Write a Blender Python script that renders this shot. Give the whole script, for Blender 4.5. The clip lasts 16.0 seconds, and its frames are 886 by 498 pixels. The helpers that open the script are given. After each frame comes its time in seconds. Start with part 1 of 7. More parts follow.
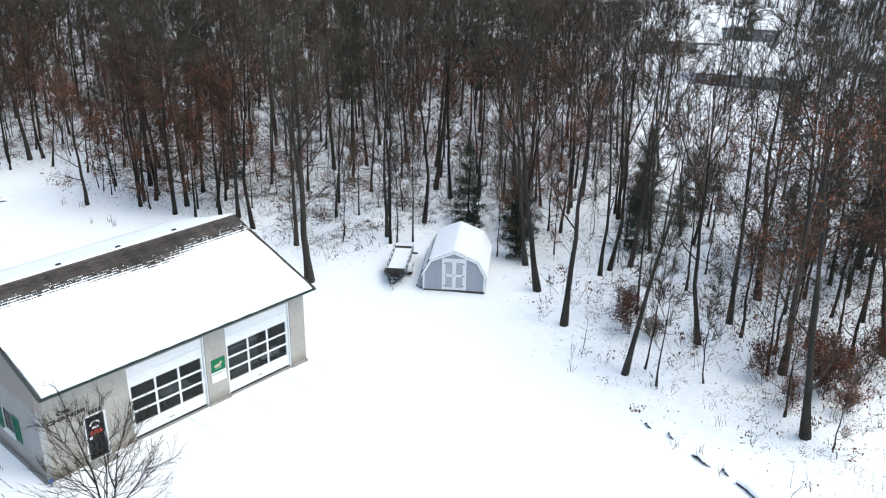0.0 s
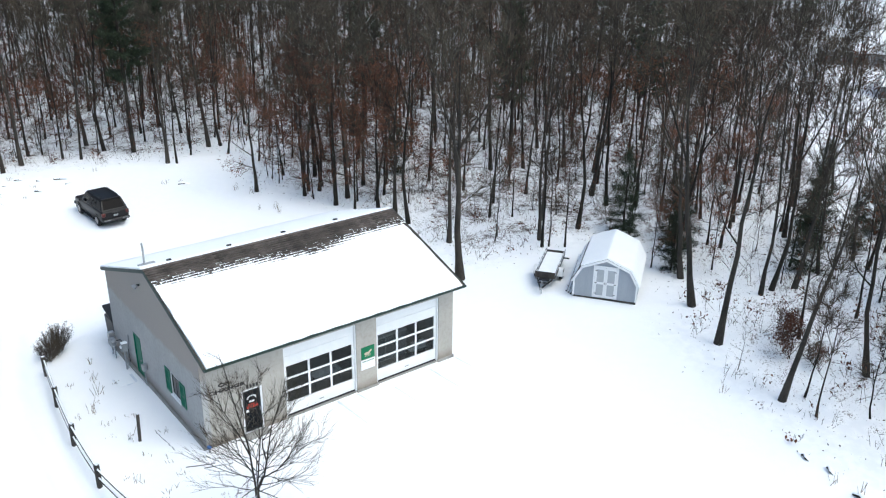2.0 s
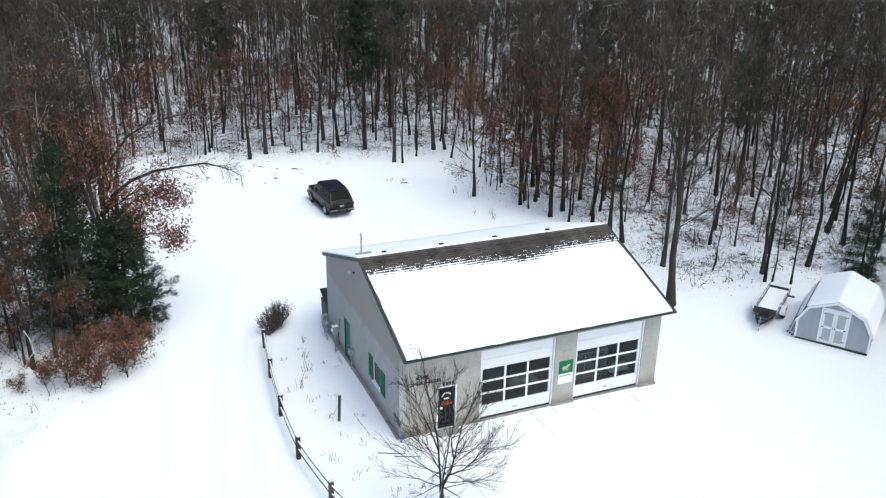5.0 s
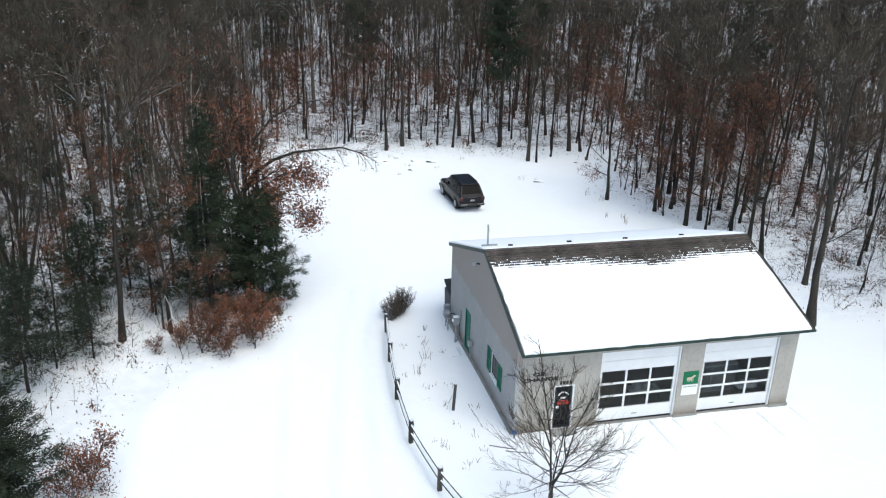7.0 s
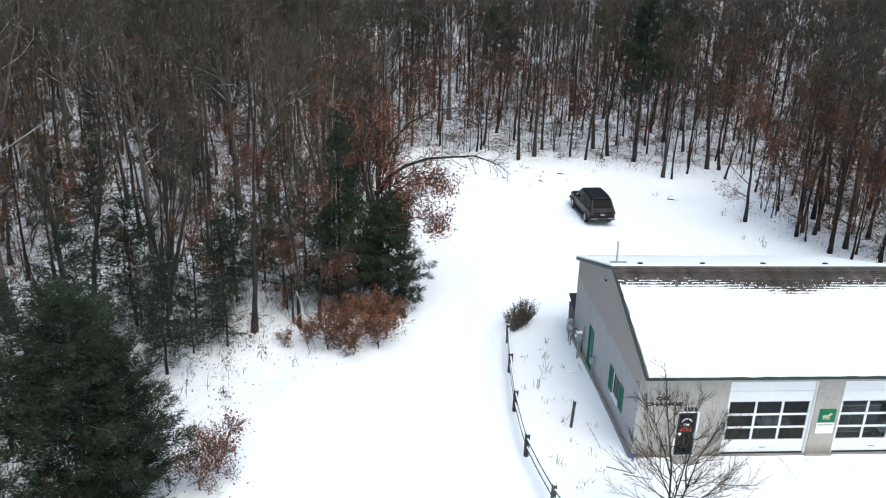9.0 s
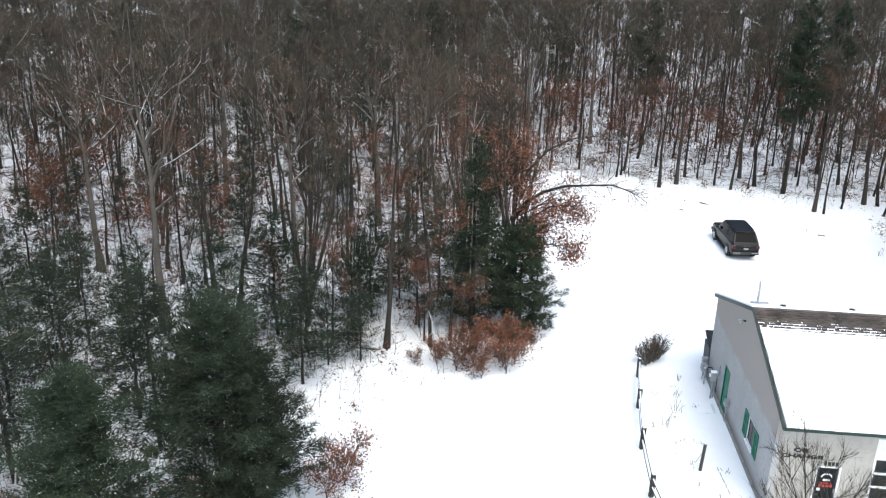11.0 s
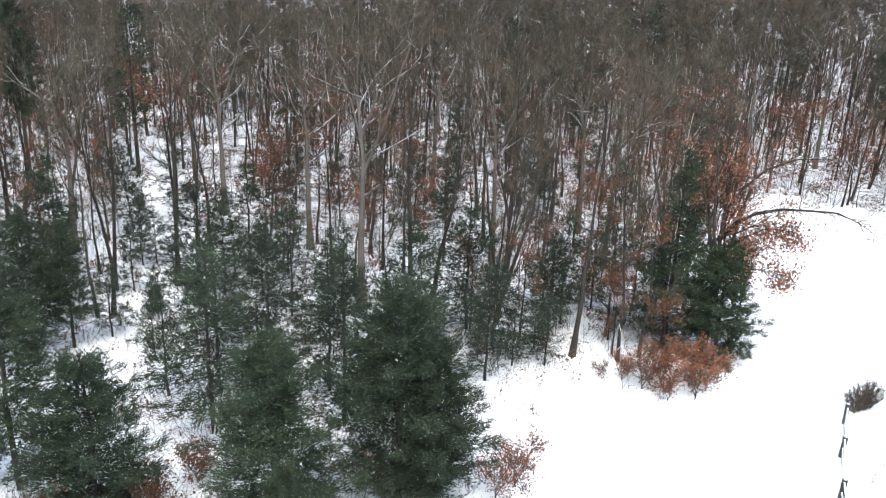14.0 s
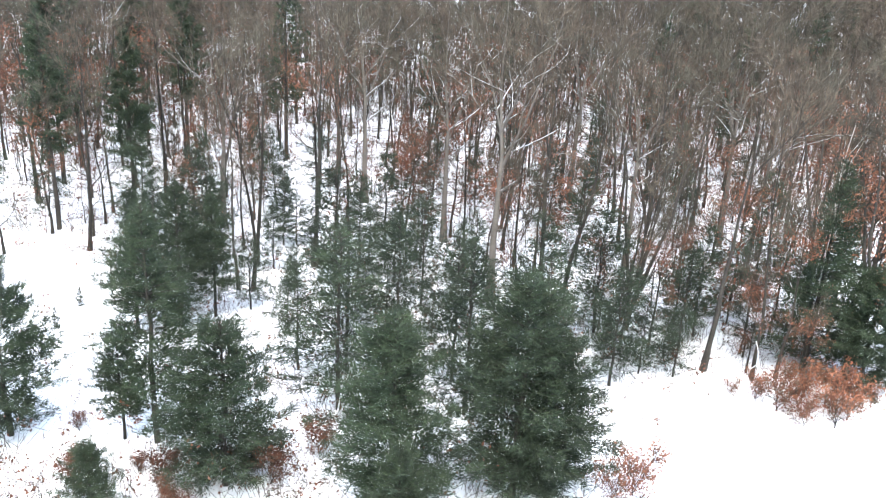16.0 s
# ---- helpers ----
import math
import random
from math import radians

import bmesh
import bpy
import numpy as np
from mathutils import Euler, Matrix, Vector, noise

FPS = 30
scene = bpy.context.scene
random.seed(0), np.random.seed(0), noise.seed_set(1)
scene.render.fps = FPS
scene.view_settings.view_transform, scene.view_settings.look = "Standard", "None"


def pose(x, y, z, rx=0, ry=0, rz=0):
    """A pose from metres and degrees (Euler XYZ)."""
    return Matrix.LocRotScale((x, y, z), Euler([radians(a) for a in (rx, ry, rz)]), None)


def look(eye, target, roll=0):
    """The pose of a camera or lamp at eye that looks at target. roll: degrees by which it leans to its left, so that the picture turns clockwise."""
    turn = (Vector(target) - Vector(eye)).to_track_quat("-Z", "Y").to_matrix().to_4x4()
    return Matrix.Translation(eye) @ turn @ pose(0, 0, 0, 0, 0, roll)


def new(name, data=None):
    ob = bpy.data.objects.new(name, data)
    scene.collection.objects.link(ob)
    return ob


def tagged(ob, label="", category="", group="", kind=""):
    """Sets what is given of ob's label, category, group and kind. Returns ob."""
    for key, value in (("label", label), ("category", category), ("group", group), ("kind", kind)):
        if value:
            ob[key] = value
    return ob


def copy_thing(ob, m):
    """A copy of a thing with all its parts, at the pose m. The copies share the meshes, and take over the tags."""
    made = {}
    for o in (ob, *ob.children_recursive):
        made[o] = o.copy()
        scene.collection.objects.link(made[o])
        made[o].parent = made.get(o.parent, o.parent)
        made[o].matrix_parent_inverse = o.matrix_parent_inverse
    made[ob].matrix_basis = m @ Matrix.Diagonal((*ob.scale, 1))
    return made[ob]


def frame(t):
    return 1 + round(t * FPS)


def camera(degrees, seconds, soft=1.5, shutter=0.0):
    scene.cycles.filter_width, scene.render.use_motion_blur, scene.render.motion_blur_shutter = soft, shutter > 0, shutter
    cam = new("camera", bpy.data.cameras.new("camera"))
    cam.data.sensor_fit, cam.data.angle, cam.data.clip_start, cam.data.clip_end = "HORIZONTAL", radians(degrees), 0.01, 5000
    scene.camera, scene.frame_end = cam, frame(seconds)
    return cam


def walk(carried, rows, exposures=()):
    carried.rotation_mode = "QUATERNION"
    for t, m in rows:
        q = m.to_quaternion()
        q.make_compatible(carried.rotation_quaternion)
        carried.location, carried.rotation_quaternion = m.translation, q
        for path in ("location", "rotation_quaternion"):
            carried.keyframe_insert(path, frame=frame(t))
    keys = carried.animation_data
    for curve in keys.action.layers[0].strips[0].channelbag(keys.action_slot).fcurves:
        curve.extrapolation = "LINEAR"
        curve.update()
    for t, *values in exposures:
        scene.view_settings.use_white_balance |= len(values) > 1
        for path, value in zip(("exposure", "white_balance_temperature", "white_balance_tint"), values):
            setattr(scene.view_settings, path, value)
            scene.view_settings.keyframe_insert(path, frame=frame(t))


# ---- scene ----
import itertools

# the camera hovers and pans to its left
cam = camera(55.23, 16.0, soft=1.15)
PATH = [
    (0.0, -10.226, -28.816, 21.296, 67.258, -0.942, -48.696),
    (0.5, -10.286, -28.796, 21.314, 67.337, -0.874, -46.330),
    (1.0, -10.347, -28.781, 21.313, 67.401, -0.750, -43.381),
    (1.5, -10.386, -28.749, 21.277, 67.373, -0.667, -40.722),
    (2.0, -10.401, -28.696, 21.217, 67.319, -0.677, -37.985),
    (2.5, -10.399, -28.633, 21.172, 67.346, -0.618, -35.251),
    (3.0, -10.388, -28.576, 21.152, 67.456, -0.556, -32.725),
    (3.5, -10.359, -28.526, 21.137, 67.668, -0.543, -29.870),
    (4.0, -10.321, -28.500, 21.079, 67.829, -0.674, -27.426),
    (6.5, -10.115, -28.485, 20.424, 68.244, -1.441, -15.269),
    (7.0, -10.110, -28.448, 20.288, 68.168, -1.589, -12.994),
    (7.5, -10.129, -28.386, 20.200, 68.174, -1.631, -10.660),
    (8.0, -10.157, -28.353, 20.185, 68.204, -1.679, -8.356),
    (8.5, -10.180, -28.348, 20.247, 68.291, -1.693, -5.869),
    (9.0, -10.181, -28.369, 20.357, 68.458, -1.701, -3.856),
    (11.5, -10.163, -28.472, 20.974, 69.379, -1.390, 8.203),
    (12.0, -10.158, -28.457, 20.990, 69.300, -1.690, 10.678),
    (12.5, -10.156, -28.412, 20.936, 69.296, -1.859, 13.095),
    (13.0, -10.144, -28.359, 20.847, 69.267, -2.004, 15.396),
    (13.5, -10.124, -28.309, 20.728, 69.284, -2.095, 17.983),
    (14.0, -10.116, -28.280, 20.601, 69.324, -2.220, 20.226),
    (14.5, -10.116, -28.275, 20.470, 69.217, -2.508, 22.794),
    (15.0, -10.113, -28.292, 20.344, 69.128, -2.779, 25.205),
    (15.5, -10.106, -28.326, 20.233, 69.105, -2.900, 27.467),
    (16.0, -10.094, -28.355, 20.146, 69.144, -3.104, 30.047),
]
walk(cam, [(t, pose(*p)) for t, *p in PATH],
     exposures=[(0.0, 0.65, 6270, 0), (3.5, 0.57, 6180, 0), (7.0, 0.48, 6270, 0), (9.0, 0.58, 6330, 1), (11.5, 1.22, 6450, 2), (12.5, 1.54, 6500, 3), (13.5, 1.46, 6470, 2), (14.5, 1.74, 6470, 2), (15.0, 1.88, 6450, 2), (16.0, 2.38, 6420, 3)])

# ---- light ----
world = bpy.data.worlds.new("overcast_sky")
scene.world = world
world.use_nodes = True
SUN_EL, SUN_AZ = radians(60), radians(155)   # azimuth clockwise from north (+y)
wn, wl = world.node_tree.nodes, world.node_tree.links
sky = wn.new("ShaderNodeTexSky")
sky.sky_type, sky.sun_disc = "NISHITA", False
sky.sun_elevation, sky.sun_rotation = SUN_EL, SUN_AZ
sky.air_density, sky.dust_density, sky.ozone_density = 1.0, 3.0, 1.0
wl.new(sky.outputs["Color"], wn["Background"].inputs["Color"])
wn["Background"].inputs["Strength"].default_value = 0.16
sun_data = bpy.data.lights.new("sun", "SUN")
sun_data.energy, sun_data.angle, sun_data.color = 0.75, radians(80), (1.0, 0.97, 0.93)
sun = new("sun", sun_data)
to_sun = Vector((math.sin(SUN_AZ) * math.cos(SUN_EL), math.cos(SUN_AZ) * math.cos(SUN_EL), math.sin(SUN_EL)))
sun.matrix_world = look(to_sun * 60, (0, 0, 0))


# ---- materials ----
def node_mat(name):
    m = bpy.data.materials.new(name)
    m.use_nodes = True
    return m, m.node_tree.nodes, m.node_tree.links, m.node_tree.nodes["Principled BSDF"]


def mixer(nodes, links, fac, a, b):
    """A colour mix; fac, a and b are sockets or values."""
    mx = nodes.new("ShaderNodeMix")
    mx.data_type = "RGBA"
    for sock, v in ((mx.inputs["Factor"], fac), (mx.inputs[6], a), (mx.inputs[7], b)):
        if isinstance(v, bpy.types.NodeSocket):
            links.new(v, sock)
        else:
            sock.default_value = v if not isinstance(v, tuple) else (*v, 1)[:4]
    return mx.outputs[2]


def noise_of(nodes, links, vec, scale, detail=4, rough=0.6):
    n = nodes.new("ShaderNodeTexNoise")
    n.inputs["Scale"].default_value, n.inputs["Detail"].default_value, n.inputs["Roughness"].default_value = scale, detail, rough
    links.new(vec, n.inputs["Vector"])
    return n.outputs["Fac"]


def ranged(nodes, links, fac, lo, hi, out0=0.0, out1=1.0):
    r = nodes.new("ShaderNodeMapRange")
    r.inputs["From Min"].default_value, r.inputs["From Max"].default_value = lo, hi
    r.inputs["To Min"].default_value, r.inputs["To Max"].default_value = out0, out1
    links.new(fac, r.inputs["Value"])
    return r.outputs["Result"]


def maths(nodes, links, op, a, b):
    n = nodes.new("ShaderNodeMath")
    n.operation = op
    for sock, v in zip(n.inputs, (a, b)):
        if isinstance(v, bpy.types.NodeSocket):
            links.new(v, sock)
        else:
            sock.default_value = v
    return n.outputs[0]


def surface(name, c1, c2, scale=3.0, fine=30.0, rough=0.8, bump=0.2, metal=0.0, snow=0.0, vary=0.0, stretch=(1, 1, 1), snow_scale=3.0, island=0.0, tint=0.0, fleck=0.0):
    """A weathered surface: two colours mixed by coarse and fine noise, bump from the fine one, snow on what faces up."""
    m, n, l, bsdf = node_mat(name)
    tc = n.new("ShaderNodeTexCoord")
    mp = n.new("ShaderNodeMapping")
    mp.inputs["Scale"].default_value = stretch
    l.new(tc.outputs["Object"], mp.inputs["Vector"])
    vec = mp.outputs["Vector"]
    a, b = noise_of(n, l, vec, scale), noise_of(n, l, vec, fine, 3)
    fac = ranged(n, l, maths(n, l, "ADD", a, maths(n, l, "MULTIPLY", b, 0.6)), 0.55, 1.05)
    col = mixer(n, l, fac, c1, c2)
    if vary:
        info = n.new("ShaderNodeObjectInfo")
        hsv = n.new("ShaderNodeHueSaturation")
        l.new(ranged(n, l, info.outputs["Random"], 0, 1, 1 - vary, 1 + vary), hsv.inputs["Value"])
        l.new(col, hsv.inputs["Color"])
        col = hsv.outputs["Color"]
    if island:
        geo = n.new("ShaderNodeNewGeometry")
        hsv = n.new("ShaderNodeHueSaturation")
        l.new(ranged(n, l, geo.outputs["Random Per Island"], 0, 1, 1 - island, 1 + island), hsv.inputs["Value"])
        l.new(col, hsv.inputs["Color"])
        col = hsv.outputs["Color"]
    if tint:
        geo = n.new("ShaderNodeNewGeometry")
        drift = ranged(n, l, noise_of(n, l, geo.outputs["Position"], 0.16, 2), 0.36, 0.64)
        mul = n.new("ShaderNodeMix")
        mul.data_type, mul.blend_type = "RGBA", "MULTIPLY"
        mul.inputs["Factor"].default_value = tint
        l.new(col, mul.inputs[6])
        l.new(mixer(n, l, drift, (1.22, 0.98, 0.8), (0.84, 1.0, 0.82)), mul.inputs[7])
        col = mul.outputs[2]
    if fleck:
        geo = n.new("ShaderNodeNewGeometry")
        sep = n.new("ShaderNodeSeparateXYZ")
        l.new(geo.outputs["Normal"], sep.inputs[0])
        some = maths(n, l, "FRACT", maths(n, l, "MULTIPLY", geo.outputs["Random Per Island"], 13.7), 0.0)
        lies = maths(n, l, "MULTIPLY", ranged(n, l, some, 1 - fleck, 1.01 - fleck), ranged(n, l, sep.outputs["Z"], 0.0, 0.25))
        col = mixer(n, l, lies, col, (0.72, 0.75, 0.79))
    if snow:
        geo = n.new("ShaderNodeNewGeometry")
        sep = n.new("ShaderNodeSeparateXYZ")
        l.new(geo.outputs["Normal"], sep.inputs[0])
        patch = noise_of(n, l, geo.outputs["Position"], snow_scale, 3)
        up = maths(n, l, "ADD", sep.outputs["Z"], maths(n, l, "MULTIPLY", patch, 1.2))
        col = mixer(n, l, ranged(n, l, up, 1.75 - snow, 1.95 - snow), col, (0.8, 0.83, 0.87))
    l.new(col, bsdf.inputs["Base Color"])
    bsdf.inputs["Roughness"].default_value, bsdf.inputs["Metallic"].default_value = rough, metal
    bsdf.inputs["Specular IOR Level"].default_value = 0.3
    if bump:
        bp = n.new("ShaderNodeBump")
        bp.inputs["Strength"].default_value, bp.inputs["Distance"].default_value = bump, 0.03
        l.new(b, bp.inputs["Height"])
        l.new(bp.outputs["Normal"], bsdf.inputs["Normal"])
    return m


def snow_ground():
    """Snow; where the mesh's litter value is high, fallen leaves and twigs show through."""
    m, n, l, bsdf = node_mat("snow_ground")
    geo = n.new("ShaderNodeNewGeometry")
    pos = geo.outputs["Position"]
    att = n.new("ShaderNodeAttribute")
    att.attribute_name = "litter"
    coarse, mid, fine = noise_of(n, l, pos, 0.25, 3), noise_of(n, l, pos, 1.6, 4), noise_of(n, l, pos, 12.0, 4, 0.65)
    white = mixer(n, l, coarse, (0.915, 0.925, 0.945), (0.95, 0.955, 0.96))
    # Shading of the snow's bumps painted into the colour: greyer where the noise is low.
    rough = maths(n, l, "MULTIPLY", ranged(n, l, mid, 0.62, 0.42), ranged(n, l, att.outputs["Fac"], 0.02, 0.25, 0.05, 0.35))
    white = mixer(n, l, rough, white, (0.74, 0.76, 0.79))
    # The ruts' faint shading is put into the colour as a bluish grey.
    rut_shade = n.new("ShaderNodeAttribute")
    rut_shade.attribute_name = "rut_shade"
    white = mixer(n, l, ranged(n, l, rut_shade.outputs["Fac"], 0.1, 1.0, 0.0, 0.4), white, (0.7, 0.76, 0.84))
    leaf = mixer(n, l, ranged(n, l, noise_of(n, l, pos, 23.0, 2), 0.35, 0.65), (0.025, 0.02, 0.016), (0.11, 0.065, 0.04))
    lit = maths(n, l, "MULTIPLY", att.outputs["Fac"], ranged(n, l, noise_of(n, l, pos, 0.35, 3), 0.35, 0.65, 0.2, 0.4))
    spots = maths(n, l, "ADD", maths(n, l, "ADD", fine, maths(n, l, "MULTIPLY", mid, 0.55)), lit)
    fac = maths(n, l, "MULTIPLY", ranged(n, l, spots, 1.08, 1.2), ranged(n, l, att.outputs["Fac"], 0.05, 0.3))
    l.new(mixer(n, l, fac, white, leaf), bsdf.inputs["Base Color"])
    bsdf.inputs["Roughness"].default_value = 0.7
    bsdf.inputs["Specular IOR Level"].default_value = 0.25
    bp = n.new("ShaderNodeBump")
    bp.inputs["Strength"].default_value, bp.inputs["Distance"].default_value = 0.35, 0.12
    l.new(maths(n, l, "ADD", mid, maths(n, l, "MULTIPLY", fine, 0.4)), bp.inputs["Height"])
    l.new(bp.outputs["Normal"], bsdf.inputs["Normal"])
    return m


def stained_wall(name, pale, upper_col, edge):
    """Rendered masonry; above the height edge it turns to a darker second colour, with a ragged lower line."""
    m, n, l, bsdf = node_mat(name)
    tc = n.new("ShaderNodeTexCoord")
    vec = tc.outputs["Object"]
    sep = n.new("ShaderNodeSeparateXYZ")
    l.new(vec, sep.inputs[0])
    a, b, c = noise_of(n, l, vec, 0.9, 4), noise_of(n, l, vec, 6.0, 4), noise_of(n, l, vec, 45.0, 2)
    col = mixer(n, l, ranged(n, l, a, 0.3, 0.7), pale, tuple(v * 0.86 for v in pale))
    col = mixer(n, l, ranged(n, l, b, 0.45, 0.8, 0, 0.35), col, (0.19, 0.165, 0.14))
    height = maths(n, l, "ADD", sep.outputs["Z"], maths(n, l, "MULTIPLY", a, 0.4))
    height = maths(n, l, "ADD", height, maths(n, l, "MULTIPLY", b, 0.12))
    col = mixer(n, l, ranged(n, l, height, edge + 0.15, edge + 0.4, 0, 0.95), col, upper_col)
    foot = maths(n, l, "ADD", sep.outputs["Z"], maths(n, l, "MULTIPLY", b, 0.7))
    col = mixer(n, l, ranged(n, l, foot, 0.95, 0.35, 0, 0.75), col, (0.17, 0.13, 0.095))
    l.new(col, bsdf.inputs["Base Color"])
    bsdf.inputs["Roughness"].default_value = 0.9
    bp = n.new("ShaderNodeBump")
    bp.inputs["Strength"].default_value, bp.inputs["Distance"].default_value = 0.3, 0.02
    l.new(c, bp.inputs["Height"])
    l.new(bp.outputs["Normal"], bsdf.inputs["Normal"])
    return m


def glass(name, tint, through_it, gloss):
    m, n, l, bsdf = node_mat(name)
    bsdf.inputs["Base Color"].default_value = (*tint, 1)
    bsdf.inputs["Roughness"].default_value = 0.04
    bsdf.inputs["Transmission Weight"].default_value = through_it
    bsdf.inputs["IOR"].default_value = 1.3
    bsdf.inputs["Specular IOR Level"].default_value = gloss
    return m


SNOW_GROUND = snow_ground()
SNOW = surface("lying_snow", (0.92, 0.93, 0.945), (0.95, 0.955, 0.96), 1.5, 12, 0.7, 0.25)
BARK = surface("grey_brown_bark", (0.017, 0.0148, 0.0128), (0.064, 0.055, 0.046), 2.0, 25, 0.95, 0.6, snow=0.25, vary=0.35, stretch=(1, 1, 0.35))
BARK_DARK = surface("dark_bark", (0.011, 0.0094, 0.0078), (0.038, 0.032, 0.026), 2.0, 25, 0.95, 0.6, snow=0.15, vary=0.4, stretch=(1, 1, 0.35))
TWIG = surface("twig_bark", (0.023, 0.019, 0.0155), (0.1, 0.083, 0.067), 1.0, 8, 0.95, 0, snow=0.0, vary=0.3, island=0.45, tint=0.5, fleck=0.006)
LIMB_BARK = surface("limb_bark", (0.018, 0.0145, 0.0115), (0.066, 0.054, 0.043), 1.0, 12, 0.95, 0, snow=0.32, snow_scale=5.0, vary=0.35, island=0.4, tint=0.35, fleck=0.006)
SNOWY_LIMB = surface("snowy_limb_bark", (0.06, 0.053, 0.045), (0.17, 0.15, 0.13), 1.5, 15, 0.95, 0, snow=0.6, snow_scale=2.0, vary=0.2, island=0.3, fleck=0.03)
OAK_LEAF = surface("dry_oak_leaf", (0.05, 0.019, 0.011), (0.155, 0.06, 0.032), 0.8, 6, 0.75, 0, snow=0.1, vary=0.3, island=0.35)
RUST_LEAF = surface("rust_leaf", (0.07, 0.0268, 0.014), (0.275, 0.113, 0.064), 0.8, 6, 0.75, 0, snow=0.12, vary=0.25, island=0.4)
NEEDLE = surface("pine_needles", (0.0042, 0.0096, 0.0046), (0.039, 0.054, 0.028), 2.0, 9, 0.7, 0, tint=0.2, snow=0.1, vary=0.25, island=0.35, snow_scale=7.0)
NEEDLE_PALE = surface("young_pine_needles", (0.0048, 0.0104, 0.0052), (0.04, 0.054, 0.029), 2.0, 9, 0.7, 0, tint=0.25, snow=0.1, vary=0.3, island=0.35, snow_scale=7.0)
GABLE_WALL = stained_wall("gable_render", (0.41, 0.41, 0.405), (0.335, 0.3, 0.268), 3.2)
FRONT_WALL = stained_wall("front_render", (0.43, 0.405, 0.365), (0.39, 0.36, 0.32), 3.9)
GREEN_TRIM = surface("dark_green_trim", (0.01, 0.024, 0.019), (0.022, 0.045, 0.036), 3, 20, 0.5, 0.1)
GREEN_PAINT = surface("green_paint", (0.004, 0.115, 0.065), (0.01, 0.15, 0.085), 2, 15, 0.45, 0.1)
SIGN_GREEN = surface("sign_green", (0.0, 0.13, 0.05), (0.005, 0.16, 0.065), 2, 15, 0.4, 0.0)
WHITE_PAINT = surface("white_paint", (0.74, 0.75, 0.76), (0.82, 0.82, 0.82), 1.2, 14, 0.45, 0.05)
SIGN_WHITE = surface("sign_white", (0.8, 0.8, 0.8), (0.86, 0.86, 0.86), 2, 15, 0.4, 0.0)
BLACK = surface("black_plastic", (0.012, 0.012, 0.013), (0.03, 0.03, 0.032), 3, 20, 0.55, 0.1)
RED = surface("red_vinyl", (0.45, 0.03, 0.02), (0.5, 0.05, 0.03), 3, 20, 0.5, 0.0)
SHINGLE = surface("brown_shingle", (0.05, 0.041, 0.036), (0.12, 0.1, 0.088), 1.2, 40, 0.95, 0.5, vary=0.2, island=0.35)
GALV = surface("galvanised_metal", (0.32, 0.33, 0.34), (0.5, 0.5, 0.5), 4, 30, 0.45, 0.1, metal=0.7)
GREY_METAL = surface("grey_painted_metal", (0.22, 0.23, 0.24), (0.36, 0.37, 0.38), 3, 20, 0.55, 0.1)
GLASS = glass("window_glass", (0.36, 0.4, 0.42), 1.0, 0.3)
DARK_GLASS = glass("dark_glass", (0.012, 0.013, 0.015), 0.0, 0.25)
CAR_GLASS = glass("tinted_car_glass", (0.004, 0.004, 0.005), 0.0, 0.12)
CONCRETE = surface("concrete", (0.22, 0.21, 0.2), (0.36, 0.35, 0.33), 1.5, 25, 0.9, 0.4)
OLD_WOOD = surface("weathered_wood", (0.03, 0.026, 0.023), (0.095, 0.082, 0.072), 3, 30, 0.9, 0.5, snow=0.45, vary=0.2, stretch=(1, 1, 0.3))
SHED_SIDING = surface("grey_shed_siding", (0.30, 0.325, 0.36), (0.37, 0.395, 0.43), 1.5, 20, 0.75, 0.25, stretch=(1, 1, 0.2))
SHED_PANEL = surface("grey_door_panel", (0.36, 0.38, 0.40), (0.44, 0.455, 0.47), 1.5, 20, 0.75, 0.2)
CAR_PAINT = surface("charcoal_car_paint", (0.005, 0.0045, 0.0052), (0.01, 0.009, 0.0105), 1.5, 10, 0.38, 0.0)
RUBBER = surface("tyre_rubber", (0.012, 0.012, 0.012), (0.028, 0.027, 0.026), 4, 30, 0.85, 0.2)
TAIL_RED = surface("tail_lamp_red", (0.05, 0.01, 0.01), (0.09, 0.016, 0.014), 3, 20, 0.3, 0.0)
CHROME = surface("bumper_chrome", (0.2, 0.2, 0.21), (0.34, 0.34, 0.35), 4, 30, 0.35, 0.0, metal=0.6)
WEED = surface("dry_weed", (0.12, 0.09, 0.06), (0.25, 0.19, 0.13), 2, 12, 0.9, 0.0)
FAR_WALL = surface("far_house_siding", (0.17, 0.175, 0.185), (0.27, 0.275, 0.285), 0.4, 5, 0.85, 0.1)


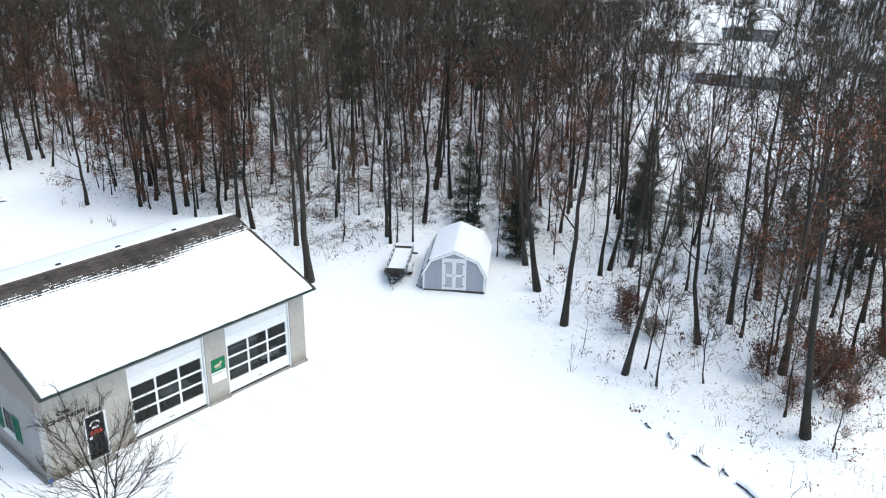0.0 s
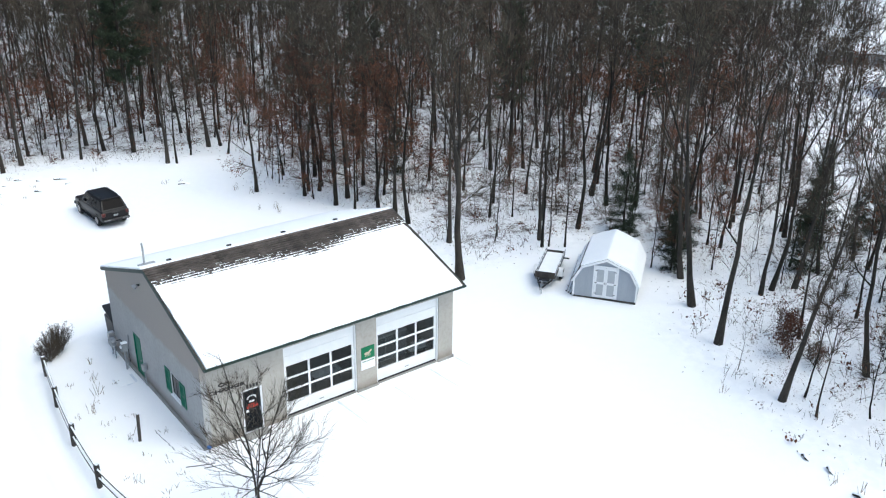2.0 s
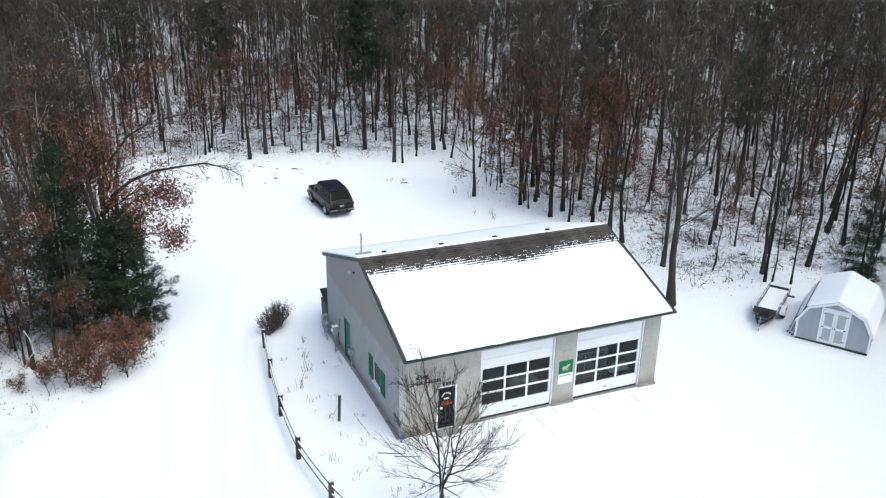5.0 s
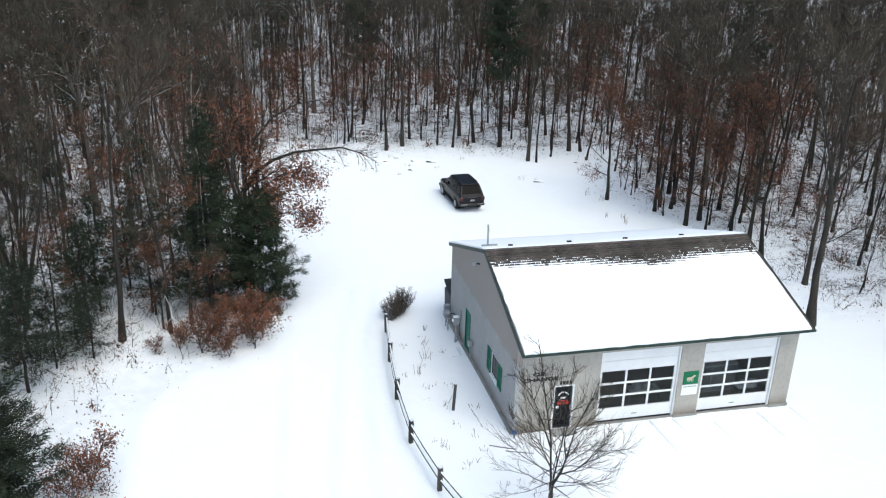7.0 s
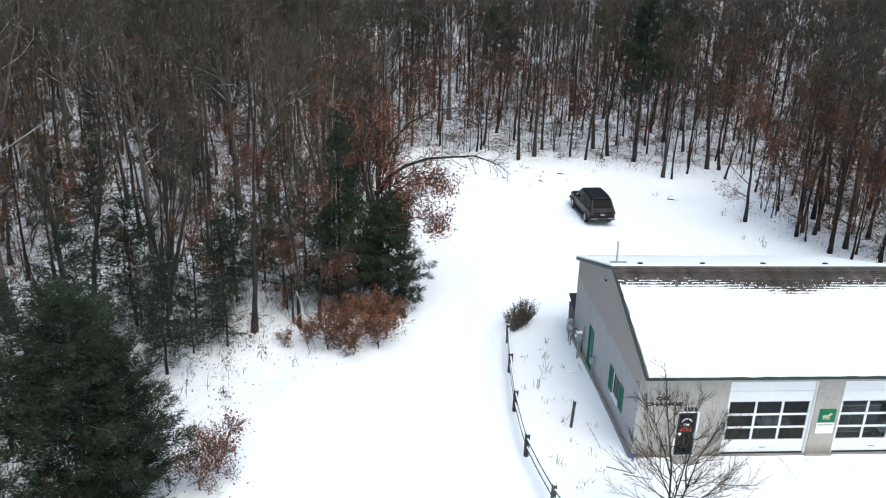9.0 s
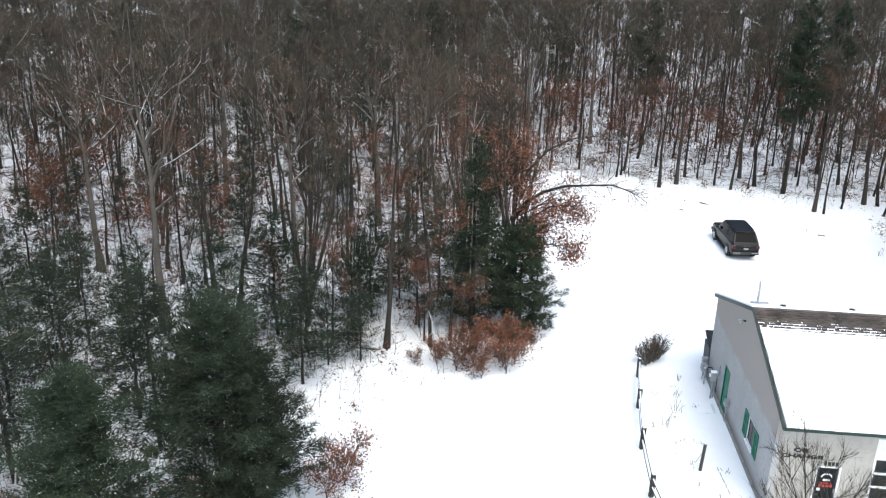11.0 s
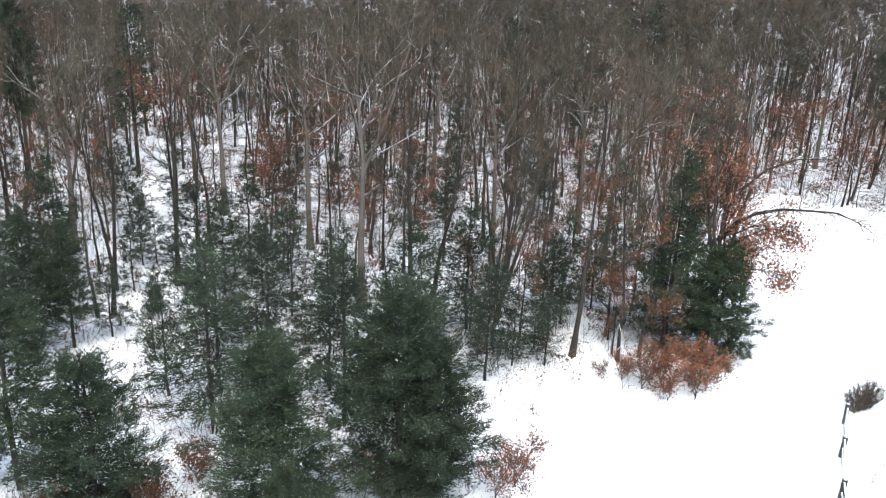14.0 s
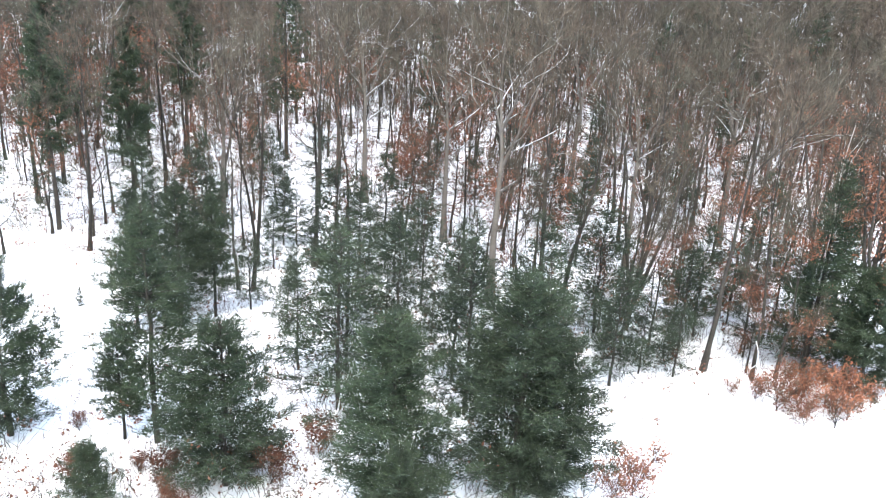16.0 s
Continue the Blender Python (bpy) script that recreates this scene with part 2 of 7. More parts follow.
# ---- mesh building ----
class Shape:
    """Vertices and faces gathered for one mesh."""

    def __init__(self):
        self.v, self.f = [], []

    def poly(self, pts):
        k = len(self.v)
        self.v += [tuple(p) for p in pts]
        self.f.append(tuple(range(k, k + len(pts))))
        return self

    def box(self, x0, x1, y0, y1, z0, z1, bevel=0.0):
        """A box; with bevel its edges are chamfered."""
        if not bevel:
            k = len(self.v)
            self.v += [(x, y, z) for z in (z0, z1) for y in (y0, y1) for x in (x0, x1)]
            self.f += [tuple(k + i for i in q) for q in ((0, 2, 3, 1), (4, 5, 7, 6), (0, 1, 5, 4), (2, 6, 7, 3), (0, 4, 6, 2), (1, 3, 7, 5))]
            return self
        bm = bmesh.new()
        bmesh.ops.create_cube(bm, size=1)
        bmesh.ops.scale(bm, vec=(x1 - x0, y1 - y0, z1 - z0), verts=bm.verts)
        bmesh.ops.translate(bm, vec=((x0 + x1) / 2, (y0 + y1) / 2, (z0 + z1) / 2), verts=bm.verts)
        bmesh.ops.bevel(bm, geom=bm.edges[:], offset=bevel, segments=1, affect="EDGES")
        k = len(self.v)
        bm.verts.index_update()
        self.v += [tuple(v.co) for v in bm.verts]
        self.f += [tuple(k + v.index for v in f.verts) for f in bm.faces]
        bm.free()
        return self

    def prism(self, outline, along, a, b):
        """An outline of (u, v) pushed from a to b along axis 'x', 'y' or 'z'."""
        put = {"x": lambda u, v, w: (w, u, v), "y": lambda u, v, w: (u, w, v), "z": lambda u, v, w: (u, v, w)}[along]
        k, n = len(self.v), len(outline)
        self.v += [put(u, v, a) for u, v in outline] + [put(u, v, b) for u, v in outline]
        self.f += [tuple(range(k + n - 1, k - 1, -1)), tuple(range(k + n, k + 2 * n))]
        self.f += [(k + i, k + (i + 1) % n, k + n + (i + 1) % n, k + n + i) for i in range(n)]
        return self

    def tube(self, pts, radii, sides=6, cap=True):
        k, n = len(self.v), len(pts)
        pts = [Vector(p) for p in pts]
        for i, p in enumerate(pts):
            d = (pts[min(i + 1, n - 1)] - pts[max(i - 1, 0)]).normalized()
            a = d.cross(Vector((0, 0, 1)) if abs(d.z) < 0.9 else Vector((1, 0, 0))).normalized()
            b = d.cross(a)
            for j in range(sides):
                t = 2 * math.pi * j / sides
                self.v.append(tuple(p + (a * math.cos(t) + b * math.sin(t)) * radii[i]))
        for i in range(n - 1):
            for j in range(sides):
                q = k + i * sides
                self.f.append((q + j, q + (j + 1) % sides, q + sides + (j + 1) % sides, q + sides + j))
        if cap:
            self.f += [tuple(range(k + sides - 1, k - 1, -1)), tuple(range(k + (n - 1) * sides, k + n * sides))]
        return self

    def welded(self):
        """Joins vertices that lie in one place."""
        seen, index, verts = {}, [], []
        for p in self.v:
            k = tuple(round(q, 5) for q in p)
            if k not in seen:
                seen[k] = len(verts)
                verts.append(p)
            index.append(seen[k])
        self.v, self.f = verts, [tuple(index[i] for i in f) for f in self.f]
        return self

    def moved(self, m, start=0):
        self.v[start:] = [tuple(m @ Vector(p)) for p in self.v[start:]]
        return self

    def mesh(self, name, material, smooth=False):
        me = bpy.data.meshes.new(name)
        me.from_pydata(self.v, [], self.f)
        for mt in material if isinstance(material, (list, tuple)) else [material]:
            me.materials.append(mt)
        if smooth:
            me.polygons.foreach_set("use_smooth", [True] * len(me.polygons))
        bm = bmesh.new()
        bm.from_mesh(me)
        bmesh.ops.recalc_face_normals(bm, faces=bm.faces)
        bm.to_mesh(me)
        bm.free()
        return me


def part(name, shape, material, parent=None, label="", smooth=False):
    ob = new(name, shape.mesh(name, material, smooth))
    ob.parent = parent
    return tagged(ob, label)


def thing(name, label, category, m=None, group="", kind=""):
    ob = new(name)
    ob.empty_display_size = 0.3
    if m is not None:
        ob.matrix_basis = m
    return tagged(ob, label, category, group, kind)


# ---- the lie of the land ----
LOT = [(18.2, -22), (18.9, -16.4), (20, -12.4), (21.2, -8.3), (22.6, -4.5), (26, -3.0), (29.5, 1.5), (28.5, 6), (24, 7), (20, 7),
       (19.5, 14), (18.5, 23.5), (16.3, 30.5), (19.9, 40.9), (12.3, 40.8), (5.7, 43.3), (0.7, 44.1), (-4.5, 42), (-8, 43.4),
       (-9.4, 35.6), (-6.8, 27.4), (-7.5, 18), (-8.2, 14.5), (-9.6, 10.7), (-10.4, 8.3), (-12.4, 7.5),
       (-14.2, 6.4), (-15.2, 4.5), (-16.6, 3.2), (-16.4, 1.2), (-15.8, -1.5), (-15, -8), (-13, -60), (18, -60)]
GLADE = [(-36, -4), (-34, -10), (-48, -16), (-60, -6), (-54, 3), (-47, 0)]           # small opening in the western wood
FIELD = [(58, 6), (66, -11), (138, -14), (141, 33), (118, 46), (95, 38), (66, 18)]   # open ground with houses to the east
TRAIL = [(-36, 0), (-40, 7), (-50, 21), (-58, 31), (-64, 39)]


def inside(x, y, ring):
    hit = False
    for (x0, y0), (x1, y1) in zip(ring, ring[1:] + ring[:1]):
        if (y0 > y) != (y1 > y) and x < (x1 - x0) * (y - y0) / (y1 - y0) + x0:
            hit = not hit
    return hit


def line_gap(x, y, line):
    best = 1e9
    for (x0, y0), (x1, y1) in zip(line, line[1:]):
        dx, dy = x1 - x0, y1 - y0
        s = min(1, max(0, ((x - x0) * dx + (y - y0) * dy) / (dx * dx + dy * dy)))
        best = min(best, math.hypot(x - x0 - s * dx, y - y0 - s * dy))
    return best


def edge_gap(x, y):
    """Metres into the wood from the edge of the lot (negative on the lot)."""
    g = line_gap(x, y, LOT + LOT[:1])
    return -g if inside(x, y, LOT) else g


RUTS = [[(-9.6, -40), (-9.0, -16), (-7.6, -2), (-6.1, 9.5), (-4.6, 16)], [(-8.0, -40), (-7.4, -16), (-6.1, -2), (-4.8, 9.2), (-3.4, 15.5)],
        [(-11.5, -40), (-10.6, -12), (-9.3, 2), (-8.7, 10.5), (-7.8, 19)]]
BANK = [(-8.7, 14.5), (-9.1, 7.6), (-11.0, 7.85), (-12.6, 7.5), (-13.8, 6.6), (-14.15, 5.7), (-15.0, 3.4), (-15.2, -1.0), (-14.6, -8)]


def rut_depth(x, y):
    if not (-14 < x < 8 and -42 < y < 28):
        return 0.0
    return max(math.exp(-(line_gap(x, y, r) / 0.32) ** 2) * (0.55 + 0.45 * noise.noise((x * 0.4, y * 0.25, k))) for k, r in enumerate(RUTS))


def ground_z(x, y):
    z = -0.03 * rut_depth(x, y)
    if -18 < x < -7 and -9 < y < 16:
        z += 0.16 * math.exp(-(line_gap(x, y, BANK) / 0.45) ** 2) * (0.6 + noise.noise((x * 0.7, y * 0.7, 2.1)))
    z += -0.28 * math.exp(-(x / 5) ** 2 - ((y - 11.5) / 5.5) ** 2)
    wild = min(1.0, max(0.0, (edge_gap(x, y) + 1.5) / 4)) if abs(x) < 120 and -60 < y < 120 else 1.0
    z += wild * 0.35 * (noise.noise((x * 0.13, y * 0.13, 0.3))) + wild * 0.12 * noise.noise((x * 0.5, y * 0.5, 1.3))
    if y > 30 and abs(x) < 30:      # pushed-up snow along the northern edge
        z += 0.3 * math.exp(-((edge_gap(x, y) + 2.2) / 1.1) ** 2) * max(0.0, 0.35 + noise.noise((x * 0.45, y * 0.45, 7.7)))
    if -4.2 < x < 0 and -4 < y < 11:     # trodden snow between fence and gable
        z += 0.04 * noise.noise((x * 1.4, y * 1.4, 4.4)) * min(1.0, -x, x + 4.2)
    z += (1 - wild) * 0.05 * noise.noise((x * 0.2, y * 0.2, 5.1))
    return z


def build_ground():
    def axis(lo, hi, lot0, lot1, step):
        a = [*np.arange(lo, lot0, step), *np.arange(lot0, lot1, step * 0.45), *np.arange(lot1, hi + 0.01, step)]
        k = step
        while a[-1] < 2500:
            k *= 1.35
            a.append(a[-1] + k)
        k = step
        while a[0] > -2500:
            k *= 1.35
            a.insert(0, a[0] - k)
        return a
    xs, ys = axis(-62, 60, -17, 12, 0.9), axis(-30, 66, -9, 18, 0.9)
    me = bpy.data.meshes.new("ground")
    verts = [(x, y, ground_z(x, y)) for y in ys for x in xs]
    n = len(xs)
    me.from_pydata(verts, [], [(j * n + i, j * n + i + 1, (j + 1) * n + i + 1, (j + 1) * n + i) for j in range(len(ys) - 1) for i in range(n - 1)])
    litter = []
    for x, y, _ in verts:
        g = edge_gap(x, y) if abs(x) < 130 and -60 < y < 130 else 9
        w = min(1.0, max(0.0, (g + 0.3) / 4.5))
        if inside(x, y, GLADE) or inside(x, y, FIELD):
            w = 0.1
        w *= min(1, max(0.65, line_gap(x, y, TRAIL) / 3))
        if x > 18 and y < 6:
            w *= 0.75
        if x < -9 and y < 20:
            w *= 0.85
        litter.append(w)
    at = me.attributes.new("litter", "FLOAT", "POINT")
    at.data.foreach_set("value", litter)
    # How strongly the painted rut shading tints each point.
    at = me.attributes.new("rut_shade", "FLOAT", "POINT")
    at.data.foreach_set("value", [rut_depth(x, y) for x, y, _ in verts])
    me.polygons.foreach_set("use_smooth", [True] * len(me.polygons))
    me.materials.append(SNOW_GROUND)
    return tagged(new("ground", me), "snow-covered ground with leaf litter showing in the woods", "ground", kind="structure")


ground = build_ground()


# ---- the garage ----
RIDGE_Y, RIDGE_Z, EAVE_Y, EAVE_Z, REAR_Y, REAR_Z = 5.23, 6.25, -0.72, 4.18, 11.65, 4.1
LEN_X, DEPTH = 12.9, 11.2
FRONT_FALL, REAR_FALL = (RIDGE_Z - EAVE_Z) / (RIDGE_Y - EAVE_Y), (RIDGE_Z - REAR_Z) / (REAR_Y - RIDGE_Y)


def roof_z(y):
    return RIDGE_Z - (RIDGE_Y - y) * FRONT_FALL if y < RIDGE_Y else RIDGE_Z - (y - RIDGE_Y) * REAR_FALL


def gable_wall(x0, x1, parent, openings=(), y_front=0.0):
    """A gable wall in upright strips, with openings of (y0, y1, z0, z1)."""
    s = Shape()
    cuts = sorted({y_front, RIDGE_Y, DEPTH, *[y for o in openings for y in o[:2]]})
    for a, b in zip(cuts, cuts[1:]):
        top = [(b, roof_z(b) - 0.13), (a, roof_z(a) - 0.13)]
        hole = [o for o in openings if o[0] <= a and b <= o[1]]
        if hole:
            _, _, z0, z1 = hole[0]
            s.prism([(a, -0.6), (b, -0.6), (b, z0), (a, z0)], "x", x0, x1)
            s.prism([(a, z1), (b, z1), *top], "x", x0, x1)
        else:
            s.prism([(a, -0.6), (b, -0.6), *top], "x", x0, x1)
    return part("gable_wall", s.welded(), GABLE_WALL, parent, "grey rendered gable wall, darker and browner in its upper part")


def overhead_door(x0, x1, parent):
    """A white sectional door with three rows of three panes."""
    y, z0, z1 = 0.15, 0.1, 3.5
    w0, w1, s0, s1 = x0 + 0.10, x1 - 0.10, 0.68, 2.49
    cw, rh, bar = (w1 - w0) / 3, (s1 - s0) / 3, 0.045
    door = part("garage_door", Shape().box(x0, x1, y, y + 0.06, z0, s0, 0.006), WHITE_PAINT, parent, "white sectional overhead door with nine dark panes")
    for za, zb in ((s1, 2.98), (2.99, z1)):
        part("section", Shape().box(x0, x1, y, y + 0.06, za, zb, 0.008), WHITE_PAINT, door)
    for xa, xb in ((x0, w0), (w1, x1)):
        part("stile", Shape().box(xa, xb, y, y + 0.06, s0, s1), WHITE_PAINT, door)
    for i in (1, 2):
        part("muntin", Shape().box(w0 + i * cw - bar, w0 + i * cw + bar, y - 0.004, y + 0.055, s0, s1), WHITE_PAINT, door)
        part("muntin", Shape().box(w0, w1, y, y + 0.05, s0 + i * rh - bar, s0 + i * rh + bar), WHITE_PAINT, door)
    for i, j in itertools.product(range(3), range(3)):
        a, b = w0 + i * cw + bar, w0 + (i + 1) * cw - bar
        c, d = s0 + j * rh + bar, s0 + (j + 1) * rh - bar
        pane = part("pane", Shape().box(a + 0.002, b - 0.002, y + 0.028, y + 0.034, c + 0.002, d - 0.002), GLASS, door)
        pane.visible_shadow = False
    part("bottom_seal", Shape().box(x0, x1, y - 0.01, y + 0.05, 0.03, 0.096), BLACK, door)
    part("lift_handle", Shape().box((x0 + x1) / 2 - 0.12, (x0 + x1) / 2 + 0.12, y - 0.03, y - 0.004, 0.30, 0.34, 0.006), GREY_METAL, door)
    for x in (x0 - 0.06, x1 + 0.004):
        part("jamb", Shape().box(x, x + 0.056, 0.05, 0.24, 0.0, 3.5), WHITE_PAINT, door)
    return door


def words(text, size, m, material, name, parent):
    cu = bpy.data.curves.new(name, "FONT")
    cu.body, cu.size, cu.extrude, cu.offset = text, size, 0.012, 0.012
    ob = new(name, cu)
    deps = bpy.context.evaluated_depsgraph_get()
    me = bpy.data.meshes.new_from_object(ob.evaluated_get(deps))
    bpy.data.objects.remove(ob)
    me.materials.clear()
    me.materials.append(material)
    out = new(name, me)
    out.parent = parent
    out.matrix_basis = m
    return out


def build_garage():
    g = thing("garage_building", "grey rendered garage with a snowy gable roof and two white doors", "building")
    # front wall between and beside the doors
    s = Shape()
    top, w = 4.27, 0.25
    s.prism([(w, -0.5), (1.68, -0.5), (1.68, 2.14), (2.62, 2.14), (2.62, -0.5), (3.70, -0.5), (3.70, 3.5), (7.34, 3.5), (7.34, top), (w, top)], "y", 0, w)
    part("front_wall", s, FRONT_WALL, g, "pale rendered front wall, stained brown at its foot")
    for x0, x1 in ((3.70, 7.34), (8.42, 12.02)):
        part("door_sill", Shape().box(x0, x1, 0, w, -0.5, 0.02), CONCRETE, g)
    s = Shape().prism([(7.34, -0.5), (8.42, -0.5), (8.42, 3.5), (12.02, 3.5), (12.02, top), (7.34, top)], "y", 0, w)
    part("pier", s, FRONT_WALL, g)
    part("pier", Shape().box(12.02, LEN_X, 0, w, -0.5, top, 0.01), FRONT_WALL, g)
    for x0, x1 in ((7.30, 8.46), (11.98, LEN_X + 0.05)):
        part("plinth", Shape().box(x0, x1, -0.08, 0.1, -0.3, 0.10, 0.02), CONCRETE, g, "dark worn concrete plinth")
    gable_wall(0, w, g, [(2.4, 3.4, 1.0, 2.1), (7.1, 8.0, -0.2, 2.07)])
    gable_wall(LEN_X - w, LEN_X, g, y_front=w)
    part("rear_wall", Shape().box(w, LEN_X - w, DEPTH - w, DEPTH, -0.6, 4.2), GABLE_WALL, g)
    part("floor_slab", Shape().box(w, LEN_X - w, w, DEPTH - w, -0.4, 0.04), CONCRETE, g)
    # roof
    x0, x1 = -0.03, LEN_X + 0.1
    s = Shape().prism([(EAVE_Y, EAVE_Z - 0.12), (RIDGE_Y, RIDGE_Z - 0.12), (REAR_Y, REAR_Z - 0.12), (REAR_Y, REAR_Z - 0.02), (RIDGE_Y, RIDGE_Z - 0.02), (EAVE_Y, EAVE_Z - 0.02)], "x", x0, x1)
    part("roof", s, SHINGLE, g, "low gable roof of brown shingles")
    for x in (x0 - 0.03, x1):
        s = Shape().prism([(EAVE_Y, EAVE_Z - 0.16), (RIDGE_Y, RIDGE_Z - 0.16), (REAR_Y, REAR_Z - 0.16), (REAR_Y, REAR_Z + 0.015), (RIDGE_Y, RIDGE_Z + 0.015), (EAVE_Y, EAVE_Z + 0.015)], "x", x, x + 0.03)
        part("rake_trim", s, GREEN_TRIM, g, "dark green rake board")
    gut = Shape().prism([(EAVE_Y - 0.11, EAVE_Z - 0.02), (EAVE_Y - 0.09, EAVE_Z - 0.12), (EAVE_Y - 0.003, EAVE_Z - 0.14), (EAVE_Y - 0.003, EAVE_Z - 0.02)], "x", x0 - 0.03, x1 + 0.03)
    part("gutter", gut, GREEN_TRIM, g, "dark green eaves gutter")
    gut = Shape().prism([(REAR_Y + 0.003, REAR_Z - 0.14), (REAR_Y + 0.09, REAR_Z - 0.12), (REAR_Y + 0.11, REAR_Z - 0.02), (REAR_Y + 0.003, REAR_Z - 0.02)], "x", x0 - 0.03, x1 + 0.03)
    part("gutter", gut, GREEN_TRIM, g)
    part("ridge_cap", Shape().prism([(RIDGE_Y - 0.16, roof_z(RIDGE_Y - 0.16)), (RIDGE_Y, RIDGE_Z + 0.03), (RIDGE_Y + 0.16, roof_z(RIDGE_Y + 0.16)), (RIDGE_Y + 0.16, roof_z(RIDGE_Y + 0.16) - 0.02), (RIDGE_Y, RIDGE_Z), (RIDGE_Y - 0.16, roof_z(RIDGE_Y - 0.16) - 0.02)], "x", x0, x1), SHINGLE, g)
    # bare shingle courses below the ridge, tab by tab, with snow caught on the lower ones
    rng = random.Random(5)
    step, tab = 0.145, 0.24
    slope = math.hypot(1, FRONT_FALL)
    bare = {}
    for c in range(int((x1 - x0) / tab) + 1):
        u = c * tab / (x1 - x0)
        bare[c] = 1.05 + 0.1 * u + 0.42 * math.exp(-((u - 0.54) / 0.19) ** 2) + 0.15 * noise.noise((c * 0.14, 2.2, 0)) + rng.uniform(-0.07, 0.07)
    caught = Shape()
    for k in range(15):
        s = Shape()
        d0, d1 = k * step, (k + 1) * step + 0.01
        ya, yb = RIDGE_Y - d0 / slope, RIDGE_Y - d1 / slope
        for c in range(int((x1 - x0) / tab) + 1):
            a = x0 + c * tab + (0.12 if k % 2 else 0.0)
            b = min(a + tab - 0.012, x1 - 0.002)
            if b - a < 0.05:
                continue
            lift = 0.03 + rng.uniform(0, 0.01)
            za, zb = roof_z(ya), roof_z(yb)
            s.poly([(a, ya, za - 0.012), (a, yb, zb + lift), (b, yb, zb + lift), (b, ya, za - 0.012)])
            s.poly([(a, yb, zb + lift), (a, yb, zb - 0.015), (b, yb, zb - 0.015), (b, yb, zb + lift)])
            s.poly([(a, ya, za - 0.012), (a, yb, zb - 0.015), (a, yb, zb + lift)])
            s.poly([(b, ya, za - 0.012), (b, yb, zb + lift), (b, yb, zb - 0.015)])
            closeness = d1 / max(0.3, bare[min(c, len(bare) - 1)])
            fill = (closeness - 0.66 + rng.uniform(-0.06, 0.06)) / 0.4
            if fill > 0.08 and closeness < 1.15 and rng.random() < 0.45 + 0.5 * fill:
                for q0, q1, deep in ((a + 0.035, b - 0.003, 0.03 + fill * rng.uniform(0.04, 0.26)), (a - 0.008, a + 0.016 + 0.04 * fill * rng.random(), min(0.95, 0.3 + fill * rng.uniform(0.3, 1.0)))):
                    yl = ya - min(0.95, deep) * (ya - yb)
                    zl = za - 0.012 + (ya - yl) / (ya - yb) * (zb + lift - za + 0.012)
                    if rng.random() < 0.1 + 0.9 * fill:
                        caught.poly([(q0, ya - 0.002, za + 0.022), (q0 + 0.004, yl, zl + 0.004), (q1 - 0.004, yl, zl + 0.004), (q1, ya - 0.002, za + 0.022)])
        part("shingle_course", s, SHINGLE, g)
    tagged(part("caught_snow", caught, SNOW, g, "snow caught on shingle edges"), kind="stuff")
    # the snow sheets of both slopes
    s = Shape()
    xs = list(np.linspace(x0 + 0.06, x1 - 0.2, 176))
    rows = 14
    grid = []
    for x in xs:
        c = min(len(bare) - 1, max(0, int((x - x0) / tab)))
        y_top = RIDGE_Y - bare[c] / slope + 0.05 * noise.noise((x * 9, 0, 3))
        y_low = EAVE_Y - 0.07 + 0.035 * noise.noise((x * 1.8, 7, 3))
        col = []
        for r in range(rows + 1):
            u = r / rows
            y = y_low + (y_top - y_low) * u
            xe = x + (0.07 * noise.noise((0, y * 4.0, 6.1)) if x in (xs[0], xs[-1]) else 0)
            thick = 0.085 * min(1, 5 * (1 - u)) ** 0.6 + 0.012 * noise.noise((x * 1.1, y * 1.1, 4)) * (0 if u == 1 else 1)
            if u == 0:
                thick = 0.06
            col.append((xe, y, roof_z(y) + max(0.004, thick)))
        grid.append([(x, y_low + 0.03, roof_z(y_low) + 0.0), *col])
    k = len(grid[0])
    s.v = [p for col in grid for p in col]
    s.f = [(i * k + j, (i + 1) * k + j, (i + 1) * k + j + 1, i * k + j + 1) for i in range(len(grid) - 1) for j in range(k - 1)]
    for col in (grid[0], grid[-1]):
        s.poly(col + [(col[-1][0], y, roof_z(y) - 0.01) for y in (col[-1][1], col[0][1])])
    part("roof_snow", s, SNOW, g, "white snow sheet on the roof slope", smooth=True)
    s = Shape()
    grid = []
    for x in np.linspace(x0 - 0.02, x1 + 0.02, 80):
        col = [(x, RIDGE_Y + 0.1 + 0.03 * noise.noise((x * 3, 1, 1)), roof_z(RIDGE_Y + 0.1) + 0.02)]
        for y in np.linspace(RIDGE_Y + 0.3, REAR_Y + 0.04, 10):
            col.append((x, y, roof_z(y) + 0.085 + 0.015 * noise.noise((x, y, 9))))
        grid.append(col + [(x, REAR_Y + 0.05, REAR_Z - 0.02)])
    k = len(grid[0])
    s.v = [p for col in grid for p in col]
    s.f = [(i * k + j, (i + 1) * k + j, (i + 1) * k + j + 1, i * k + j + 1) for i in range(len(grid) - 1) for j in range(k - 1)]
    for col in (grid[0], grid[-1]):
        s.poly(col + [(col[-1][0], col[0][1], roof_z(col[0][1]) - 0.01)])
    part("roof_snow", s, SNOW, g, smooth=True)
    # vents behind the ridge
    for x in (1.35, 4.2, 7.0, 9.9):
        y = RIDGE_Y + 0.55
        z = roof_z(y)
        s = Shape().prism([(y - 0.1, z + 0.04), (y + 0.1, z + 0.0), (y + 0.1, z + 0.13), (y - 0.07, z + 0.17)], "x", x - 0.09, x + 0.09)
        part("roof_vent", s, BLACK, g, "small dark roof vent half buried in snow")
    y = RIDGE_Y + 1.15
